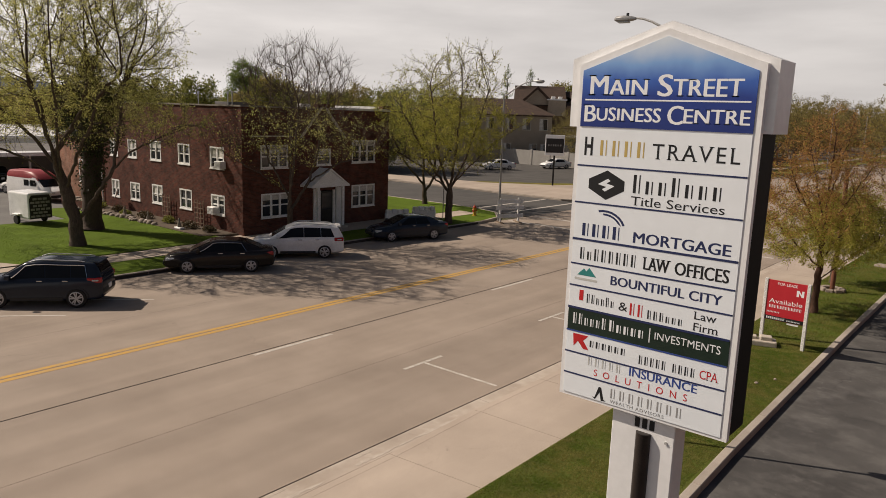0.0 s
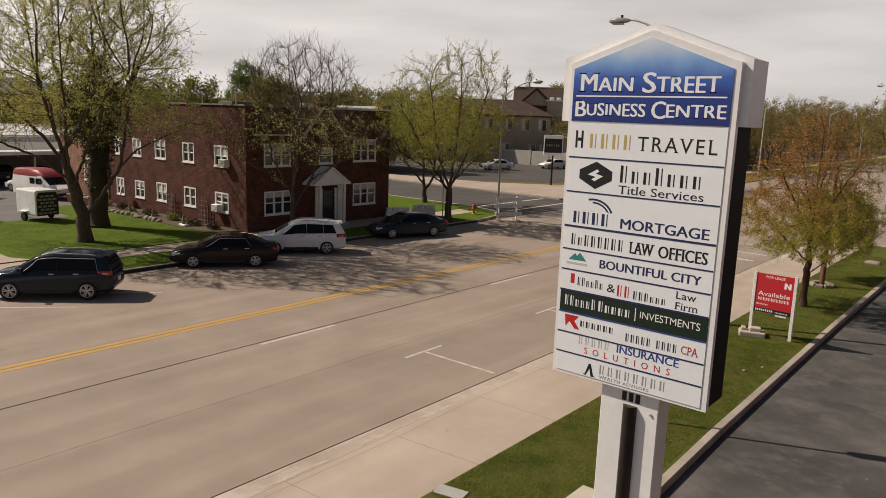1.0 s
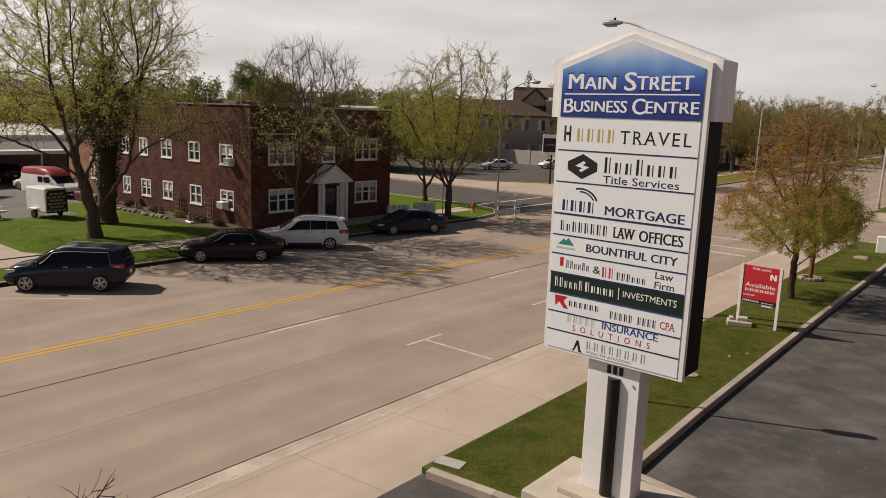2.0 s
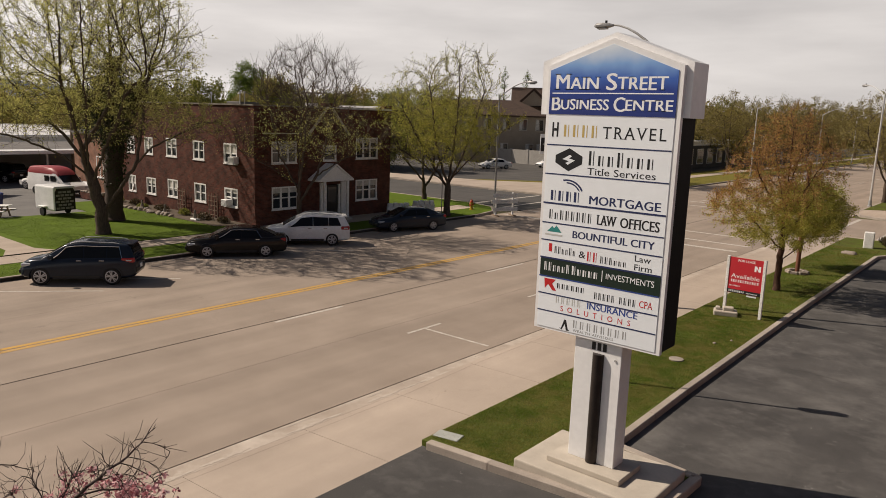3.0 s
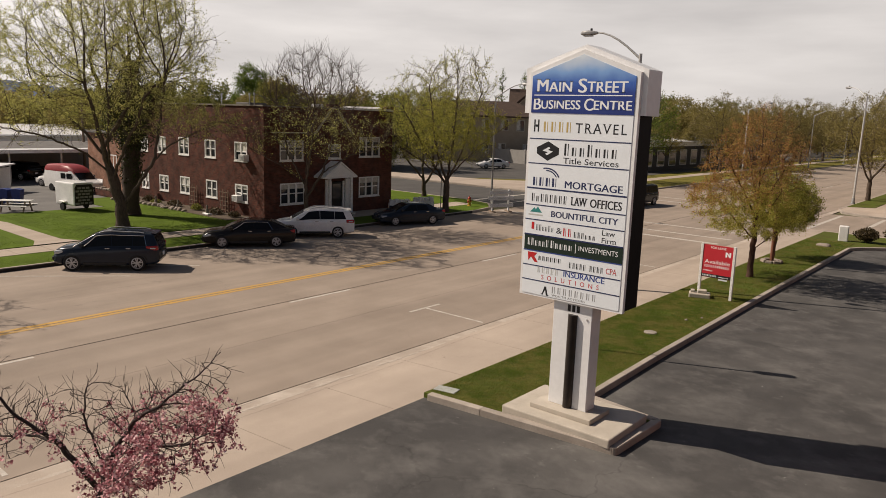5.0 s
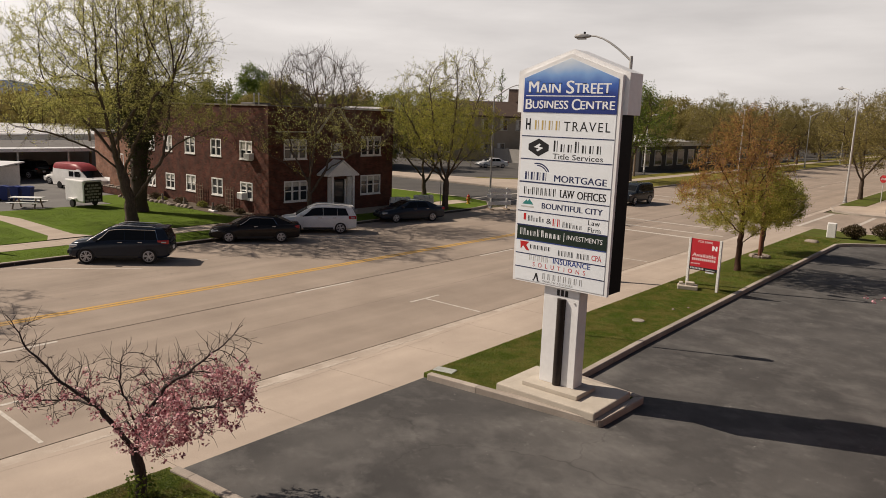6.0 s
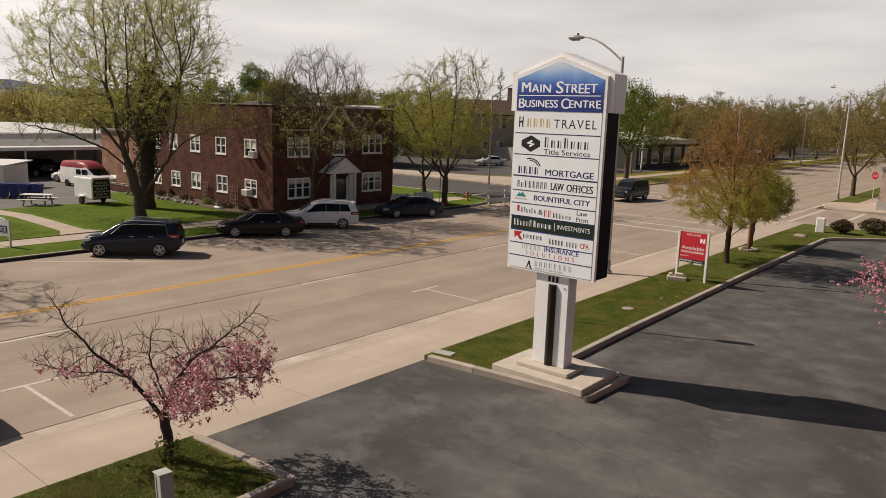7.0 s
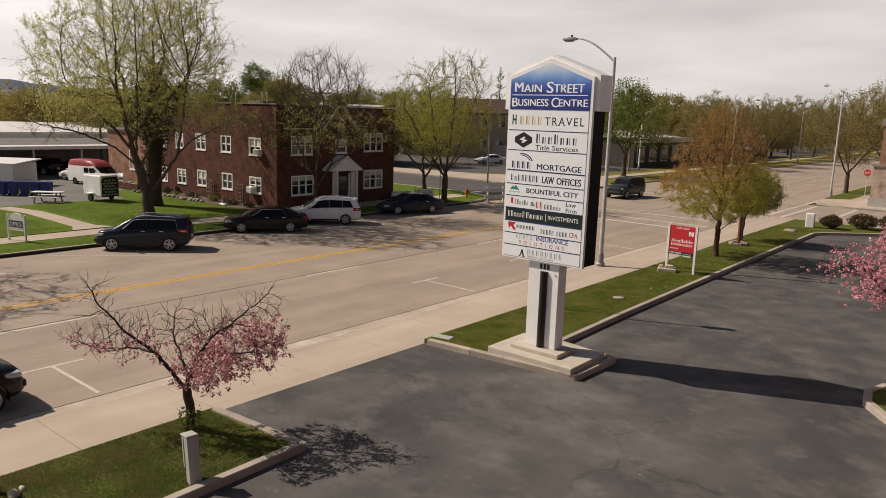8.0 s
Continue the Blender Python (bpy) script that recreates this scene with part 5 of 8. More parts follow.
def tree(name, m, label, skeleton, bark, leaves, per_tip, size, seed, jitter=0.1, keep=None, group="", second=None, aspect=0.6, clump=1, twigs=True, slim=0.0, droop=0.0, bare=0.0):
    """A tree of trunk with limbs, and crown of single leaves. keep: chance of a leaf at a place; second: (material, chance) of another leaf kind."""
    lines, tips = skeleton
    t = thing(name, m, label, "tree", group)
    last = {id(p) for p in tips}
    part("trunk", tubes_mesh("trunk", [n for n in lines if (twigs or id(n[0]) not in last) and n[1][0] > slim], lambda r: 8 if r > 0.1 else 5 if r > 0.03 else 3), M[bark], t)
    rng = np.random.default_rng(seed)
    places, other = [], []
    for pts in tips:
        if bare and rng.random() < bare:
            continue
        for _ in range(per_tip):
            f = rng.random() * (len(pts) - 1.001)
            i = int(f)
            p = pts[i].lerp(pts[i + 1], f - i)
            p = Vector((p.x + rng.normal() * jitter, p.y + rng.normal() * jitter, p.z + rng.normal() * jitter - droop * rng.random()))
            if keep and rng.random() > keep(p):
                continue
            into = other if second and rng.random() < second[1](p) else places
            for _ in range(clump):
                into.append((p.x, p.y, p.z) if clump == 1 else tuple(np.array(p) + rng.normal(size=3) * size * 0.62))
    part("crown", leaves_mesh("crown", places, size, rng, aspect), M[leaves], t)
    if other:
        part("crown", leaves_mesh("crown", other, size, rng, aspect), M[second[0]], t)
    return t


TURN = 39.6       # trees are drawn along this bearing: x along the street front, y away from the car park

# far-side trees in front of the house
sk = colonise(11, [[(0, 0, 0), (-0.05, 0, 1.15), (-0.35, 0, 2.5), (-0.8, 0.1, 4.0), (-1.3, 0.2, 5.4), (-1.5, 0.2, 6.9), (-2.1, 0.1, 8.6)],
                   [(-0.05, 0, 1.15), (0.8, 0.1, 2.3), (1.9, 0.1, 3.9), (2.8, 0.2, 4.9), (4.1, 0.1, 5.5), (5.6, 0.0, 6.3)],
                   [(-0.8, 0.1, 4.0), (-1.8, 0.2, 5.2), (-3.6, 0.3, 6.8), (-5.0, 0.4, 8.4)],
                   [(-0.6, 0, 3.2), (-1.6, -0.8, 4.3), (-3.4, -1.4, 5.2), (-5.6, -1.6, 5.6)],
                   [(-0.6, 0, 3.4), (-0.5, -1.2, 5.4), (-0.7, -2.4, 8.4)],
                   [(1.9, 0.1, 3.9), (2.1, 0.6, 6.0), (2.4, 0.9, 8.6)],
                   [(-0.45, 0, 2.9), (0.7, -0.9, 4.8), (1.7, -1.4, 6.2), (2.3, -1.8, 7.6)],
                   [(-0.6, 0, 3.4), (0.1, -1.6, 5.6), (0.5, -2.2, 6.9), (0.9, -3.2, 8.2)],
                   [(2.3, -1.8, 7.6), (3.5, -2.0, 8.6)],
                   [(-0.9, 0.1, 4.6), (-0.2, 1.4, 6.6), (0.4, 2.2, 9.6)]],
              [((-1.0, 0, 9.3), (6.0, 5.4, 4.7), 1.0), ((4.2, -0.2, 6.2), (2.9, 2.2, 1.3), 0.13), ((-5.2, -0.4, 6.0), (2.6, 2.4, 1.5), 0.13), ((1.6, 0.3, 10.6), (3.8, 3.6, 3.6), 0.3), ((0.9, -1.0, 13.4), (3.9, 3.6, 2.9), 0.3)],
              4600, 0.34, step=0.32, kill=0.44, tip_r=0.0084, twigs=1, twig=(0.6, 1.3), wild=0.26, spring=0.15)


def big_leaves(p):
    return (0.3 + 0.95 * patchy(p, 0.33, 1, 0.34, 0.6)) * min(1.0, max(0.16, (p.z - 4.8) / 2.4))


tree("tree", pose(-34.6, 6.3, 0.15, 0, 0, TURN), "tall spreading street tree with thin olive spring leaves", sk, "bark", "leaf_fresh", 42, 0.078, 1, jitter=0.07, bare=0.35, keep=big_leaves)
sk = colonise(12, [[(0, 0, 0), (0.1, 0, 2.5), (0.25, 0, 5.5), (0.4, 0, 9.4)],
                   [(0.2, 0, 4.6), (1.7, -0.4, 7.0), (3.2, -0.8, 9.6)],
                   [(0.2, 0, 5.0), (-1.3, -0.3, 7.4), (-2.0, -0.4, 9.8)],
                   [(0.25, 0, 5.6), (0.9, -1.4, 8.0), (1.3, -2.4, 10.4)]],
              [((1.2, -0.3, 9.8), (4.6, 4.2, 4.0), 1.0)], 1000, 0.52, step=0.38, kill=0.6, tip_r=0.008, twigs=1, twig=(0.6, 1.3), wild=0.3)
ivy = tree("tree", pose(-38.9, 9.0, 0.15, 0, 0, TURN), "thick old tree with a dark ivy-grown trunk beside the house", sk, "bark_dark", "leaf_fresh", 30, 0.078, 2, jitter=0.08, bare=0.3,
           keep=lambda p: (0.18 + 0.95 * patchy(p, 0.36, 5, 0.38, 0.6)) * min(1.0, max(0.05, (p.z - 6.0) / 2.5)))
rng = np.random.default_rng(5)
pts = []
for cx, cy, cz, cr in ((0.1, 0, 2.9, 0.75), (0.2, 0, 4.1, 0.8), (0.0, 0.1, 5.2, 0.9), (0.75, -0.3, 6.0, 1.05), (-0.6, 0.2, 6.3, 1.0), (0.2, -0.4, 7.0, 0.95), (1.0, 0, 7.4, 0.7), (-0.3, 0.1, 8.0, 0.8), (0.5, -0.2, 8.6, 0.6), (0.3, 0, 9.4, 0.4)):
    cr *= 1.25 if cz > 5.5 else 1.0
    n = int(2100 * cr ** 2)
    v = rng.normal(size=(n, 3))
    v /= np.linalg.norm(v, axis=1)[:, None]
    v *= rng.uniform(0.45, 1.15, (n, 1)) * np.array((cr, cr, cr * 1.2))
    pts += [tuple(p) for p in v + np.array((cx, cy, cz)) if noise.noise(Vector(p) * 1.6 + Vector((cx, cy, cz))) > -0.28]
part("ivy", leaves_mesh("ivy", pts, 0.12, rng, 0.8), M["leaf_dark"], ivy, "dark ivy round the upper trunk")

sk = colonise(23, [[(0, 0, 0), (0, 0, 2.2), (0.05, 0, 4.5), (0.2, 0, 7.4)],
                   [(0, 0, 1.5), (1.0, 0.2, 3.3), (1.5, 0.3, 5.0), (2.0, 0.2, 7.6)],
                   [(0, 0, 2.4), (-1.0, -0.3, 4.4), (-1.7, 0, 7.0)],
                   [(0, 0, 2.8), (0.5, -0.9, 5.0), (0.8, -1.3, 7.6)],
                   [(1.0, 0.2, 3.3), (2.6, 0.0, 4.4), (4.6, -0.2, 5.0)],
                   [(0, 0, 2.6), (-1.8, -0.4, 3.9), (-3.4, -0.6, 4.8)]],
              [((1.0, 0, 5.7), (5.2, 4.0, 1.6), 0.3), ((0.5, 0, 8.3), (3.4, 2.8, 2.7), 0.95)], 2200, 0.15, step=0.27, kill=0.36, tip_r=0.0082, twigs=2, twig=(0.4, 1.1), wild=0.26, spring=0.34)


def mid_leaves(p):
    """Leaves only in the middle tier; the fan of twigs above is bare."""
    return (1.0 if p.z < 6.3 else math.exp(-((p.z - 6.3) / 0.9) ** 2)) * (0.25 + 0.9 * patchy(p, 0.6, 2, 0.36, 0.58)) + 0.012


tree("tree", pose(-29.4, 15.7, 0.1, 0, 0, TURN), "slender tree, leafy half-way up, its pale top bare", sk, "bark", "leaf_fresh", 14, 0.078, 3, keep=mid_leaves, jitter=0.07, bare=0.68)
sk = colonise(31, [[(0, 0, 0), (0, 0, 2.2), (0.3, 0, 4.5), (0.6, 0, 8.6)],
                   [(0, 0, 2.0), (-1.6, 0, 4.5), (-3.4, 0, 7.6)],
                   [(0, 0, 2.4), (1.5, -0.1, 4.2), (3.4, -0.2, 6.0), (4.9, -0.2, 6.9)],
                   [(0, 0, 2.2), (1.2, -0.5, 5), (2.3, -0.5, 8.8)],
                   [(0, 0, 2.1), (-0.9, -0.9, 5), (-1.4, -1.0, 9.0)],
                   [(0, 0, 2.3), (-1.8, -0.8, 3.8), (-3.8, -1.0, 5.0)]],
              [((-0.7, 0, 7.0), (4.4, 3.8, 4.0), 1.0), ((0.7, 0, 9.9), (2.9, 2.6, 1.9), 0.3), ((-0.9, 0, 4.5), (4.2, 3.4, 1.4), 0.3)], 2300, 0.24, step=0.33, kill=0.45, tip_r=0.011, twigs=1, twig=(0.55, 1.2), wild=0.28, spring=0.2)
tree("tree", pose(-27.9, 27.9, 0.1, 0, 0, TURN), "round street tree with olive spring leaves and twiggy top", sk, "bark", "leaf_mixed", 46, 0.085, 4, jitter=0.08, bare=0.12,
     keep=lambda p: (0.3 + 0.85 * patchy(p, 0.45, 4, 0.36, 0.6)) * min(1.0, max(0.28, (10.0 - p.z) / 3.2)) * min(1.0, max(0.08, (p.z - 3.3) / 2.0)))
sk = colonise(37, [[(0, 0, 0), (-0.1, 0, 1.6), (-0.3, 0, 5.6)], [(-0.05, 0, 1.0), (1.2, 0, 3.0), (2.2, 0, 5.4)], [(-0.1, 0, 1.4), (-1.6, 0, 3.2), (-2.8, 0, 5.4)]],
              [((0, 0, 7.0), (4.4, 4.2, 2.5), 1.0)], 1000, 0.2, step=0.35, kill=0.55, tip_r=0.01, twigs=2)
tree("tree", pose(-36.0, 34.6, 0.15, 0, 0, TURN), "leafy lime-green tree at the street corner", sk, "bark", "leaf_lime", 26, 0.095, 5, jitter=0.12, keep=lambda p: 0.35 + 0.7 * patchy(p, 0.5, 7, 0.36, 0.6))

# the next tree along, out of sight to the south, throws its shade on the street
sk = colonise(67, [[(0, 0, 0), (0, 0, 2.4), (0.2, 0.1, 7.0)], [(0, 0, 2.2), (2.4, 0, 5.2), (4.2, 0.3, 8.0)], [(0, 0, 2.4), (-2.2, 0.5, 5.0), (-4.0, 0.6, 7.6)], [(0, 0, 2.6), (0.3, 2.2, 5.4), (0.5, 4.0, 8.0)]],
              [((0, 0, 8.2), (5.8, 5.8, 4.4), 1.0)], 900, 0.25, step=0.45, kill=0.75, tip_r=0.012, twigs=2)
tree("tree", (-30.0, -13.6, 0.1), "spreading street tree with thin olive leaves further along", sk, "bark", "leaf_olive", 5, 0.11, 41)

# verge tree: rust-coloured buds above, green leaves below, and a greener one behind
sk = colonise(43, [[(0, 0, 0), (0.02, 0, 1.9), (0, 0, 4.4), (0.05, 0, 6.7)]] +
              [[(0.01, 0, 1.35 + 0.36 * k), (math.cos(2.4 * k) * (1.2 - 0.08 * k), math.sin(2.4 * k) * (1.2 - 0.08 * k), 2.3 + 0.48 * k), (math.cos(2.4 * k) * (2.3 - 0.18 * k), math.sin(2.4 * k) * (2.3 - 0.18 * k), 3.1 + 0.54 * k)] for k in range(9)],
              [((-0.3, 0, 3.45), (2.95, 2.9, 1.6), 1.0), ((-0.15, 0, 5.2), (2.4, 2.3, 1.9), 0.9), ((-0.1, 0, 6.7), (1.4, 1.3, 1.1), 0.3)], 3000, 0.13, step=0.2, kill=0.3, tip_r=0.0055, twig=(0.25, 0.55), twigs=1, wild=0.4, spring=0.2)
tree("tree", pose(-3.35, 20.4, 0.3, 0, 0, TURN), "round verge tree, rust buds above and green leaves below", sk, "bark_red", "leaf_mixed", 62, 0.056, 6, jitter=0.06, droop=0.06,
     keep=lambda p: (1.0 if p.z < 3.4 else max(0.4, 1 - (p.z - 3.4) * 0.32)) * (0.4 + 0.75 * patchy(p, 0.9, 9, 0.36, 0.6)) * min(1.0, max(0.0, (p.z - 1.45 - 0.26 * math.hypot(p.x, p.y)) / 0.4)), second=("leaf_rust", lambda p: min(0.9, max(0.03, (p.z - 3.2 - 0.4 * p.x) / 2.2))), bare=0.12)
sk = colonise(47, [[(0, 0, 0), (0.1, 0, 1.6), (0.5, 0, 3.4)], [(0.1, 0, 1.5), (0.9, 0, 2.4), (1.5, 0, 3.0)], [(0.1, 0, 1.7), (0.7, -0.9, 2.8)]],
              [((0.35, 0, 2.9), (1.7, 1.6, 1.5), 1.0)], 900, 0.09, step=0.2, kill=0.3, tip_r=0.006, twig=(0.25, 0.5), twigs=2)
tree("tree", pose(-4.15, 26.9, 0.3, 0, 0, TURN), "small bushy green tree on the verge", sk, "bark", "leaf_verge", 34, 0.075, 7, jitter=0.09)

# blossom trees
sk = colonise(53, [[(0, 0, 0), (0.0, 0, 0.45), (-0.06, 0, 0.85)],
                   [(-0.06, 0, 0.85), (-0.34, 0, 1.25), (-0.68, -0.05, 1.72), (-1.3, -0.1, 2.2), (-1.8, -0.1, 2.75), (-2.06, -0.1, 3.3)],
                   [(-0.68, -0.05, 1.72), (-1.2, 0.1, 1.75), (-1.9, 0.2, 1.68), (-2.6, 0.2, 1.85)],
                   [(-0.06, 0, 0.85), (-0.1, 0.15, 1.3), (-0.38, 0.2, 1.95), (-0.33, 0.25, 2.5)],
                   [(-0.05, 0, 0.8), (0.12, 0, 1.5), (0.45, 0.1, 2.05), (0.9, 0.1, 2.35), (1.55, 0.15, 2.9), (1.78, 0.2, 3.15)],
                   [(0.12, 0, 1.5), (0.7, -0.2, 1.75), (1.4, -0.25, 1.85), (1.95, -0.3, 2.2)],
                   [(-0.05, 0, 0.8), (0.15, -0.4, 1.35), (0.4, -0.9, 1.6), (0.7, -1.4, 1.75)],
                   [(-0.06, 0, 0.85), (0.1, 0.6, 1.5), (0.3, 1.3, 2.1)]],
              [((0.75, 0, 1.9), (1.25, 1.1, 0.75), 1.0), ((0.3, -0.2, 1.25), (0.55, 0.6, 0.35), 0.18), ((-1.3, 0, 2.0), (1.2, 0.9, 0.5), 0.4), ((1.5, 0.1, 2.6), (0.5, 0.5, 0.5), 0.1), ((-1.8, 0, 2.8), (0.4, 0.4, 0.5), 0.08), ((-0.2, 0.1, 2.3), (0.6, 0.6, 0.4), 0.12)],
              1150, 0.1, step=0.12, kill=0.16, tip_r=0.0052, twig=(0.12, 0.36), twigs=1, thin=0.011, wild=0.5, spring=0.25, up=0.1)


def cherry_bloom(p):
    """Blossom sits low in the crown and towards the sunny side; the tops are bare."""
    top = 1.38 + 0.34 * max(0.0, p.x)
    return (1.1 * math.exp(-((p.z - top) / 0.42) ** 2) / (1 + math.exp(-3.5 * (p.x + 0.2))) + 0.22 * math.exp(-((p.z - 1.75) / 0.25) ** 2)) * (0.25 + 0.9 * patchy(p, 1.7, 3, 0.36, 0.56))


cherry = tree("cherry_tree", pose(-3.95, -9.25, 0.3, 0, 0, TURN), "low spreading cherry tree with pink blossom and bare upper twigs", sk, "bark_cherry", "petal", 3, 0.046, 8, jitter=0.035, aspect=0.9, keep=cherry_bloom, clump=11, droop=0.12)
rng = np.random.default_rng(15)
pts = [(0.17 * math.cos(a) * k, 0.17 * math.sin(a) * k, z) for a, k, z in zip(rng.uniform(0, 6.283, 260), rng.uniform(0.7, 1.5, 260), rng.uniform(0.02, 0.5, 260))]
shoots = part("suckers", leaves_mesh("suckers", pts, 0.07, rng), M["leaf_green"], cherry)
tagged(shoots, "green shoots round the foot", kind="stuff")
sk = colonise(59, [[(0, 0, 0), (0, 0, 1.7)]] + [[(0, 0, 1.5), (math.cos(k * 1.05) * 1.2, math.sin(k * 1.05) * 1.2, 2.3), (math.cos(k * 1.05) * 2.4, math.sin(k * 1.05) * 2.4, 3.0 + 0.3 * (k % 2))] for k in range(6)],
              [((0, 0, 3.3), (3.6, 3.6, 1.1), 1.0), ((0, 0, 4.3), (2.4, 2.4, 0.8), 0.3)], 1500, 0.13, step=0.2, kill=0.28, tip_r=0.0055, twig=(0.15, 0.45), twigs=1, spring=0.25)
tree("cherry_tree", pose(8.6, 3.4, 0.3, 0, 0, 20), "cherry tree full of rose-pink blossom on the car park island", sk, "bark_dark", "petal_red", 3, 0.044, 9, jitter=0.05, aspect=0.9, clump=11, droop=0.1, keep=lambda p: 0.15 + 0.8 * patchy(p, 0.9, 6, 0.3, 0.6))

# street trees past the junction
kinds = []
for i, (s, hh, rr, lv, per) in enumerate(((61, 9.5, 4.4, "leaf_hazy", 16), (62, 11.5, 5.0, "leaf_hazy", 16), (63, 8.5, 3.6, "leaf_green", 20), (64, 10.0, 5.0, "leaf_hazy", 15))):
    sk = colonise(s, [[(0, 0, 0), (0, 0, 2.0), (0.2, 0, hh * 0.66)]] + [[(0, 0, 1.8 + 0.15 * k), (math.cos(2.1 * k + s) * rr * 0.32, math.sin(2.1 * k + s) * rr * 0.32, hh * 0.42), (math.cos(2.1 * k + s) * rr * 0.6, math.sin(2.1 * k + s) * rr * 0.6, hh * 0.64)] for k in range(3)],
                  [((0, 0, hh * 0.62), (rr, rr, hh * 0.38), 1.0)], 700, 0.2, step=0.42, kill=0.7, tip_r=0.013, twigs=2, twig=(0.5, 1.0))
    kinds.append((sk, lv, per, s))
street = [
    (-32.6, 69.5, 2, 1.4), (-33.6, 103, 1, 1.05), (-33.2, 118, 0, 1.2), (-33.8, 134, 0, 1.3), (-33.4, 150, 1, 1.15), (-34, 172, 3, 1.3), (-33.5, 196, 0, 1.4),
    (-7.4, 71.8, 3, 1.08), (-6.4, 88, 0, 1.35), (-6.3, 102, 1, 1.2), (-6.5, 118, 0, 1.4), (-6.4, 136, 1, 1.25), (-6.4, 158, 3, 1.3), (-6.4, 185, 0, 1.4), (3, 96, 1, 1.2), (10, 104, 0, 1.4), (5, 122, 1, 1.3),
    (-46, 78, 3, 0.9), (-62, 66, 0, 0.9), (-40.5, 96, 0, 0.8)]
first = {}
sr = random.Random(3)
for x, y, k, s in street:
    m = pose(x, y, 0.1, 0, 0, sr.uniform(0, 360)) @ Matrix.Diagonal((s, s, s, 1))
    if k not in first:
        sk, lv, per, seed = kinds[k]
        first[k] = tree("tree", m, ("hazy olive street tree", "tall hazy olive street tree", "dense green street tree", "sparse olive street tree with bare lower limbs")[k], sk, "bark", lv, per, 0.13, seed, jitter=0.16, group="street trees past the junction")
        first[k].scale = (s, s, s)
    else:
        c = copy_thing(first[k], pose(x, y, 0.1, 0, 0, sr.uniform(0, 360)))
        c.scale = (s, s, s)

# the garden and park trees behind the houses: dense clumps of leaves on branching trunks
back = []
for i, (s, hh, rr, lv, per, sz) in enumerate(((71, 11, 4.8, "leaf_hazy", 24, 0.2), (72, 12, 5.2, "leaf_wood", 24, 0.2), (73, 9.8, 3.6, "leaf_green", 90, 0.15), (74, 10, 5.2, "leaf_brown", 20, 0.17), (75, 9.5, 4.8, "leaf_bronze", 38, 0.2), (76, 9.0, 4.8, "leaf_hazy", 40, 0.19), (77, 9.0, 4.6, "leaf_wood", 46, 0.19))):
    sk = colonise(s, [[(0, 0, 0), (0, 0, 1.6), (0.3, 0.1, hh * 0.6)]] + [[(0, 0, 1.5), (math.cos(2.1 * k + s) * rr * 0.5, math.sin(2.1 * k + s) * rr * 0.5, hh * 0.5)] for k in range(3)],
                  [((0, 0, hh * 0.5), (rr, rr, hh * 0.42), 1.0), ((0.9, -0.6, hh * 0.8), (rr * 0.55, rr * 0.55, hh * 0.2), 0.2)], 520, 0.24, step=0.55, kill=0.8, tip_r=0.015, twigs=2, twig=(0.5, 1.2), wild=0.7, thin=0.06)
    back.append(tree("tree", (0, 0, 0), ("olive garden tree behind the houses", "lime-green garden tree behind the houses", "tall dark green tree behind the houses", "brown twiggy tree behind the houses", "broad olive tree behind the houses", "hazy olive tree close behind the brick house", "dense lime-green tree behind the brick house")[i],
                     sk, "bark", lv, per, sz, s, jitter=0.2 if i == 2 else 0.26, twigs=i == 3, slim=0.02, group="trees behind the houses"))
spots = [(-113, 73, 2, 1.6), (-79.8, 53.2, 6, 1.28), (-67, 31.5, 6, 1.15), (-81.3, 54.9, 4, 1.27), (-72, 28, 6, 1.12), (-69.8, 56.6, 4, 1.14), (-72.0, 58.3, 6, 0.98), (-84, 26, 5, 0.95), (-90, 20, 4, 0.9), (-118.1, 53.2, 6, 0.83), (-96, 12, 6, 0.92), (-92, 2, 4, 0.82), (-100, -8, 5, 0.66), (-98, 24, 5, 0.7), (-110, 34, 6, 0.8), (-104, 38, 6, 0.7), (-84.4, 54.9, 5, 1.01), (-76, 30, 5, 0.85), (-62, 114, 5, 1.5), (-52, 118, 6, 1.4), (-44, 112, 5, 1.35), (-76, 122, 5, 1.6), (-57, 119, 6, 1.5), (-69, 119, 6, 1.55), (-63.5, 56.6, 6, 1.16), (-93.1, 58.3, 5, 1.09), (-69.4, 53.2, 6, 1.1), (-100.5, 54.9, 6, 0.98)]
for i in range(100):
    a = radians(sr.uniform(92, 166) if i % 3 else sr.uniform(88, 128))
    d = sr.uniform(88, 170)
    x, y = 9 + d * math.cos(a), -17 + d * math.sin(a)
    if -48 < x < 10 or (-84 < x < -45 and 52 < y < 108) or (-100 < x < -56 and -40 < y < 32):
        continue
    spots.append((x, y, sr.choice((0, 0, 1, 3, 4, 4, 1)) if d > 122 else sr.choice((5, 5, 6, 3)), sr.uniform(0.85, 1.2) * (0.78 if x < -78 else 1.0)))
for i in range(20):
    spots.append((-120 - sr.uniform(0, 60), -30 + i * 6 + sr.uniform(-3, 3), sr.choice((0, 3, 4, 1)), sr.uniform(0.7, 0.95)))
for i in range(24):
    spots.append((sr.uniform(-52, -40) if i % 2 else sr.uniform(2, 40), 118 + i * 7 + sr.uniform(-3, 3), sr.choice((0, 3, 4, 1)), sr.uniform(0.8, 1.15)))
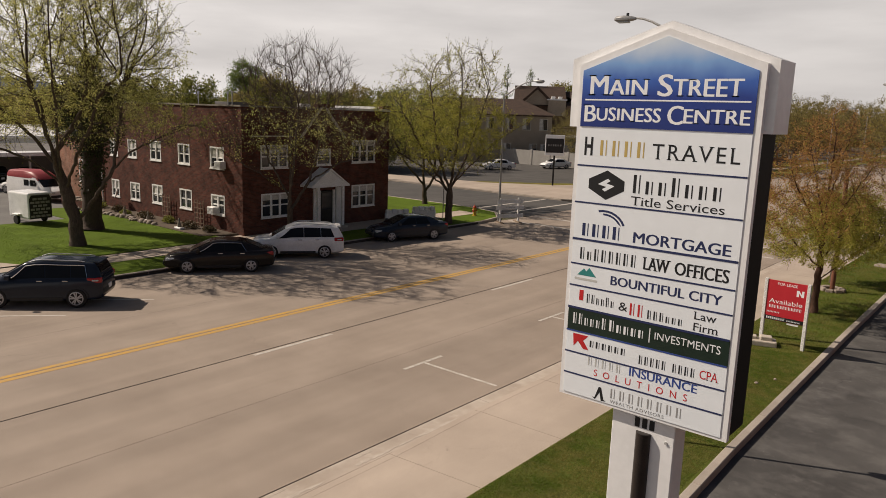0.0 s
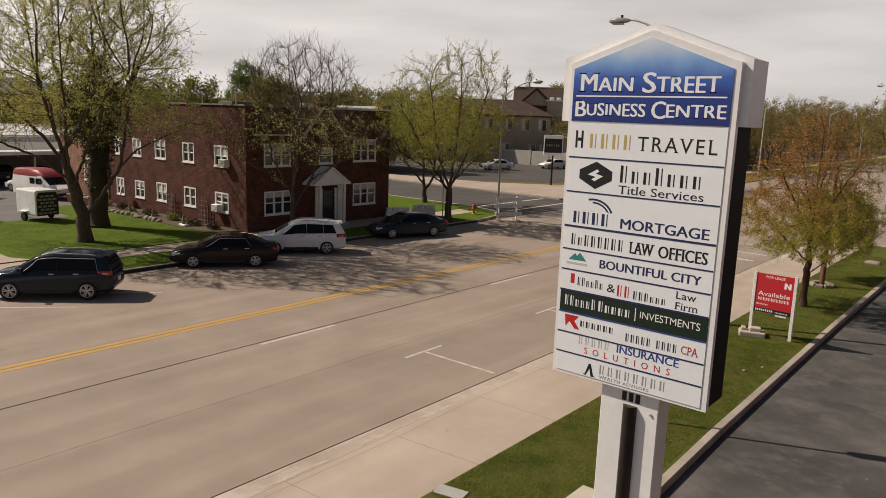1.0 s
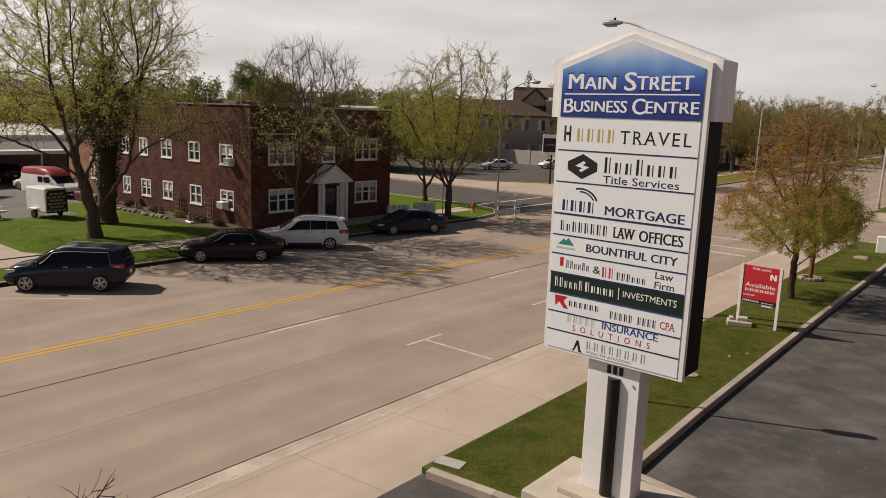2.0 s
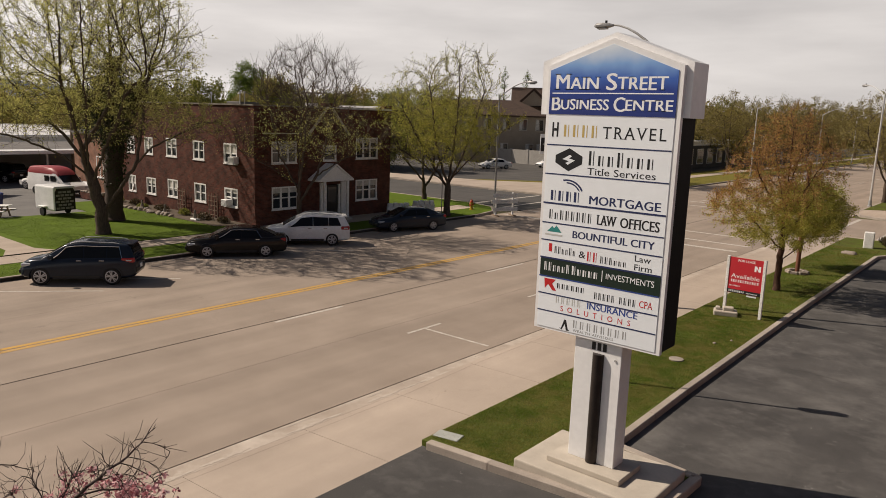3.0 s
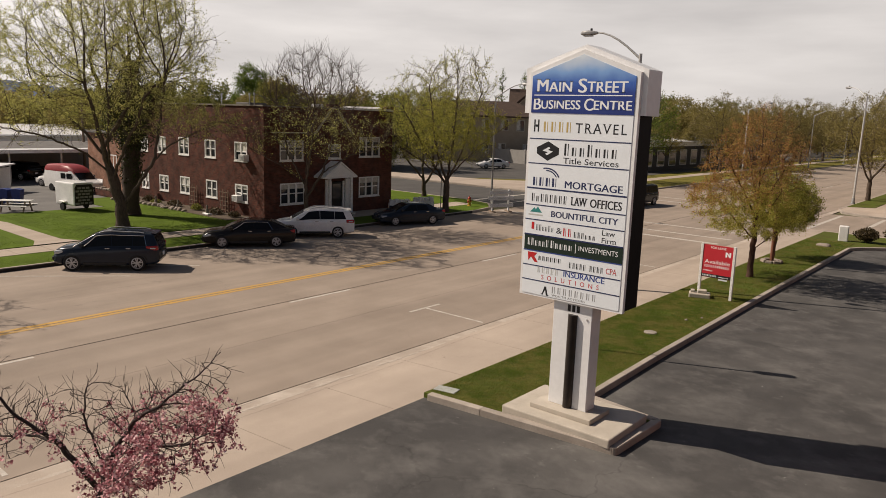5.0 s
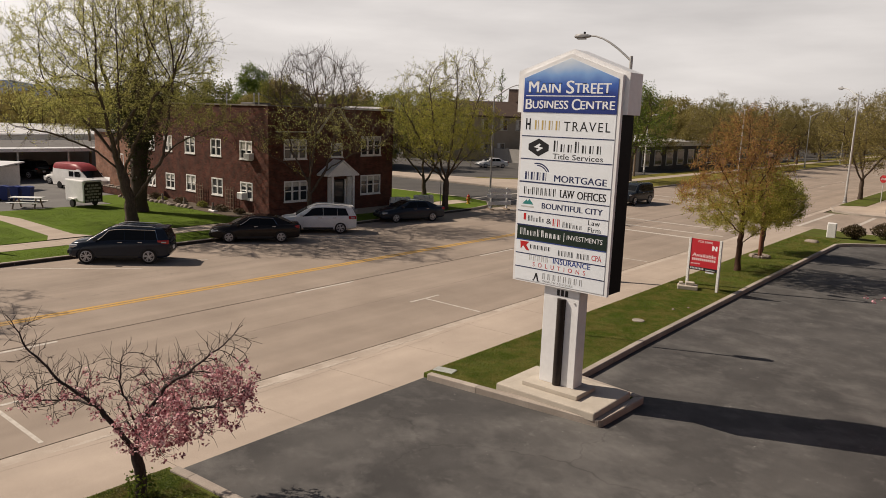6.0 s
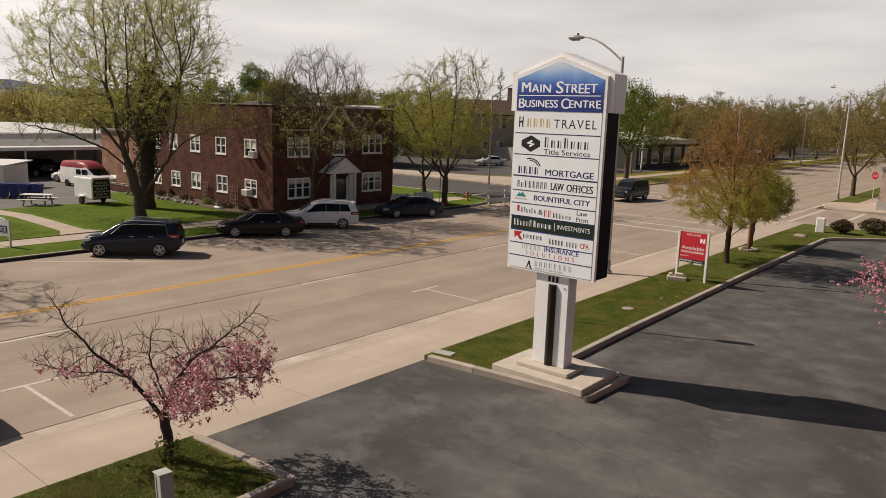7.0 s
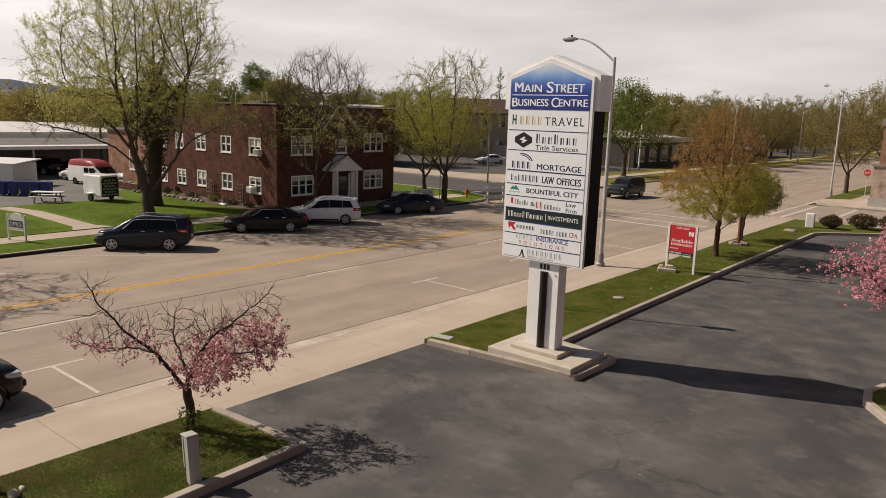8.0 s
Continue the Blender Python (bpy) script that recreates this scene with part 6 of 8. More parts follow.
for i, (x, y, k, s) in enumerate(spots):
    if back[k].location.length < 0.01:
        back[k].matrix_basis = pose(x, y, 0, 0, 0, sr.uniform(0, 360))
        back[k].scale = (s, s, s)
    else:
        c = copy_thing(back[k], pose(x, y, 0, 0, 0, sr.uniform(0, 360)))
        c.scale = (s, s, s)


# two narrow poplars behind the apartment block
for x, y, h in ((-75.2, 101.0, 16.8), (-72.0, 103.6, 16.4)):
    sk = colonise(81, [[(0, 0, 0), (0, 0, h * 0.5), (0, 0, h * 0.92)]], [((0, 0, h * 0.6), (0.95, 0.95, h * 0.4), 1.0)], 260, 0.2, step=0.4, kill=0.5, tip_r=0.012, up=0.8, spring=0.8, twigs=2)
    tree("poplar_tree", (x, y, 0), "tall narrow poplar with few leaves behind the apartments", sk, "bark", "leaf_green", 12, 0.15, 82, jitter=0.12, group="poplars", slim=0.009)


# far woods along the horizon, one ragged belt
def far_woods():
    rng = np.random.default_rng(99)
    pts = []
    for k in range(1300):
        # thick to the north and west, thin on the other sides
        a = rng.uniform(1.3, 3.3) if k < 1000 else rng.uniform(0, 2 * math.pi)
        d = rng.uniform(200, 400)
        x, y = d * math.cos(a), d * math.sin(a)
        if -34 < x < -6 and y > 0:
            continue
        h, r = rng.uniform(8.5, 14.5), rng.uniform(3.5, 7)
        n = 150
        v = rng.normal(size=(n, 3))
        v /= np.linalg.norm(v, axis=1)[:, None]
        v *= rng.uniform(0.55, 1.0, (n, 1))
        pts.append(np.stack([x + v[:, 0] * r, y + v[:, 1] * r, h * 0.56 + v[:, 2] * h * 0.46], 1))
    me = leaves_mesh("far_woods", np.concatenate(pts), 0.85, rng, 0.8)
    return tagged(part("far_woods", me, M["leaf_hazy"]), "belt of hazy spring woods on the horizon", "woods", "", "stuff")


far_woods()


# grass blades over the turf
def grass(name, areas, count, height, seed, label, blade="blade"):
    rng = np.random.default_rng(seed)
    total = sum((a[1] - a[0]) * (a[3] - a[2]) for a in areas)
    quads = []
    for x0, x1, y0, y1, z in areas:
        n = int(count * (x1 - x0) * (y1 - y0) / total)
        p = np.stack([rng.uniform(x0, x1, n), rng.uniform(y0, y1, n), np.full(n, z)], 1)
        thick = 0.5 + 0.5 * np.sin(p[:, 0] * 2.3 + np.sin(p[:, 1] * 1.7) * 1.4) * np.sin(p[:, 1] * 1.9 + np.cos(p[:, 0] * 1.3) * 1.8)
        p = p[rng.uniform(size=n) < 0.35 + 0.75 * thick]
        n = len(p)
        a = rng.uniform(0, 6.283, n)
        w = 0.007
        side = np.stack([np.cos(a) * w, np.sin(a) * w, np.zeros(n)], 1)
        h = height * rng.uniform(0.5, 1.3, n)
        tip = np.stack([rng.normal(size=n) * 0.025, rng.normal(size=n) * 0.025, h], 1)
        quads.append(np.stack([p - side, p + side, p + tip], 1).reshape(-1, 3))
    v = np.concatenate(quads)
    n = len(v) // 3
    me = bpy.data.meshes.new(name)
    me.vertices.add(3 * n)
    me.vertices.foreach_set("co", v.ravel())
    me.loops.add(3 * n)
    me.loops.foreach_set("vertex_index", np.arange(3 * n))
    me.polygons.add(n)
    me.polygons.foreach_set("loop_start", np.arange(0, 3 * n, 3))
    me.update(calc_edges=True)
    return tagged(part(name, me, M[blade]), label, "grass", "", "stuff")


grass("verge_grass", [(-4.58, -2.55, -0.75, 1.85, 0.33), (-2.55, -1.75, 1.3, 1.85, 0.33), (-4.58, -1.75, 1.85, 16, 0.33)], 190000, 0.028, 1, "short mown grass on the verge")
grass("verge_grass_far", [(-4.58, -1.9, 16, 36, 0.33)], 50000, 0.055, 2, "short mown grass further along the verge")
grass("planter_grass", [(-4.58, -1.82, -18, -8.42, 0.32)], 170000, 0.028, 3, "rough grass in the kerbed bed", "blade_dark")
grass("far_lawn_grass", [(-43.0, -31.6, -14, 0.1, 0.2), (-43.0, -31.6, 2.4, 12.4, 0.2), (-29.65, -27.2, -14, 30, 0.15)], 120000, 0.042, 4, "mown lawn grass across the street", "lawn_blade")


# ---- vehicles ----
def loft(rings, close_ends=True):
    bm = bmesh.new()
    vs = [[bm.verts.new(p) for p in r] for r in rings]
    for a, b in zip(vs, vs[1:]):
        for i in range(len(a) - 1):
            bm.faces.new((a[i], a[i + 1], b[i + 1], b[i]))
        bm.faces.new((a[-1], a[0], b[0], b[-1]))
    if close_ends:
        bm.faces.new(vs[0][::-1]), bm.faces.new(vs[-1])
    return bm


def lerp_list(rows, x):
    for a, b in zip(rows, rows[1:]):
        if a[0] <= x <= b[0]:
            f = (x - a[0]) / (b[0] - a[0])
            return [p + (q - p) * f for p, q in zip(a, b)]
    return list(rows[0] if x < rows[0][0] else rows[-1])


def spline(rows, n=4):
    """The same rows, with a smooth curve through them."""
    out = []
    for i in range(len(rows) - 1):
        p0, p1, p2, p3 = rows[max(i - 1, 0)], rows[i], rows[i + 1], rows[min(i + 2, len(rows) - 1)]
        for k in range(n):
            t = k / n
            out.append([0.5 * (2 * b + (c - a) * t + (2 * a - 5 * b + 4 * c - d) * t * t + (3 * b - a - 3 * c + d) * t ** 3) for a, b, c, d in zip(p0, p1, p2, p3)])
    out.append(list(rows[-1]))
    return out


def car(name, m, label, category, body, cabin, side_glass, wheels, wheel_r, color, rails=False, group="", sills="plastic_black", rim="alloy", spoiler=False, bright=False, lamp=0.0):
    """A car along x, nose at +x. body rows: x, bottom z, belt z, half width low, half width at belt, crown. cabin rows: x, foot z, roof z, half width at foot, half width at roof."""
    t = thing(name, m, label, category, group)
    flow, shell = spline(body), spline(cabin)

    def ring(r):
        x, zb, zt, wl, wt, cr = r
        zm = zb + (zt - zb) * 0.5
        half = [(wl * 0.9, zb), (wl * 0.985, zb + 0.05), (wl, zb + 0.12), (wl * 0.992, zm - 0.06), (wl * 1.008, zm + 0.08), (wt * 1.01, zt - 0.12), (wt * 0.985, zt - 0.04), (wt * 0.93, zt), (wt * 0.5, zt + cr * 0.8)]
        return [(x, -y, z) for y, z in half] + [(x, 0, zt + cr)] + [(x, y, z) for y, z in half[::-1]]
    b = part("body", loft([ring(r) for r in flow]), M[color], t, smooth=50)

    def cring(r):
        x, zf, zr, wf, wr = r
        half = [(wf, zf), (wf + (wr - wf) * 0.86, zf + (zr - zf) * 0.86), (wf + (wr - wf) * 0.985, zf + (zr - zf) * 0.94), (wr * 0.93, zr - 0.012), (wr * 0.8, zr), (wr * 0.45, zr + 0.008)]
        return [(x, -y, z) for y, z in half] + [(x, 0, zr + 0.008)] + [(x, y, z) for y, z in half[::-1]]
    c = part("cabin", loft([cring(r) for r in shell]), M[color], t, smooth=50)

    def side_pt(x, f, s, off=0.006):
        _, zf, zr, wf, wr = lerp_list(shell, x)
        return (x, s * (wf + (wr - wf) * f + off), zf + (zr - zf) * f)
    for s in (-1, 1):
        for x0, x1, x2, x3 in side_glass:       # foot from x0 to x1, head from x2 to x3
            bm = bmesh.new()
            # a pane that follows the curve of the cabin, a little proud of it
            grid = []
            for i in range(9):
                row = []
                for j in range(5):
                    xa, xb = x0 + (x1 - x0) * i / 8, x2 + (x3 - x2) * i / 8
                    row.append(bm.verts.new(side_pt(xa + (xb - xa) * j / 4, 0.1 + 0.7 * j / 4, s, 0.012)))
                grid.append(row)
            for i in range(8):
                for j in range(4):
                    bm.faces.new((grid[i][j], grid[i + 1][j], grid[i + 1][j + 1], grid[i][j + 1]))
            rim_edges = [e for e in bm.edges if e.is_boundary]
            out = bmesh.ops.extrude_edge_only(bm, edges=rim_edges)
            for v in out["geom"]:
                if isinstance(v, bmesh.types.BMVert):
                    v.co.y -= s * 0.03
            part("side_window", bm, M["car_glass"], c)
        if bright:
            bm = bmesh.new()
            a0, a1 = side_glass[0], side_glass[-1]
            line = [side_pt(a0[1] + (a0[3] - a0[1]) * k / 4, 0.08 + 0.74 * k / 4, s, 0.014) for k in range(5)] + [side_pt(a0[3] + (a1[2] - a0[3]) * k / 6, 0.82, s, 0.014) for k in range(1, 7)] + [side_pt(a1[2] + (a1[0] - a1[2]) * k / 3, 0.82 - 0.74 * k / 3, s, 0.014) for k in range(1, 4)]
            for p, q in zip(line, line[1:]):
                tube(bm, p, q, 0.013, n=5)
            part("window_trim", bm, M["chrome"], c)
    for name2, xa, xb, out in (("windscreen", cabin[-1][0] - 0.1, cabin[-2][0] + 0.04, 0.016), ("rear_window", cabin[0][0] + 0.07, cabin[1][0] - 0.02, -0.016)):
        bm = bmesh.new()
        grid = []
        for i in range(7):
            x = xa + (xb - xa) * i / 6
            _, zf, zr, wf, wr = lerp_list(shell, x)
            grid.append([bm.verts.new((x + out, wr * 0.84 * k / 3, zr + 0.018)) for k in range(-3, 4)])
        for i in range(6):
            for k in range(6):
                bm.faces.new((grid[i][k], grid[i + 1][k], grid[i + 1][k + 1], grid[i][k + 1]))
        edge = bmesh.ops.extrude_edge_only(bm, edges=[e for e in bm.edges if e.is_boundary])
        for v in edge["geom"]:
            if isinstance(v, bmesh.types.BMVert):
                v.co.z -= 0.03
                v.co.x -= out * 1.5
        part(name2, bm, M["car_glass"], c, smooth=60)
    # wheels in dark arches
    for x in wheels:
        _, zb, zt, wl, wt, cr = lerp_list(flow, x)
        for s in (-1, 1):
            bm = bmesh.new()
            tube(bm, (x, s * (wl - 0.25), wheel_r), (x, s * (wl + 0.008), wheel_r), wheel_r + 0.075, n=24)
            bmesh.ops.delete(bm, geom=[v for v in bm.verts if v.co.z < zb - 0.02], context="VERTS")
            part("arch", bm, M["plastic_black"], b)
            bm = bmesh.new()
            prof = [(wheel_r - 0.13, -0.1), (wheel_r - 0.02, -0.1), (wheel_r, -0.07), (wheel_r, 0.07), (wheel_r - 0.02, 0.1), (wheel_r - 0.13, 0.1)]
            w = part("wheel", lathe(prof, 24), M["rubber"], t, smooth=40, m=pose(x, s * (wl - 0.08), wheel_r, 90 * s, 0, 0))
            bm = bmesh.new()
            outer = wheel_r - 0.1
            ring_a = [bm.verts.new((outer * math.cos(2 * math.pi * k / 20), outer * math.sin(2 * math.pi * k / 20), -0.102)) for k in range(20)]
            ring_b = [bm.verts.new(((outer - 0.035) * math.cos(2 * math.pi * k / 20), (outer - 0.035) * math.sin(2 * math.pi * k / 20), -0.112)) for k in range(20)]
            for k in range(20):
                bm.faces.new((ring_a[k], ring_a[(k + 1) % 20], ring_b[(k + 1) % 20], ring_b[k]))
            tube(bm, (0, 0, -0.1), (0, 0, -0.118), 0.055, n=10)
            for k in range(10):
                a = 2 * math.pi * (k // 2 + (0.32 if k % 2 else 0.0)) / 5
                d = Vector((math.cos(a), math.sin(a), 0))
                n2 = Vector((-d.y, d.x, 0)) * 0.02
                vs = [bm.verts.new(d * 0.04 + n2 + Vector((0, 0, -0.105))), bm.verts.new(d * 0.04 - n2 + Vector((0, 0, -0.105))), bm.verts.new(d * (wheel_r - 0.11) - n2 * 1.3 + Vector((0, 0, -0.1))), bm.verts.new(d * (wheel_r - 0.11) + n2 * 1.3 + Vector((0, 0, -0.1)))]
                bm.faces.new(vs)
            part("rim", bm, M[rim], w)
    # lamps, bumpers, handles, mirrors
    xf, xr = body[-1][0], body[0][0]
    fz, rz = body[-1][2], body[0][2]
    f2, r2 = lerp_list(body, xf - 0.25), lerp_list(body, xr + 0.15)
    for s in (-1, 1):
        bm = bmesh.new()
        box(bm, xf - 0.5, xf - 0.1, s * (f2[3] - 0.17) - 0.17, s * (f2[3] - 0.17) + 0.17, f2[2] - 0.2, f2[2] - 0.05, 0.06, 2)
        part("headlight", bm, M["lens_clear"], b)
        bm = bmesh.new()
        box(bm, xr + 0.02, xr + 0.4 + lamp, s * r2[4] * 0.95 - 0.12, s * r2[4] * 0.95 + 0.068, r2[2] - 0.21 + lamp * 0.4, r2[2] - 0.03 + lamp * 0.6, 0.05, 2)
        if lamp:
            for v in bm.verts:
                if s * v.co.y > r2[4]:
                    v.co.y += s * 0.04 * min(1.0, max(0.0, (v.co.x - xr) / 0.4))
        lens = part("tail_light", bm, M["lens_red"], b)
        if lamp:
            part("clear_lens", boxed(xr + 0.12, xr + 0.34, s * (r2[4] * 0.95 + 0.09) - 0.035, s * (r2[4] * 0.95 + 0.09) + 0.035, r2[2] - 0.15 + lamp * 0.5, r2[2] - 0.1 + lamp * 0.5, 0.012), M["lens_clear"], lens, "pale reversing lamp")
        xm = cabin[-1][0] - 0.42
        bm = bmesh.new()
        w = lerp_list(cabin, xm)[3]
        box(bm, xm - 0.08, xm + 0.1, s * (w + 0.12) - 0.1, s * (w + 0.12) + 0.1, cabin[-2][1] + 0.04, cabin[-2][1] + 0.2, 0.04, 2)
        part("mirror", bm, M[color], c)
        for x0, x1, _, _ in side_glass[:2]:
            bm = bmesh.new()
            w = lerp_list(body, x0 + 0.1)[4]
            box(bm, x0 + 0.08, x0 + 0.28, s * w - 0.02, s * w + 0.03, body[2][2] - 0.12, body[2][2] - 0.085, 0.008)
            part("door_handle", bm, M["chrome"], b)
        bm = bmesh.new()
        wl = lerp_list(body, 0)[3]
        box(bm, wheels[0] + wheel_r + 0.1, wheels[1] - wheel_r - 0.1, s * wl - 0.04, s * wl + 0.012, body[2][1] + 0.0, body[2][1] + 0.12, 0.01)
        part("sill", bm, M[sills], b)
        if rails:
            bm = bmesh.new()
            wr = cabin[2][4]
            zr = cabin[2][2]
            xs = [cabin[2][0] + 0.15 + (cabin[-3][0] - cabin[2][0] - 0.1) * k / 8 for k in range(9)]
            line = [Vector((x, s * lerp_list(shell, x)[4] * 0.9, lerp_list(shell, x)[2] + (0.035 if 0 < k < 8 else 0.0))) for k, x in enumerate(xs)]
            bm.free()
            part("roof_rail", tubes_mesh("roof_rail", [(line, [0.018] * 9)], lambda r: 6), M["alloy"], c)
    part("front_bumper", boxed(xf - 0.2, xf + 0.03, -f2[3] * 0.82, f2[3] * 0.82, body[-1][1] + 0.03, body[-1][1] + 0.2, 0.04, 2), M["plastic_black"], b)
    part("rear_bumper", boxed(xr - 0.03, xr + 0.2, -r2[3] * 0.85, r2[3] * 0.85, body[0][1] + 0.03, body[0][1] + 0.24, 0.04, 2), M["plastic_black"], b)
    part("number_plate", boxed(xr - 0.04, xr - 0.01, -0.16, 0.16, rz - 0.36, rz - 0.2), M["ink_white"], b)
    part("grille", boxed(xf - 0.1, xf + 0.012, -0.42, 0.42, fz - 0.22, fz - 0.06, 0.02), M["plastic_black"], b)
    if spoiler:
        _, _, zs, _, ws = lerp_list(shell, cabin[1][0] + 0.12)
        part("spoiler", prismed([(cabin[1][0] + 0.14, zs + 0.0), (cabin[1][0] + 0.14, zs + 0.03), (cabin[1][0] - 0.07, zs + 0.005), (cabin[1][0] - 0.09, zs - 0.03)], -ws * 0.82, ws * 0.82, "y"), M[color], c)
    return t


SUV = dict(
    body=[(-2.22, 0.45, 0.95, 0.7, 0.66, 0.0), (-2.1, 0.32, 1.06, 0.82, 0.78, 0.01), (-1.5, 0.27, 1.1, 0.91, 0.87, 0.02), (0.2, 0.25, 1.05, 0.92, 0.88, 0.02), (1.0, 0.25, 1.04, 0.92, 0.86, 0.03), (1.55, 0.27, 1.0, 0.9, 0.82, 0.05), (1.98, 0.3, 0.93, 0.82, 0.7, 0.04), (2.18, 0.34, 0.82, 0.68, 0.54, 0.02), (2.24, 0.4, 0.66, 0.58, 0.44, 0.0)],
    cabin=[(-2.2, 1.0, 1.06, 0.78, 0.68), (-2.0, 1.05, 1.53, 0.83, 0.65), (-1.74, 1.06, 1.64, 0.84, 0.66), (-0.8, 1.05, 1.67, 0.86, 0.66), (-0.15, 1.04, 1.7, 0.86, 0.66), (0.25, 1.03, 1.65, 0.85, 0.64), (0.55, 1.02, 1.56, 0.85, 0.64), (1.35, 1.0, 1.06, 0.82, 0.72)],
    side_glass=[(-0.27, 1.0, -0.24, 0.42), (-1.14, -0.3, -1.12, -0.27), (-1.72, -1.17, -1.62, -1.15)], wheels=(-1.33, 1.375), wheel_r=0.355)
SEDAN = dict(
    body=[(-2.42, 0.42, 0.92, 0.7, 0.66, 0.0), (-2.3, 0.28, 0.98, 0.82, 0.78, 0.03), (-1.6, 0.24, 0.99, 0.9, 0.85, 0.04), (0.2, 0.22, 0.94, 0.91, 0.87, 0.02), (1.0, 0.22, 0.92, 0.91, 0.85, 0.04), (1.8, 0.24, 0.84, 0.88, 0.76, 0.05), (2.25, 0.28, 0.72, 0.78, 0.6, 0.03), (2.4, 0.34, 0.58, 0.62, 0.46, 0.0)],
    cabin=[(-1.95, 0.94, 1.0, 0.72, 0.66), (-1.15, 0.93, 1.36, 0.82, 0.6), (-0.6, 0.93, 1.43, 0.84, 0.62), (0.0, 0.92, 1.44, 0.85, 0.62), (0.35, 0.92, 1.38, 0.84, 0.6), (1.3, 0.9, 0.95, 0.8, 0.7)],
    side_glass=[(-0.24, 0.95, -0.22, 0.25), (-1.2, -0.27, -0.98, -0.25)], wheels=(-1.4, 1.376), wheel_r=0.325)
WAGON = dict(
    body=[(-2.28, 0.45, 0.97, 0.74, 0.7, 0.0), (-2.18, 0.32, 1.04, 0.84, 0.81, 0.01), (-1.5, 0.27, 1.06, 0.89, 0.87, 0.02), (0.2, 0.25, 1.02, 0.9, 0.88, 0.02), (1.0, 0.25, 1.01, 0.9, 0.86, 0.03), (1.55, 0.27, 0.98, 0.89, 0.81, 0.05), (2.05, 0.3, 0.92, 0.82, 0.7, 0.04), (2.25, 0.34, 0.8, 0.7, 0.56, 0.02), (2.32, 0.4, 0.66, 0.62, 0.48, 0.0)],
    cabin=[(-2.26, 1.0, 1.06, 0.78, 0.68), (-2.06, 1.03, 1.46, 0.82, 0.62), (-1.84, 1.04, 1.6, 0.83, 0.62), (-0.9, 1.03, 1.665, 0.85, 0.62), (-0.2, 1.02, 1.69, 0.86, 0.62), (0.25, 1.02, 1.63, 0.85, 0.61), (0.6, 1.0, 1.5, 0.85, 0.62), (1.42, 0.98, 1.02, 0.82, 0.72)],
    side_glass=[(-0.27, 1.02, -0.26, 0.38), (-1.12, -0.29, -1.1, -0.28), (-1.8, -1.14, -1.62, -1.12)], wheels=(-1.3, 1.34), wheel_r=0.345)


def parked(x_front, y_front, x_rear, y_rear, spec, z=0.0):
    """The pose of a car from the middle of its near wheels."""
    h = math.degrees(math.atan2(y_front - y_rear, x_front - x_rear))
    d = Vector((x_front - x_rear, y_front - y_rear)).normalized()
    n = Vector((d.y, -d.x))
    mid = Vector(((x_front + x_rear) / 2, (y_front + y_rear) / 2)) - d * (sum(spec["wheels"]) / 2)
    # the near wheels are those towards +x, -y of the car's line
    side = 1 if n.dot(Vector((0.77, -0.64))) > 0 else -1
    mid = mid - n * side * 0.82
    return pose(mid.x, mid.y, z, 0, 0, h)


car("suv", parked(-25.48, -0.5, -23.68, 1.52, SUV), "dark navy compact SUV with roof rails, parked nose to the kerb", "car", color="paint_navy", rails=True, bright=True, lamp=0.14, group="cars at the far kerb", spoiler=True, **SUV)
car("sedan", parked(-26.12, 7.39, -24.49, 9.64, SEDAN), "dark brown sedan parked nose to the kerb", "car", color="paint_dark", bright=True, group="cars at the far kerb", **SEDAN)
car("wagon", parked(-26.45, 12.1, -24.7, 14.3, WAGON), "white compact wagon parked nose to the kerb", "car", color="paint_white", rails=True, lamp=0.1, group="cars at the far kerb", spoiler=True, **WAGON)
car("sedan", parked(-25.9, 20.3, -24.9, 22.85, SEDAN), "slate blue sedan parked near the corner", "car", color="paint_blue", group="cars at the far kerb", **SEDAN)
car("suv", pose(-9.25, -13.0, 0, 0, 0, 90), "black SUV parked in the near stall", "car", color="paint_black", rails=True, **SUV)
car("sedan", pose(-56.4, 73.0, 0.06, 0, 0, 240), "white sedan in the car park past the junction", "car", color="paint_white", group="cars past the junction", **SEDAN)
car("sedan", pose(-53.5, 83.5, 0.06, 0, 0, 250), "white sedan beside the pale wall", "car", color="paint_white", group="cars past the junction", **SEDAN)
car("suv", pose(-67.0, 12.4, 0.17, 0, 0, 205), "black SUV in the shade of the carport", "car", color="paint_black", group="cars in the yard", **SUV)
car("sedan", pose(-66.8, 16.0, 0.17, 0, 0, 205), "dark sedan in the shade of the carport", "car", color="paint_dark", group="cars in the yard", **SEDAN)
car("sedan", pose(-58.6, 12.9, 0.17, 0, 0, 195), "white sedan behind the van", "car", color="paint_white", group="cars in the yard", **SEDAN)


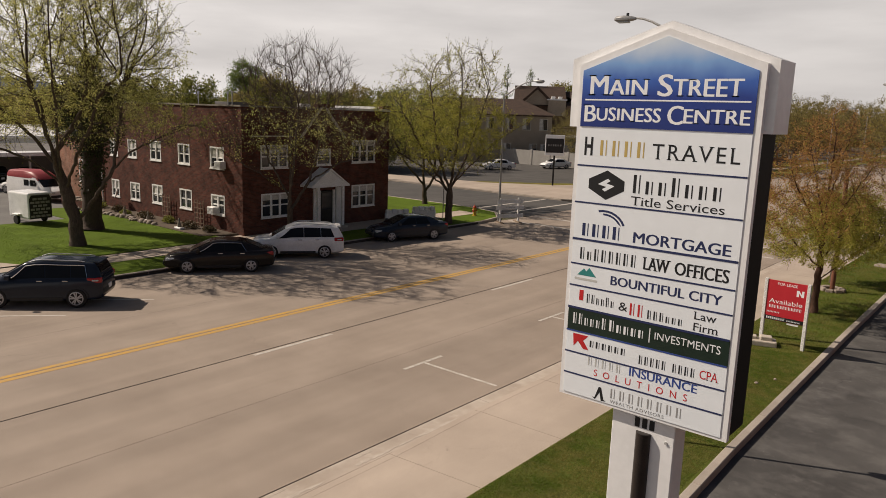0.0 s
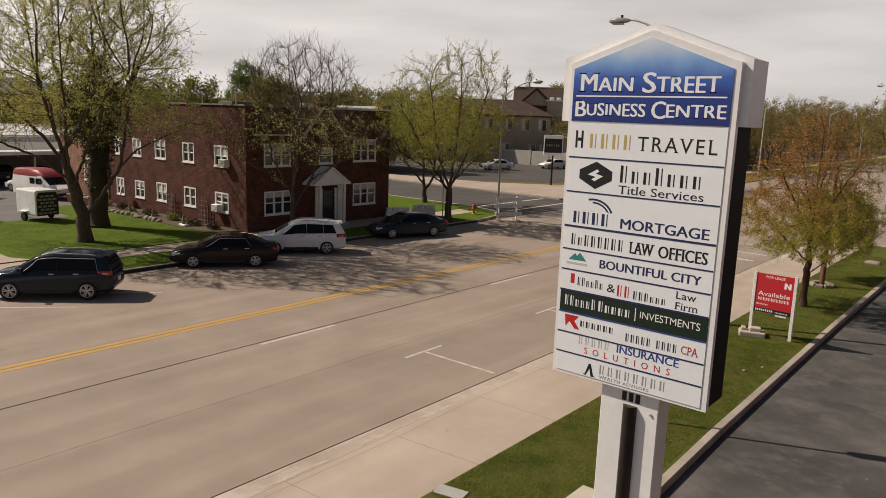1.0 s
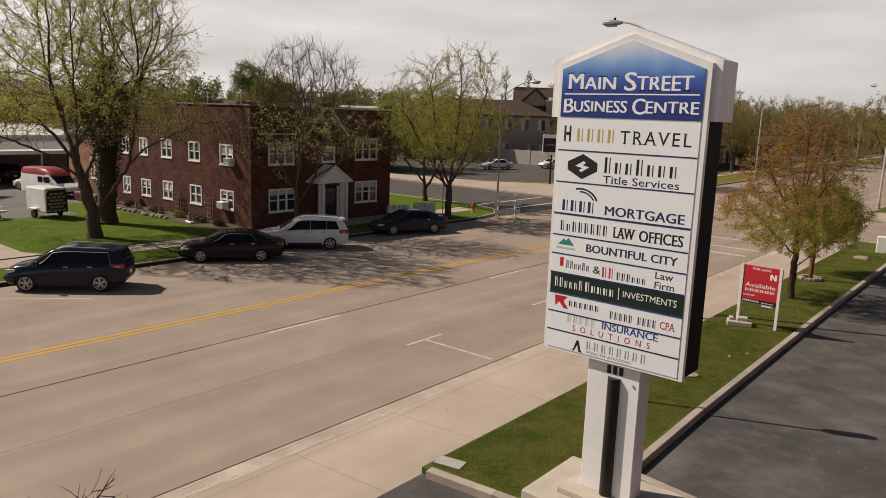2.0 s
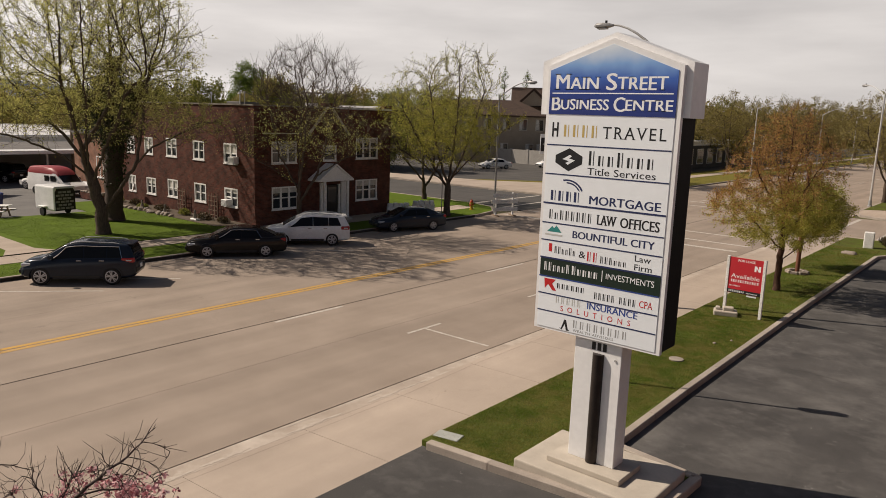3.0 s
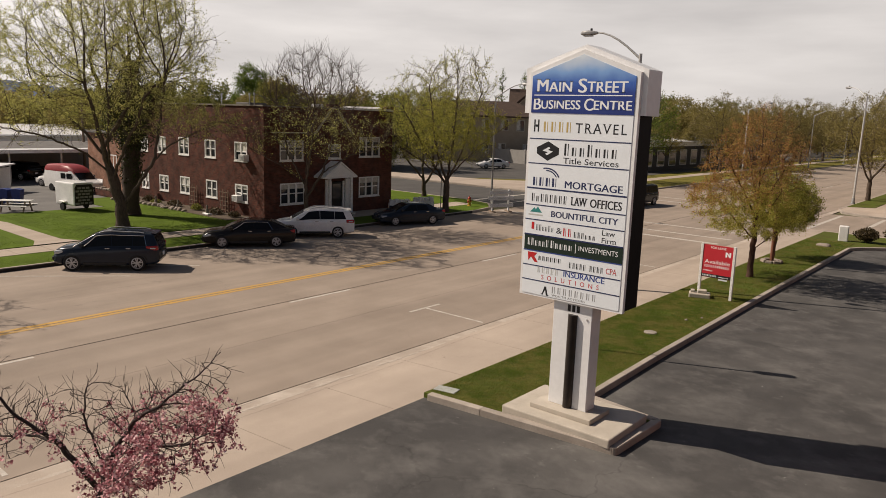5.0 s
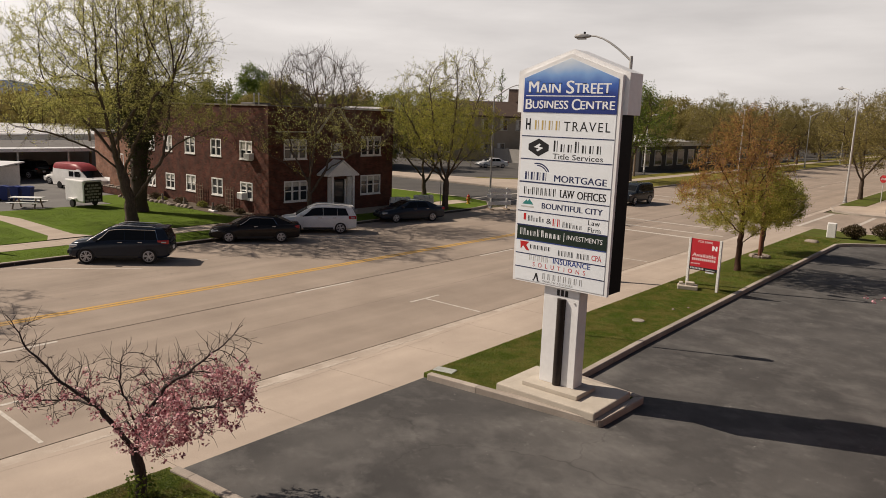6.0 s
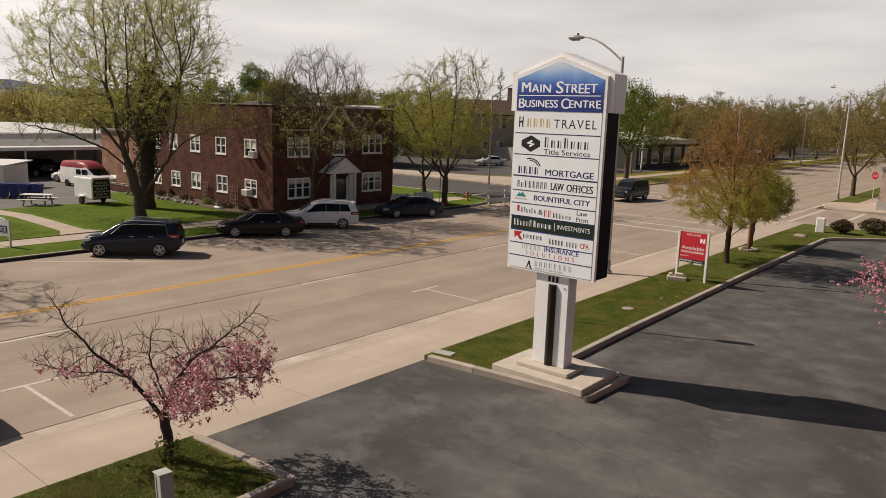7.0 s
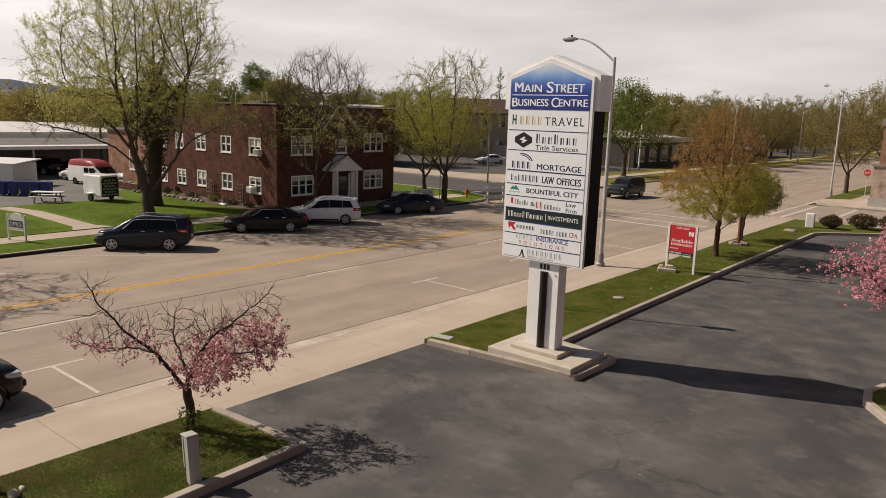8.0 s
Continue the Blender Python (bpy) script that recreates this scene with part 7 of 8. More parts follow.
LARGE = dict(
    body=[(-2.5, 0.5, 1.08, 0.8, 0.78, 0.0), (-2.42, 0.4, 1.16, 0.9, 0.86, 0.01), (-1.7, 0.34, 1.18, 0.97, 0.92, 0.02), (0.2, 0.33, 1.16, 0.98, 0.93, 0.02), (1.2, 0.33, 1.15, 0.98, 0.92, 0.03), (1.8, 0.34, 1.12, 0.96, 0.9, 0.03), (2.3, 0.36, 1.06, 0.9, 0.84, 0.02), (2.44, 0.42, 0.96, 0.84, 0.76, 0.0), (2.48, 0.48, 0.8, 0.8, 0.7, 0.0)],
    cabin=[(-2.46, 1.1, 1.2, 0.84, 0.78), (-2.36, 1.14, 1.72, 0.88, 0.74), (-2.1, 1.15, 1.83, 0.9, 0.74), (-0.8, 1.15, 1.88, 0.92, 0.74), (0.0, 1.15, 1.87, 0.92, 0.73), (0.35, 1.14, 1.82, 0.91, 0.72), (0.6, 1.13, 1.72, 0.91, 0.72), (1.2, 1.12, 1.2, 0.88, 0.78)],
    side_glass=[(-0.3, 0.95, -0.27, 0.5), (-1.25, -0.34, -1.25, -0.31), (-2.2, -1.3, -2.1, -1.3)], wheels=(-1.45, 1.5), wheel_r=0.4)
car("suv", pose(-21.2, 46.6, 0, 0, 0, -91), "large dark grey-blue SUV on the street at the junction", "car", color="paint_slate", rails=True, **LARGE)


def camper_van(m):
    t = thing("camper_van", m, "white delivery van with a faded red high roof", "van")
    def ring(x, zb, zt, w, wt):
        return [(x, -w, zb), (x, -w * 1.01, zb + 0.5), (x, -w * 0.99, zb + 0.9), (x, -wt, zt), (x, 0, zt + 0.03), (x, wt, zt), (x, w * 0.99, zb + 0.9), (x, w * 1.01, zb + 0.5), (x, w, zb)]
    b = part("body", loft([ring(-2.75, 0.4, 1.85, 0.93, 0.85), ring(-2.6, 0.35, 1.95, 1.0, 0.9), ring(1.0, 0.35, 1.95, 1.0, 0.9), ring(1.9, 0.35, 1.2, 0.99, 0.92), ring(2.65, 0.35, 1.02, 0.95, 0.86), ring(2.8, 0.45, 0.9, 0.85, 0.76)]), M["paint_white"], t, smooth=35)
    def cap(x, zb, zt, w, wt):
        half = [(w, zb), (w * 0.985, zb + (zt - zb) * 0.45), (wt * 1.06, zb + (zt - zb) * 0.85), (wt * 0.85, zt), (wt * 0.4, zt + 0.02)]
        return [(x, -y, z) for y, z in half] + [(x, y, z) for y, z in half[::-1]]
    part("high_roof", loft([cap(-2.74, 1.87, 2.2, 0.86, 0.74), cap(-2.55, 1.87, 2.42, 0.91, 0.76), cap(-0.6, 1.87, 2.5, 0.92, 0.78), cap(0.35, 1.87, 2.42, 0.915, 0.76), cap(0.95, 1.86, 2.18, 0.9, 0.74), cap(1.3, 1.66, 1.82, 0.88, 0.74)]), M["van_red"], t, "faded red fibreglass roof", smooth=40)
    part("windscreen", prismed([(1.08, 1.93), (1.12, 1.97), (1.9, 1.27), (1.86, 1.23)], -0.8, 0.8, "y"), M["car_glass"], b)
    for s in (-1, 1):
        part("side_window", boxed(0.45, 1.15, s * 0.985 - 0.02, s * 0.985 + 0.02, 1.25, 1.75, 0.02), M["car_glass"], b)
        part("side_window", boxed(-0.35, 0.25, s * 0.985 - 0.02, s * 0.985 + 0.02, 1.25, 1.75, 0.02), M["car_glass"], b)
        for x in (-1.7, 1.75):
            w = part("wheel", lathe([(0.2, -0.1), (0.33, -0.1), (0.35, -0.06), (0.35, 0.06), (0.33, 0.1), (0.2, 0.1)], 20), M["rubber"], t, m=pose(x, s * 0.92, 0.35, 90 * s, 0, 0), smooth=40)
            part("rim", tube(bmesh.new(), (0, 0, -0.05), (0, 0, -0.09), 0.2, n=16), M["alloy"], w)
        part("headlight", boxed(2.7, 2.82, s * 0.62 - 0.14, s * 0.62 + 0.14, 0.72, 0.9, 0.02), M["lens_clear"], b)
        part("mirror", boxed(1.2, 1.3, s * 1.12 - 0.1, s * 1.12 + 0.1, 1.3, 1.55, 0.02), M["plastic_black"], b)
    part("bumper", boxed(2.75, 2.9, -0.95, 0.95, 0.42, 0.6, 0.03), M["plastic_black"], b)
    part("bumper", boxed(-2.88, -2.72, -0.95, 0.95, 0.42, 0.6, 0.03), M["plastic_black"], b)
    return t


camper_van(pose(-54.6, 12.2, 0.17, 0, 0, 12) @ Matrix.Diagonal((0.92, 0.92, 0.88, 1)))


# ---- buildings in the distance ----
def hip_roof(x0, x1, y0, y1, z0, z1, over=0.6):
    """A hipped roof over a box, with a fascia below its edge."""
    x0, x1, y0, y1 = x0 - over, x1 + over, y0 - over, y1 + over
    ym, run = (y0 + y1) / 2, (y1 - y0) / 2
    bm = bmesh.new()
    low = [bm.verts.new(v) for v in ((x0, y0, z0 - 0.22), (x1, y0, z0 - 0.22), (x1, y1, z0 - 0.22), (x0, y1, z0 - 0.22))]
    eave = [bm.verts.new(v) for v in ((x0, y0, z0), (x1, y0, z0), (x1, y1, z0), (x0, y1, z0))]
    ra, rb = bm.verts.new((x0 + run, ym, z1)), bm.verts.new((x1 - run, ym, z1))
    bm.faces.new(low[::-1])
    for i in range(4):
        bm.faces.new((low[i], low[(i + 1) % 4], eave[(i + 1) % 4], eave[i]))
    bm.faces.new((eave[0], eave[1], rb, ra)), bm.faces.new((eave[1], eave[2], rb)), bm.faces.new((eave[2], eave[3], ra, rb)), bm.faces.new((eave[3], eave[0], ra))
    return bm


def flat_window(parent, x0, x1, z0, z1, y=0.0):
    """A framed window on a wall that faces -y: surround, sash bars and dark panes."""
    w = part("window", boxed(x0 - 0.1, x1 + 0.1, y - 0.06, y + 0.05, z0 - 0.1, z1 + 0.1), M["raking"], parent)
    xm = (x0 + x1) / 2
    for a, b in ((x0, xm - 0.03), (xm + 0.03, x1)):
        part("pane", boxed(a, b, y - 0.08, y - 0.055, z0, z1), M["glass"], w)
    part("curtain", boxed(x0 + 0.02, x0 + (x1 - x0) * 0.4, y - 0.088, y - 0.081, z0 + 0.05, z1), M["blind"], w)


def apartment_block():
    t = thing("apartment_block", pose(-59.6, 91.8, 0, 0, 0, 36), "beige two-storey apartment block with dark brown hipped roofs", "house")
    part("wall", boxed(-24, 0, 0, 10, 0, 7.7), M["stucco"], t)
    part("roof", hip_roof(-24, 0, 0, 10, 7.75, 10.3), M["shingle"], t, "dark brown shingle roof")
    for x in (-20.5, -17.2, -13.8, -10.5, -7.3, -4.6, -1.9):
        flat_window(t, x, x + 1.15, 5.4, 7.1)
    for x in (-17.0, -10.4, -7.6, -3.4, -1.6):
        flat_window(t, x, x + 1.1, 1.5, 3.1)
    # taller block behind, with a gable, a cream stair head and a side annex
    part("tall_wall", boxed(-5.0, 5.6, 11, 22, 0, 9.6), M["stucco_brown"], t)
    part("tall_roof", prismed([(10.2, 9.4), (22.8, 9.4), (16.5, 13.0)], -5.8, 3.2, "x"), M["shingle"], t)
    part("side_roof", hip_roof(3.0, 6.2, 12.0, 21.0, 9.5, 12.2, 0.5), M["shingle"], t)
    part("gable_board", prism(prismed([(-5.2, 9.7), (-4.6, 9.7), (-2.0, 12.2), (-2.0, 12.7)], 9.9, 10.3, "y"), [(1.2, 9.7), (0.6, 9.7), (-2.0, 12.2), (-2.0, 12.7)], 9.9, 10.3, "y"), M["shingle"], t)
    part("gable_wall", prismed([(-4.6, 9.6), (0.6, 9.6), (-2.0, 12.2)], 10.3, 11.2, "y"), M["stucco"], t)
    part("stair_head", boxed(-0.1, 2.9, 9.6, 12, 7.8, 10.4), M["stucco"], t, "cream rendered stair head")
    part("stair_cap", boxed(-0.3, 3.1, 9.4, 12.2, 10.4, 10.62), M["roof_white"], t)
    for x in (0.4, 1.6):
        part("roof_unit", boxed(x, x + 0.7, 10.2, 11.0, 10.62, 11.05, 0.05), M["trim"], t)
    part("annex", boxed(1.2, 5.0, 6.0, 9.4, 0, 5.6), M["stucco"], t)
    part("annex_cap", boxed(1.0, 5.2, 5.8, 9.6, 5.6, 5.85), M["stucco_brown"], t)


apartment_block()

wall = setting("boundary_wall", boxed(-90, -50.5, 87.0, 87.25, 0, 2.3), M["block"], "long pale block wall", "wall", m=pose(0, 0, 0))
for k in range(13):
    part("pier", boxed(-90 + k * 3.3, -89.65 + k * 3.3, 86.94, 87.31, 0, 2.42), M["block"], wall)


def shed_row():
    t = thing("carport", (0, 0, 0), "long open carport with a white metal roof edge", "carport")
    part("roof", prismed([(-71, 3.35), (-63.4, 2.95), (-63.4, 3.05), (-71, 3.5)], -30, 21, "y"), M["roof_gravel"], t, "grey weathered roof")
    part("roof_edge", prismed([(-64.5, 3.112), (-63.4, 3.054), (-63.32, 3.07), (-63.32, 3.085), (-64.5, 3.145)], -30, 21, "y"), M["roof_white"], t, "white metal roof edge")
    part("fascia", boxed(-63.4, -63.3, -30, 21, 2.78, 3.08), M["roof_white"], t)
    for k in range(12):
        part("post", boxed(-63.75, -63.6, -29 + k * 4.4, -28.85 + k * 4.4, 0.1, 2.98), M["galv"], t)
    part("back_wall", boxed(-71.2, -71.0, -30, 21, 0.1, 3.4), M["stucco_grey"], t)


shed_row()


def warehouse(name, m, lx, ly, h, wall_mat, roof_mat, label, bays=6):
    t = thing(name, m, label, "building")
    part("wall", boxed(0, lx, 0, ly, 0, h), M[wall_mat], t)
    part("roof", prismed([(-0.4, h), (ly + 0.4, h), (ly / 2, h + 0.9)], -0.4, lx + 0.4, "x"), M[roof_mat], t)
    part("parapet", boxed(-0.1, lx + 0.1, -0.1, 0.15, h - 0.75, h + 0.12), M["trim"], t)
    w = lx / bays
    for i in range(bays):
        d = part("window", boxed(i * w + w * 0.2, i * w + w * 0.8, -0.05, 0.05, 0.8, h * 0.72), M["trim"], t)
        part("pane", boxed(i * w + w * 0.23, i * w + w * 0.77, -0.07, -0.04, 0.9, h * 0.7), M["glass"], d)
    return t


warehouse("storage_hall", pose(-74, -30, 0, 0, 0, 90), 56, 24, 3.9, "stucco_grey", "roof_white", "long low storage hall with a bright white roof", 12)
warehouse("shop_block", pose(-40, 88, 0, 0, 0, 90), 36, 16, 4.6, "shop_front_shade", "roof_white", "low shop building past the junction, front's shade painted into its dark wall", 8)
warehouse("office_block", pose(-42, 132, 0, 0, 0, 90), 30, 18, 5.2, "brick_light", "roof_gravel", "low tan office building along the street", 7)
warehouse("garage_block", pose(-120, 60, 0, 0, 0, 15), 26, 14, 5.5, "stucco", "shingle", "brown-roofed house row beyond the trees", 7)


def corner_building():
    t = thing("corner_shop", (1.0, -2.4, 0), "pale pink brick corner building with a flat cornice", "building")
    part("wall", boxed(-3.9, 18, 61, 86, 0.1, 3.75), M["brick_pink"], t)
    part("base_course", boxed(-4.0, 18, 60.9, 86, 0.1, 0.9), M["block"], t)
    part("coping", boxed(-4.02, 18.1, 60.88, 86.1, 3.75, 3.95), M["stone"], t)
    part("upper_wall", boxed(-3.55, 18, 61.3, 85.9, 3.9, 7.4), M["brick_light"], t, "red brick upper wall")
    part("cornice", boxed(-3.75, 18.2, 61.1, 86.1, 7.4, 8.0), M["stone"], t)
    for y in (64, 69, 74, 79):
        w = part("window", boxed(-3.98, -3.8, y, y + 2.4, 1.4, 3.6), M["trim"], t)
        part("pane", boxed(-4.0, -3.96, y + 0.1, y + 2.3, 1.5, 3.5), M["glass"], w)
    for x in (-1, 4, 9):
        w = part("window", boxed(x, x + 2.6, 60.92, 61.1, 1.4, 3.6), M["trim"], t)
        part("pane", boxed(x + 0.1, x + 2.5, 60.9, 60.94, 1.5, 3.5), M["glass"], w)


corner_building()


def business_centre():
    """Unseen block closing the car park behind the camera, added to cut sky light."""
    t = thing("business_centre", (0, 0, 0), "unseen plain tan brick block added to cut sky light", "building")
    part("wall", boxed(24, 52, -75, 34, 0.1, 9.5), M["brick_light"], t)
    part("roof", boxed(23.7, 52.3, -75.3, 34.3, 9.5, 9.9), M["roof_gravel"], t)


business_centre()

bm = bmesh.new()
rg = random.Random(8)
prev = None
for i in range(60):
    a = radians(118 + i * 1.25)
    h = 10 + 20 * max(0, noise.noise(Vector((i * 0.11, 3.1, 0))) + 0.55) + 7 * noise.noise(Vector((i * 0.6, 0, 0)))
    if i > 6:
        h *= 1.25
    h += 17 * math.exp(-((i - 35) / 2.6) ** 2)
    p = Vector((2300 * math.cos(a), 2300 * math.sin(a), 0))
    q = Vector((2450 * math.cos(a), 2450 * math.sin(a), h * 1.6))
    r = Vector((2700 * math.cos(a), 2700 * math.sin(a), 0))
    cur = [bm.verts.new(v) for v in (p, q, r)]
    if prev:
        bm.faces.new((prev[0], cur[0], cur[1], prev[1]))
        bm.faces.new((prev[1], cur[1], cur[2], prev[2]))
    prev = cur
setting("backdrop", bm, M["mountain"], "low mountain range far off, distance haze painted in as blue", "mountain")


# ---- street furniture ----
def street_lamp(m, height=10.0, reach=2.6, label="tall grey steel street lamp with a curved arm", color="galv", rise=1.1, base=True, group="street lamps", thick=1.0):
    """The arm points along +x."""
    t = thing("street_lamp", m, label, "lamp", group)
    bm = bmesh.new()
    tube(bm, (0, 0, 0.0), (0, 0, height), 0.115 * thick, 0.07 * thick, n=12)
    part("pole", bm, M[color], t, smooth=40)
    if base:
        part("base", lathe([(0.22, 0), (0.22, 0.1), (0.16, 0.16), (0.15, 0.55), (0.12, 0.62)], 12), M["lamp_grey"], t, smooth=40)
    pts = [Vector((reach * f, 0, height - 0.2 + rise * math.sin(f * math.pi / 2 * 0.98))) for f in (0, 0.15, 0.32, 0.5, 0.68, 0.85, 1.0)]
    part("arm", tubes_mesh("arm", [(pts, [0.05, 0.048, 0.045, 0.042, 0.038, 0.035, 0.032])], lambda r: 8), M[color], t)
    bm = loft([[(x, y * w, z * 0.5 * hh) for y, z in ((-1, -0.35), (-1, 0.25), (-0.55, 0.9), (0.55, 0.9), (1, 0.25), (1, -0.35), (0.5, -0.8), (-0.5, -0.8))] for x, w, hh in ((0, 0.06, 0.1), (0.15, 0.11, 0.18), (0.4, 0.17, 0.24), (0.68, 0.14, 0.2), (0.76, 0.05, 0.08))])
    h = part("head", bm, M["lamp_grey"], t, smooth=40, m=pose(reach - 0.05, 0, height + rise - 0.22, 0, 0, 0))
    part("photocell", tube(bmesh.new(), (0.3, 0, 0.08), (0.3, 0, 0.19), 0.05, n=8), M["black"], h)
    part("lens", boxed(0.22, 0.62, -0.11, 0.11, -0.13, -0.085, 0.02), M["lens_clear"], h)
    return t


street_lamp(pose(-6.76, 14.37, 0.14, 0, 0, 186), 9.8, 1.95)
street_lamp(pose(-26.75, 32.12, 0.0, 0, 0, 10), 8.9, 2.2, "weathered grey street lamp beside the barricade", "lamp_grey", base=False, thick=0.75)
street_lamp(pose(-7.7, 66.2, 0.12, 0, 0, 138), 10.4, 2.4, "tall pale street lamp at the corner")
street_lamp(pose(-37.5, 84.5, 0.1, 0, 0, 0), 7.6, 0.9, "pale car park lamp on a tall pole", "trim")
for x, y, a in ((-28.2, 97, 0), (-28.2, 165, 0), (-28.2, 135, 0), (-6.8, 125, 180)):
    street_lamp(pose(x, y, 0.1, 0, 0, a), 9.8, 2.6, "distant grey street lamp over the road")


def utility_pole(m, h=9.5):
    t = thing("utility_pole", m, "wooden utility pole with a cross arm", "pole", "utility poles")
    part("pole", tube(bmesh.new(), (0, 0, 0), (0, 0, h), 0.15, 0.1, n=8), M["wood"], t)
    part("cross_arm", boxed(-1.2, 1.2, -0.06, 0.06, h - 0.9, h - 0.75), M["wood"], t)
    for x in (-1.05, -0.5, 0.5, 1.05):
        part("insulator", tube(bmesh.new(), (x, 0, h - 0.75), (x, 0, h - 0.55), 0.04, n=6), M["lamp_grey"], t)


poles = [(-62, 44, 10.2), (-92, 62, 10), (-70, 20, 9.5), (-36, 78, 9.0)]
for x, y, h in poles:
    utility_pole(pose(x, y, 0, 0, 0, 35), h)


def cable(a, b, sag, r=0.014):
    a, b = Vector(a), Vector(b)
    pts = [a.lerp(b, f) - Vector((0, 0, sag * 4 * f * (1 - f))) for f in [i / 12 for i in range(13)]]
    return tagged(part("overhead_cable", tubes_mesh("overhead_cable", [(pts, [r] * 13)]), M["cable"]), "thin black overhead cable", "cable", "overhead cables")


cable((-62, 44, 9.4), (-36.4, 16.5, 8.4), 0.6)
cable((-62, 44, 9.2), (-34.6, 15.6, 8.3), 0.8)
cable((-62, 44, 9.4), (-92, 62, 9.2), 0.7)
cable((-70, 20, 8.7), (-40.5, 17, 8.3), 0.5)


def lease_sign():
    ax, ay, bx, by = -3.66, 14.9, -2.66, 15.1
    h = math.degrees(math.atan2(by - ay, bx - ax))
    t = thing("lease_sign", pose(ax, ay, 0.3, 0, 0, h - 14), "red for-lease board on two white posts in the grass", "sign")
    W = 1.3
    for x in (0.0, W):
        part("post", boxed(x - 0.05, x + 0.05, -0.05, 0.05, 0.0, 2.2, 0.006), M["post_white"], t)
    board = part("board", boxed(0.05, W - 0.05, -0.03, 0.02, 0.85, 2.17), M["lease_red"], t)
    y = -0.0315
    lettering("lettering", "FOR LEASE", 0.35, 0.96, 2.03, 0.085, y, M["ink_white"], board)
    part("mark", prismed([(0.95, 1.75), (1.02, 1.75), (1.02, 1.88), (1.1, 1.75), (1.17, 1.75), (1.17, 1.95), (1.1, 1.95), (1.1, 1.83), (1.02, 1.95), (0.95, 1.95)], y - 0.0008, y + 0.002, "y"), M["ink_white"], board)
    lettering("lettering", "Available", 0.14, 1.16, 1.42, 0.15, y, M["ink_white"], board)
    loose_parts("bar", mesh_of(bars(bmesh.new(), 0.14, 1.16, 1.26, 0.1, y, 12, 0.35), "bar"), M["ink_white"], board)
    loose_parts("bar", mesh_of(bars(bmesh.new(), 0.1, 0.5, 1.1, 0.05, y, 9, 0.35), "bar"), M["ink_white"], board)
    part("strip", boxed(0.055, W - 0.055, -0.038, -0.02, 0.86, 0.99), M["ink_black"], board)
    loose_parts("bar", mesh_of(bars(bmesh.new(), 0.1, 0.68, 0.89, 0.07, -0.041, 9, 0.3), "bar"), M["ink_white"], board)
    loose_parts("bar", mesh_of(bars(bmesh.new(), 0.74, 1.15, 0.89, 0.04, -0.041, 9, 0.3), "bar"), M["ink_white"], board)
    part("tag", boxed(0.75, 1.1, -0.02, 0.0, 0.78, 0.84), M["ink_white"], board)


lease_sign()


def rock(name, m, s, label, seed=1, cat="stone", group="", material="rock"):
    bm = bmesh.new()
    bmesh.ops.create_icosphere(bm, subdivisions=2, radius=1)
    for v in bm.verts:
        k = 1 + 0.28 * noise.noise(v.co * 1.7 + Vector((seed * 7.1, 0, 0)))
        v.co = Vector((v.co.x * s[0] * k, v.co.y * s[1] * k, max(-0.3, v.co.z) * s[2] * k))
    ob = part(name, bm, M[material], smooth=50, m=m)
    return tagged(ob, label, cat, group)


def stone_ring(m, r, n, label):
    t = thing("stone_ring", m, label, "stones")
    for i in range(n):
        a = 2 * math.pi * i / n
        bm = bmesh.new()
        box(bm, -0.16, 0.16, -0.1, 0.1, 0, 0.16, 0.03)
        part("stone", bm, M["rock"], t, m=pose(r * math.cos(a), r * math.sin(a), random.uniform(-0.02, 0.02), random.uniform(-8, 8), 0, math.degrees(a) + 90))
    return t


stone_ring(pose(-3.72, 25.17, 0.31), 0.42, 8, "ring of pale stones round the wooden pole")
bm = bmesh.new()
box(bm, -0.42, 0.4, -0.26, 0.26, 0, 0.2, 0.04, 2)
box(bm, -0.1, 0.26, -0.16, 0.14, 0.19, 0.33, 0.03, 2)
box(bm, -0.36, -0.2, -0.1, 0.18, 0.19, 0.3, 0.03, 2)
tagged(part("concrete_footing", bm, M["slab"], m=pose(-3.5, 14.62, 0.31, 0, 0, 20)), "broken pale concrete footing in the grass", "concrete")
tagged(part("valve_cover", lathe([(0.05, 0), (0.21, 0), (0.21, 0.045), (0.18, 0.05), (0.0005, 0.05)], 16), M["kerb"], m=pose(-2.75, 8.25, 0.325), smooth=40), "round concrete valve cover in the grass", "valve cover")
tagged(part("meter_lid", boxed(-0.3, 0.3, -0.17, 0.17, 0, 0.03, 0.01), M["cabinet"], m=pose(-4.3, -0.45, 0.325, 0, 0, 12)), "pale green-grey meter box lid in the grass", "meter box")
tagged(part("concrete_bollard", boxed(-0.27, 0.27, -0.2, 0.2, 0, 0.98, 0.05, 2), M["trim"], m=pose(-2.72, 36.75, 0.3, 0, 0, 8)), "squat pale concrete bollard at the verge's end", "bollard")
rock("boulder", pose(-3.1, 33.4, 0.33), (0.45, 0.3, 0.18), "flat pale boulder in the grass", 3)
rock("rock", pose(-2.5, 10.7, 0.34), (0.06, 0.05, 0.05), "small white stone in the grass", 4)
rock("rock", pose(-2.2, 11.4, 0.34), (0.045, 0.05, 0.04), "small white stone in the grass", 5)


def wooden_pole():
    t = thing("sign_pole", (-3.72, 25.17, 0.3), "reddish wooden pole rising through the tree", "pole")
    part("pole", tube(bmesh.new(), (0, 0, 0), (0, 0, 5.4), 0.1, 0.085, n=10), M["rust_pole"], t, smooth=40)
    part("cap", boxed(-0.14, 0.14, -0.14, 0.14, 5.38, 5.55, 0.02), M["wood"], t)


wooden_pole()


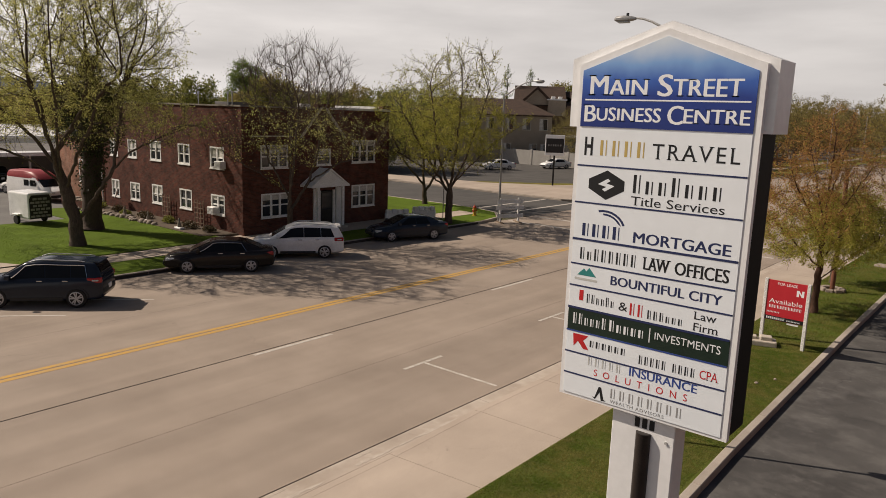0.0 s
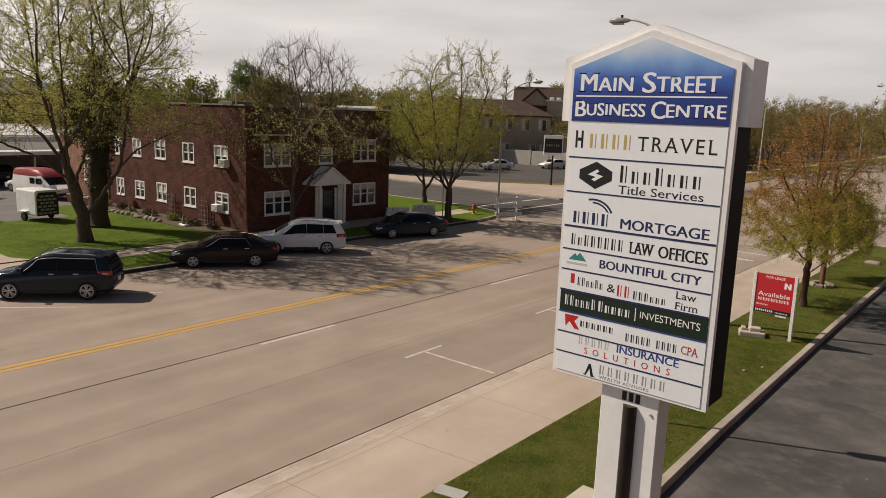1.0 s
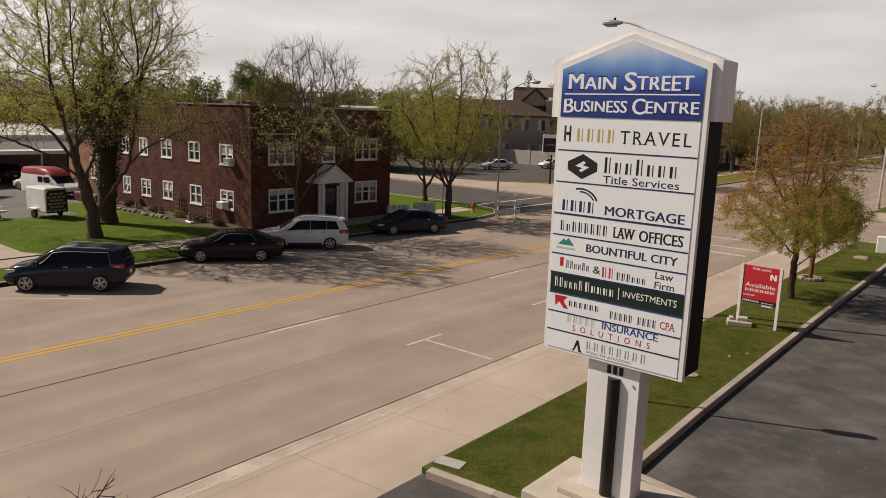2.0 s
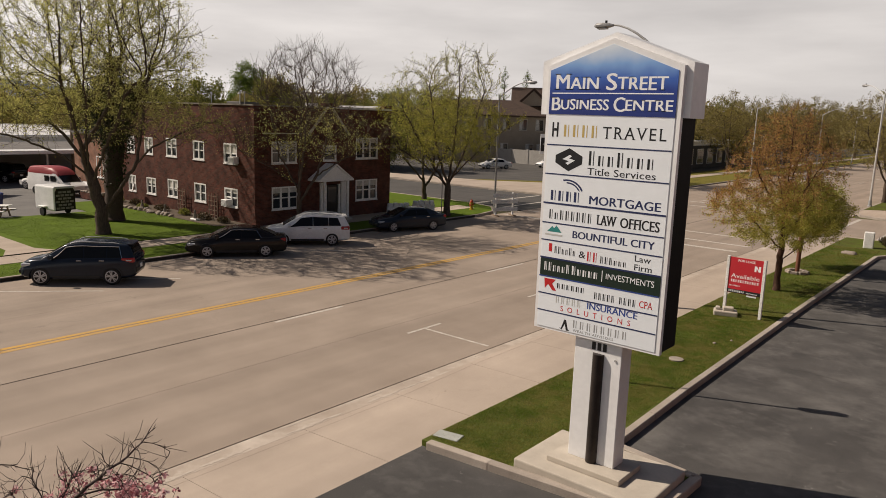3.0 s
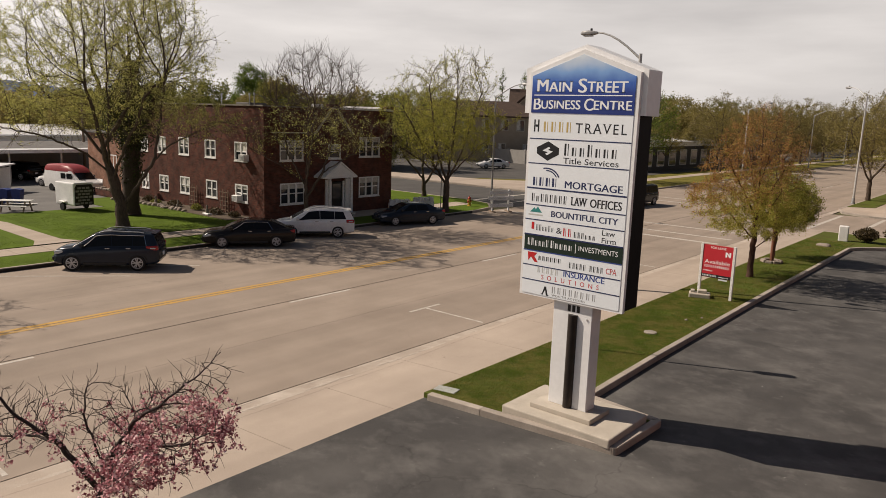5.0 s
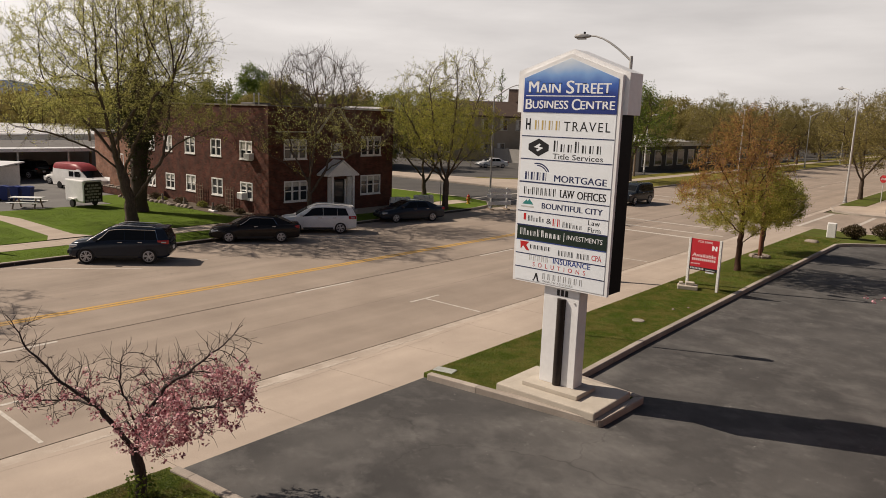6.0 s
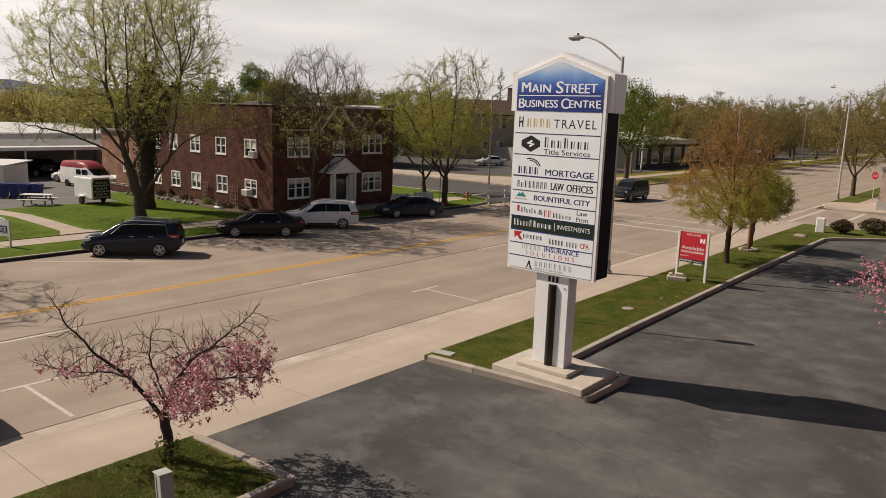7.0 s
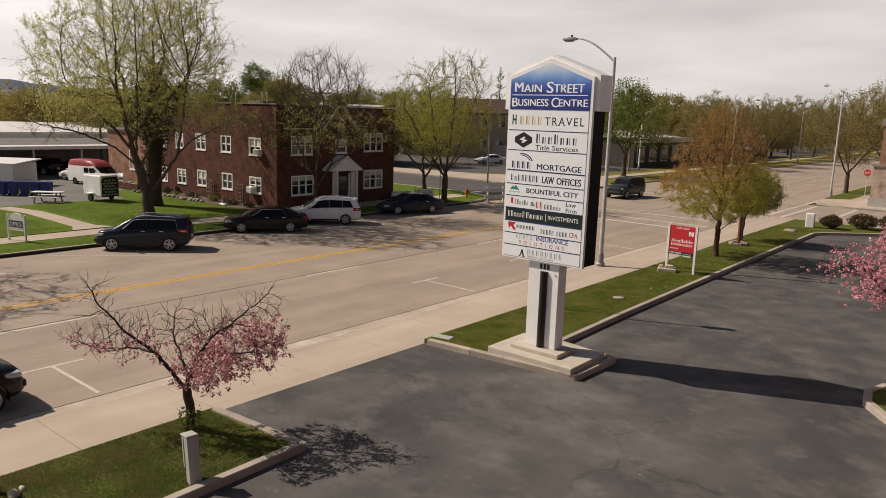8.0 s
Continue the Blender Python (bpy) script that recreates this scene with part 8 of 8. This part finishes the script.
def parking_sign():
    t = thing("street_sign", (-3.9, 5.0, 0.3), "thin tall steel post with a narrow plate behind the pylon sign", "sign")
    part("post", tube(bmesh.new(), (0, 0, 0), (0, 0, 5.75), 0.045, n=8), M["galv"], t)
    part("plate", boxed(-0.16, 0.16, -0.11, 0.11, 4.9, 5.75, 0.03), M["lamp_grey"], t)


parking_sign()


def utility_cabinet():
    t = thing("utility_cabinet", pose(-1.88, -10.43, 0.3, 0, -7, -8) @ Matrix.Diagonal((0.76, 0.72, 0.9, 1)), "pale grey-green metal utility cabinet on the bed's edge", "utility box")
    b = part("body", boxed(-0.1, 0.12, -0.15, 0.15, 0.0, 0.98, 0.015, 2), M["cabinet"], t)
    part("door", boxed(-0.26, -0.095, -0.13, 0.13, 0.3, 1.0, 0.012), M["cabinet"], t)
    part("cap", boxed(-0.27, 0.13, -0.16, 0.16, 0.985, 1.02, 0.01), M["cabinet"], t)
    part("hinge", boxed(-0.11, -0.09, -0.165, -0.145, 0.3, 0.95), M["lamp_grey"], b)


utility_cabinet()


def leaning_post():
    t = thing("wooden_post", pose(-3.97, -12.95, 0.3, 3, -4, 0), "short dark wooden post in the kerbed bed", "post")
    part("post", tube(bmesh.new(), (0, 0, 0), (0, 0, 0.85), 0.055, 0.05, n=10), M["rust_pole"], t, smooth=40)
    part("top", tube(bmesh.new(), (0, 0, 0.84), (0, 0, 0.87), 0.056, 0.04, n=10), M["wood"], t)


leaning_post()
rock("rock", pose(-3.7, -12.8, 0.33), (0.13, 0.1, 0.1), "pale rounded stone beside the post", 9, material="slab")
rock("rock", pose(-3.82, -12.62, 0.33), (0.09, 0.05, 0.06), "small pale stone beside the post", 11, material="slab")


def hydrant():
    t = thing("fire_hydrant", (-29.08, 32.32, 0.14), "red and yellow fire hydrant on the grass corner", "hydrant")
    b = part("barrel", lathe([(0.17, 0), (0.17, 0.05), (0.12, 0.07), (0.11, 0.5), (0.15, 0.52), (0.15, 0.56)], 14), M["hydrant_yellow"], t, smooth=40)
    part("bonnet", lathe([(0.14, 0.56), (0.14, 0.62), (0.1, 0.72), (0.04, 0.76), (0.04, 0.82), (0.005, 0.82)], 14), M["hydrant_red"], t, "red bonnet", smooth=40)
    for s in (-1, 1):
        part("nozzle", tube(bmesh.new(), (0, 0, 0.42), (0.2 * s, 0, 0.42), 0.055, n=10), M["hydrant_red"], b)
    part("nozzle", tube(bmesh.new(), (0, 0, 0.36), (0, -0.2, 0.36), 0.07, n=10), M["hydrant_red"], b)


hydrant()


def barricade():
    t = thing("barricade", pose(-26.01, 32.34, 0.0, 0, 0, 63), "white weathered board barricade on two legs", "barricade")
    for x in (-0.715, 0.715):
        part("leg", boxed(x - 0.055, x + 0.055, -0.05, 0.05, 0.03, 1.75, 0.008), M["post_white"], t)
        part("foot", boxed(x - 0.06, x + 0.06, -0.55, 0.55, 0.0, 0.09, 0.01), M["wood"], t)
    for z, x0, x1 in ((1.52, -1.0, 1.05), (1.08, -1.12, 1.12), (0.5, -1.0, 1.08)):
        b = part("board", boxed(x0, x1, -0.088, -0.05, z - 0.14, z + 0.14, 0.008), M["post_white"], t)
        if z == 1.08:
            loose_parts("bar", mesh_of(bars(bmesh.new(), -0.3, 0.4, 1.04, 0.09, -0.091, 7, 0.3), "bar"), M["ink_grey"], b)


barricade()


def board_sign():
    t = thing("black_sign", pose(-38.6, 58.6, 0.1, 0, 0, 36), "black and white board on a dark post at the corner", "sign")
    part("post", boxed(-0.09, 0.09, -0.09, 0.09, 0, 3.4), M["black"], t)
    b = part("board", boxed(-1.02, 1.02, -0.12, 0.12, 3.3, 5.5, 0.015), M["ink_white"], t)
    part("panel", boxed(-0.95, 0.95, -0.14, -0.11, 3.6, 5.12), M["ink_black"], b)
    loose_parts("bar", mesh_of(bars(bmesh.new(), -0.75, 0.75, 4.3, 0.2, -0.145, 6, 0.4), "bar"), M["ink_grey"], b)


board_sign()


def stop_sign(m):
    t = thing("stop_sign", m, "red octagonal stop sign on a thin post", "sign")
    part("post", boxed(-0.03, 0.03, -0.03, 0.03, 0, 2.9), M["galv"], t)
    pl = part("plate", prismed([(0.4 * math.cos(radians(22.5 + 45 * k)), 2.5 + 0.4 * math.sin(radians(22.5 + 45 * k))) for k in range(8)], -0.06, -0.035, "y"), M["stop_red"], t)
    lettering("lettering", "STOP", -0.27, 0.27, 2.4, 0.2, -0.066, M["ink_white"], pl)


stop_sign(pose(-4.95, 68.4, 0.12, 0, 0, -28))


def office_sign():
    t = thing("office_sign", pose(-30.75, -3.25, 0.15, 0, 0, 16), "white office board with a curved top on two posts", "sign")
    for x in (0, 1.25):
        part("post", boxed(x - 0.045, x + 0.045, -0.045, 0.045, 0, 1.35, 0.01), M["post_white"], t)
    outline = [(0.05, 0.55), (1.2, 0.55), (1.2, 1.18)] + [(0.625 + 0.5 * math.cos(radians(a)), 1.2 + 0.24 * math.sin(radians(a))) for a in range(10, 171, 20)] + [(0.05, 1.18)]
    b = part("board", prismed(outline, -0.03, 0.03, "y"), M["post_white"], t)
    part("panel", boxed(0.14, 1.11, -0.045, -0.028, 0.72, 1.05), M["ink_navy"], b)
    lettering("lettering", "OFFICE", 0.2, 1.05, 0.78, 0.2, -0.048, M["ink_white"], b)


office_sign()


def trailer():
    t = thing("cargo_trailer", pose(-43.5, 7.45, 0.2, 0, 0, 8) @ Matrix.Diagonal((0.88, 0.88, 0.88, 1)), "small white cargo trailer with black patterned end", "trailer")
    b = part("body", boxed(-1.25, 1.25, -0.8, 0.8, 0.4, 2.15, 0.12, 3), M["paint_white"], t)
    e = part("end_panel", prismed([(-0.74, 0.42), (0.74, 0.42), (0.74, 1.75), (0.6, 2.0), (-0.6, 2.0), (-0.74, 1.75)], 1.252, 1.28, "x"), M["black"], b, "black end with a grey block pattern")
    for r in range(6):
        for k in range(4):
            off = 0.16 if r % 2 else 0.0
            y0 = -0.68 + k * 0.34 + off
            if y0 + 0.26 < 0.72:
                part("block", boxed(1.281, 1.29, y0, y0 + 0.27, 0.52 + r * 0.23, 0.66 + r * 0.23), M["ink_grey"], e)
    for s in (-1, 1):
        part("fender", boxed(-0.45, 0.35, s * 0.92 - 0.12, s * 0.92 + 0.12, 0.62, 0.72, 0.03), M["trim"], t)
        w = part("wheel", lathe([(0.15, -0.09), (0.28, -0.09), (0.3, -0.05), (0.3, 0.05), (0.28, 0.09), (0.15, 0.09)], 18), M["rubber"], t, m=pose(-0.05, s * 0.92, 0.3, 90 * s, 0, 0), smooth=40)
        part("rim", tube(bmesh.new(), (0, 0, -0.05), (0, 0, -0.08), 0.16, n=12), M["trim"], w)
    part("drawbar", prismed([(-2.3, 0.42), (-1.2, 0.42), (-1.2, 0.5), (-2.3, 0.5)], -0.06, 0.06, "y"), M["black"], t)


trailer()


def picnic_table(m):
    t = thing("picnic_table", m, "pale weathered picnic table with benches", "table", "picnic tables")
    for y in (-0.3, -0.1, 0.1, 0.3):
        part("plank", boxed(-1.0, 1.0, y - 0.09, y + 0.09, 0.72, 0.76), M["post_white"], t)
    for y in (-0.72, 0.72):
        part("bench", boxed(-1.0, 1.0, y - 0.13, y + 0.13, 0.42, 0.46), M["post_white"], t)
    for x in (-0.7, 0.7):
        part("brace", boxed(x - 0.04, x + 0.04, -0.8, 0.8, 0.36, 0.42), M["wood"], t)
        for s in (-1, 1):
            part("leg", prismed([(s * 0.55, 0.0), (s * 0.66, 0.0), (s * 0.3, 0.72), (s * 0.2, 0.72)], x - 0.03, x + 0.03, "x"), M["wood"], t)


picnic_table(pose(-44.6, 4.2, 0.17, 0, 0, 44))


def wheeled_bin(m):
    t = thing("wheeled_bin", m, "blue plastic wheeled bin with lid", "bin", "blue bins by the shed")
    part("body", loft([[(-0.24, -0.26, 0.06), (0.24, -0.26, 0.06), (0.24, 0.26, 0.06), (-0.24, 0.26, 0.06)], [(-0.3, -0.33, 0.95), (0.3, -0.33, 0.95), (0.3, 0.33, 0.95), (-0.3, 0.33, 0.95)]]), M["bin_blue"], t)
    part("lid", prismed([(-0.36, 0.95), (0.34, 0.95), (0.32, 1.03), (0, 1.09), (-0.36, 1.05)], -0.32, 0.32, "y"), M["bin_blue"], t)
    for s in (-1, 1):
        part("wheel", tube(bmesh.new(), (-0.24, s * 0.24, 0.1), (-0.24, s * 0.3, 0.1), 0.1, n=12), M["rubber"], t)


for k in range(5):
    wheeled_bin(pose(-50.6 + 0.53 * k, 3.4 + 0.58 * k, 0.17, 0, 0, 40 + 6 * (k % 3)))


def shed():
    t = thing("yard_shed", pose(-55.5, 5.6, 0.17, 0, 0, 40), "low pale shed with a flat white roof", "shed")
    part("wall", boxed(-5, 0.4, -0.1, 3.4, 0, 1.9), M["trim"], t)
    part("roof", prismed([(-0.35, 1.9), (3.7, 2.1), (3.7, 2.2), (-0.35, 2.0)], -5.2, 0.7, "x"), M["roof_white"], t)


shed()


def garden():
    r = random.Random(4)
    for i in range(22):
        rock("rock", pose(-47.3 + i * 0.42 + r.uniform(-0.1, 0.1), 12.5 + r.uniform(-0.15, 0.15) - 0.05 * max(0, 10 - i), 0.24, 0, 0, r.uniform(0, 360)), (r.uniform(0.16, 0.3), r.uniform(0.14, 0.24), r.uniform(0.12, 0.24)),
             "rough garden rock edging the bed", i, "stone", "rocks edging the bed")
    rng = np.random.default_rng(21)
    for i, (x, y, w, h) in enumerate(((-47.5, 13.4, 0.8, 0.5), (-45, 13.5, 0.7, 0.4), (-41.2, 13.4, 0.8, 0.42), (-38.5, 13.5, 0.6, 0.4), (-36, 13.4, 0.8, 0.42), (-34, 13.5, 0.6, 0.36), (-43, 13.0, 0.6, 0.32))):
        n = 900
        v = rng.normal(size=(n, 3))
        v /= np.linalg.norm(v, axis=1)[:, None]
        v *= rng.uniform(0.3, 1, (n, 1))
        p = np.stack([v[:, 0] * w, v[:, 1] * w * 0.6, 0.08 + np.abs(v[:, 2]) * h], 1)
        s = thing("garden_shrub", (x, y, 0.22), "low brownish-green shrub against the brick wall", "shrub", "shrubs along the wall")
        part("stem", tube(bmesh.new(), (0, 0, 0), (0, 0, 0.25), 0.03, n=6), M["bark"], s)
        part("foliage", leaves_mesh("foliage", p, 0.09, rng), M["leaf_wood" if i % 3 == 0 else "leaf_shrub"], s)
    for x in (-42.6, -39.6, -36.0):
        t = thing("garden_ornament", (x, 12.75, 0.23), "small white garden ornament on a base", "ornament", "ornaments along the bed")
        part("base", boxed(-0.35, 0.35, -0.16, 0.16, 0, 0.12, 0.03), M["trim"], t)
        part("figure", lathe([(0.1, 0.12), (0.12, 0.3), (0.05, 0.42), (0.08, 0.55), (0.02, 0.66)], 10), M["stone"], t, smooth=50)
    t = thing("low_wall", (-51.2, 12.35, 0.2), "low brick wall capped with loose rocks by the yard", "wall")
    part("core", boxed(0, 3.6, 0, 0.35, 0, 0.5, 0.02), M["brick"], t)
    for k in range(9):
        part("cap_stone", boxed(0.05 + k * 0.4, 0.4 + k * 0.4, -0.03, 0.38, 0.5, 0.6 + 0.05 * (k % 3), 0.05, 2), M["rock"], t)
    for x in (-36.2, -40.0):
        t = thing("trellis", (x, 14.2, 0.22), "thin wooden trellis against the wall", "trellis", "trellises")
        for k in range(4):
            part("lath", boxed(-0.45 + k * 0.3, -0.42 + k * 0.3, -0.02, 0.02, 0, 1.6), M["wood"], t)
        for k in range(5):
            part("lath", boxed(-0.5, 0.5, -0.04, -0.02, 0.2 + k * 0.3, 0.23 + k * 0.3), M["wood"], t)


garden()


def hedge_bush(m, w, h, seed):
    rng = np.random.default_rng(seed)
    n = 3200
    v = rng.normal(size=(n, 3))
    v /= np.linalg.norm(v, axis=1)[:, None]
    v *= rng.uniform(0.55, 1.05, (n, 1))
    bump = 1 + 0.18 * np.sin(v[:, :1] * 5 + seed) * np.cos(v[:, 1:2] * 4)
    v = v * bump
    p = np.stack([v[:, 0] * w, v[:, 1] * w * 0.8, 0.1 + (v[:, 2] * 0.5 + 0.5) * h], 1)
    t = thing("clipped_shrub", m, "dark brownish-green clipped shrub beyond the car park kerb", "shrub", "shrubs at the car park's end")
    part("stem", tube(bmesh.new(), (0, 0, 0), (0, 0, h * 0.6), 0.06, n=6), M["bark"], t)
    part("foliage", leaves_mesh("foliage", p, 0.1, rng), M["leaf_shrub"], t)


for i, (x, y, w, h) in enumerate(((-1.5, 37.2, 0.68, 0.85), (0.1, 38.9, 1.0, 0.95), (1.9, 39.2, 1.0, 1.05), (3.2, 39.5, 0.9, 1.1), (4.9, 39.5, 1.0, 1.2), (7.2, 39.5, 1.0, 1.1))):
    hedge_bush((x, y, 0.3), w, h, i + 1)


def white_barrier(m, tall):
    t = thing("water_barrier", m, "white moulded plastic barrier by the house corner", "barrier", "white barriers")
    part("body", boxed(-0.85, 0.85, -0.16, 0.16, 0.0, tall * 0.7, 0.05, 2), M["trim"], t)
    for k in range(4):
        part("block", boxed(-0.8 + k * 0.41, -0.44 + k * 0.41, -0.2, 0.2, tall * 0.62, tall + 0.03 * (k % 2), 0.07, 3), M["trim"], t)


white_barrier(pose(-30.9, 26.0, 0.15, 0, 0, 60), 0.75)
white_barrier(pose(-30.6, 28.4, 0.15, 0, 0, 60), 0.8)
tagged(part("signpost", tube(bmesh.new(), (0, 0, 0), (0, 0, 3.0), 0.03, n=8), M["lamp_grey"], m=pose(-29.0, 28.6, 0.15)), "plain thin steel sign post on the verge", "post")
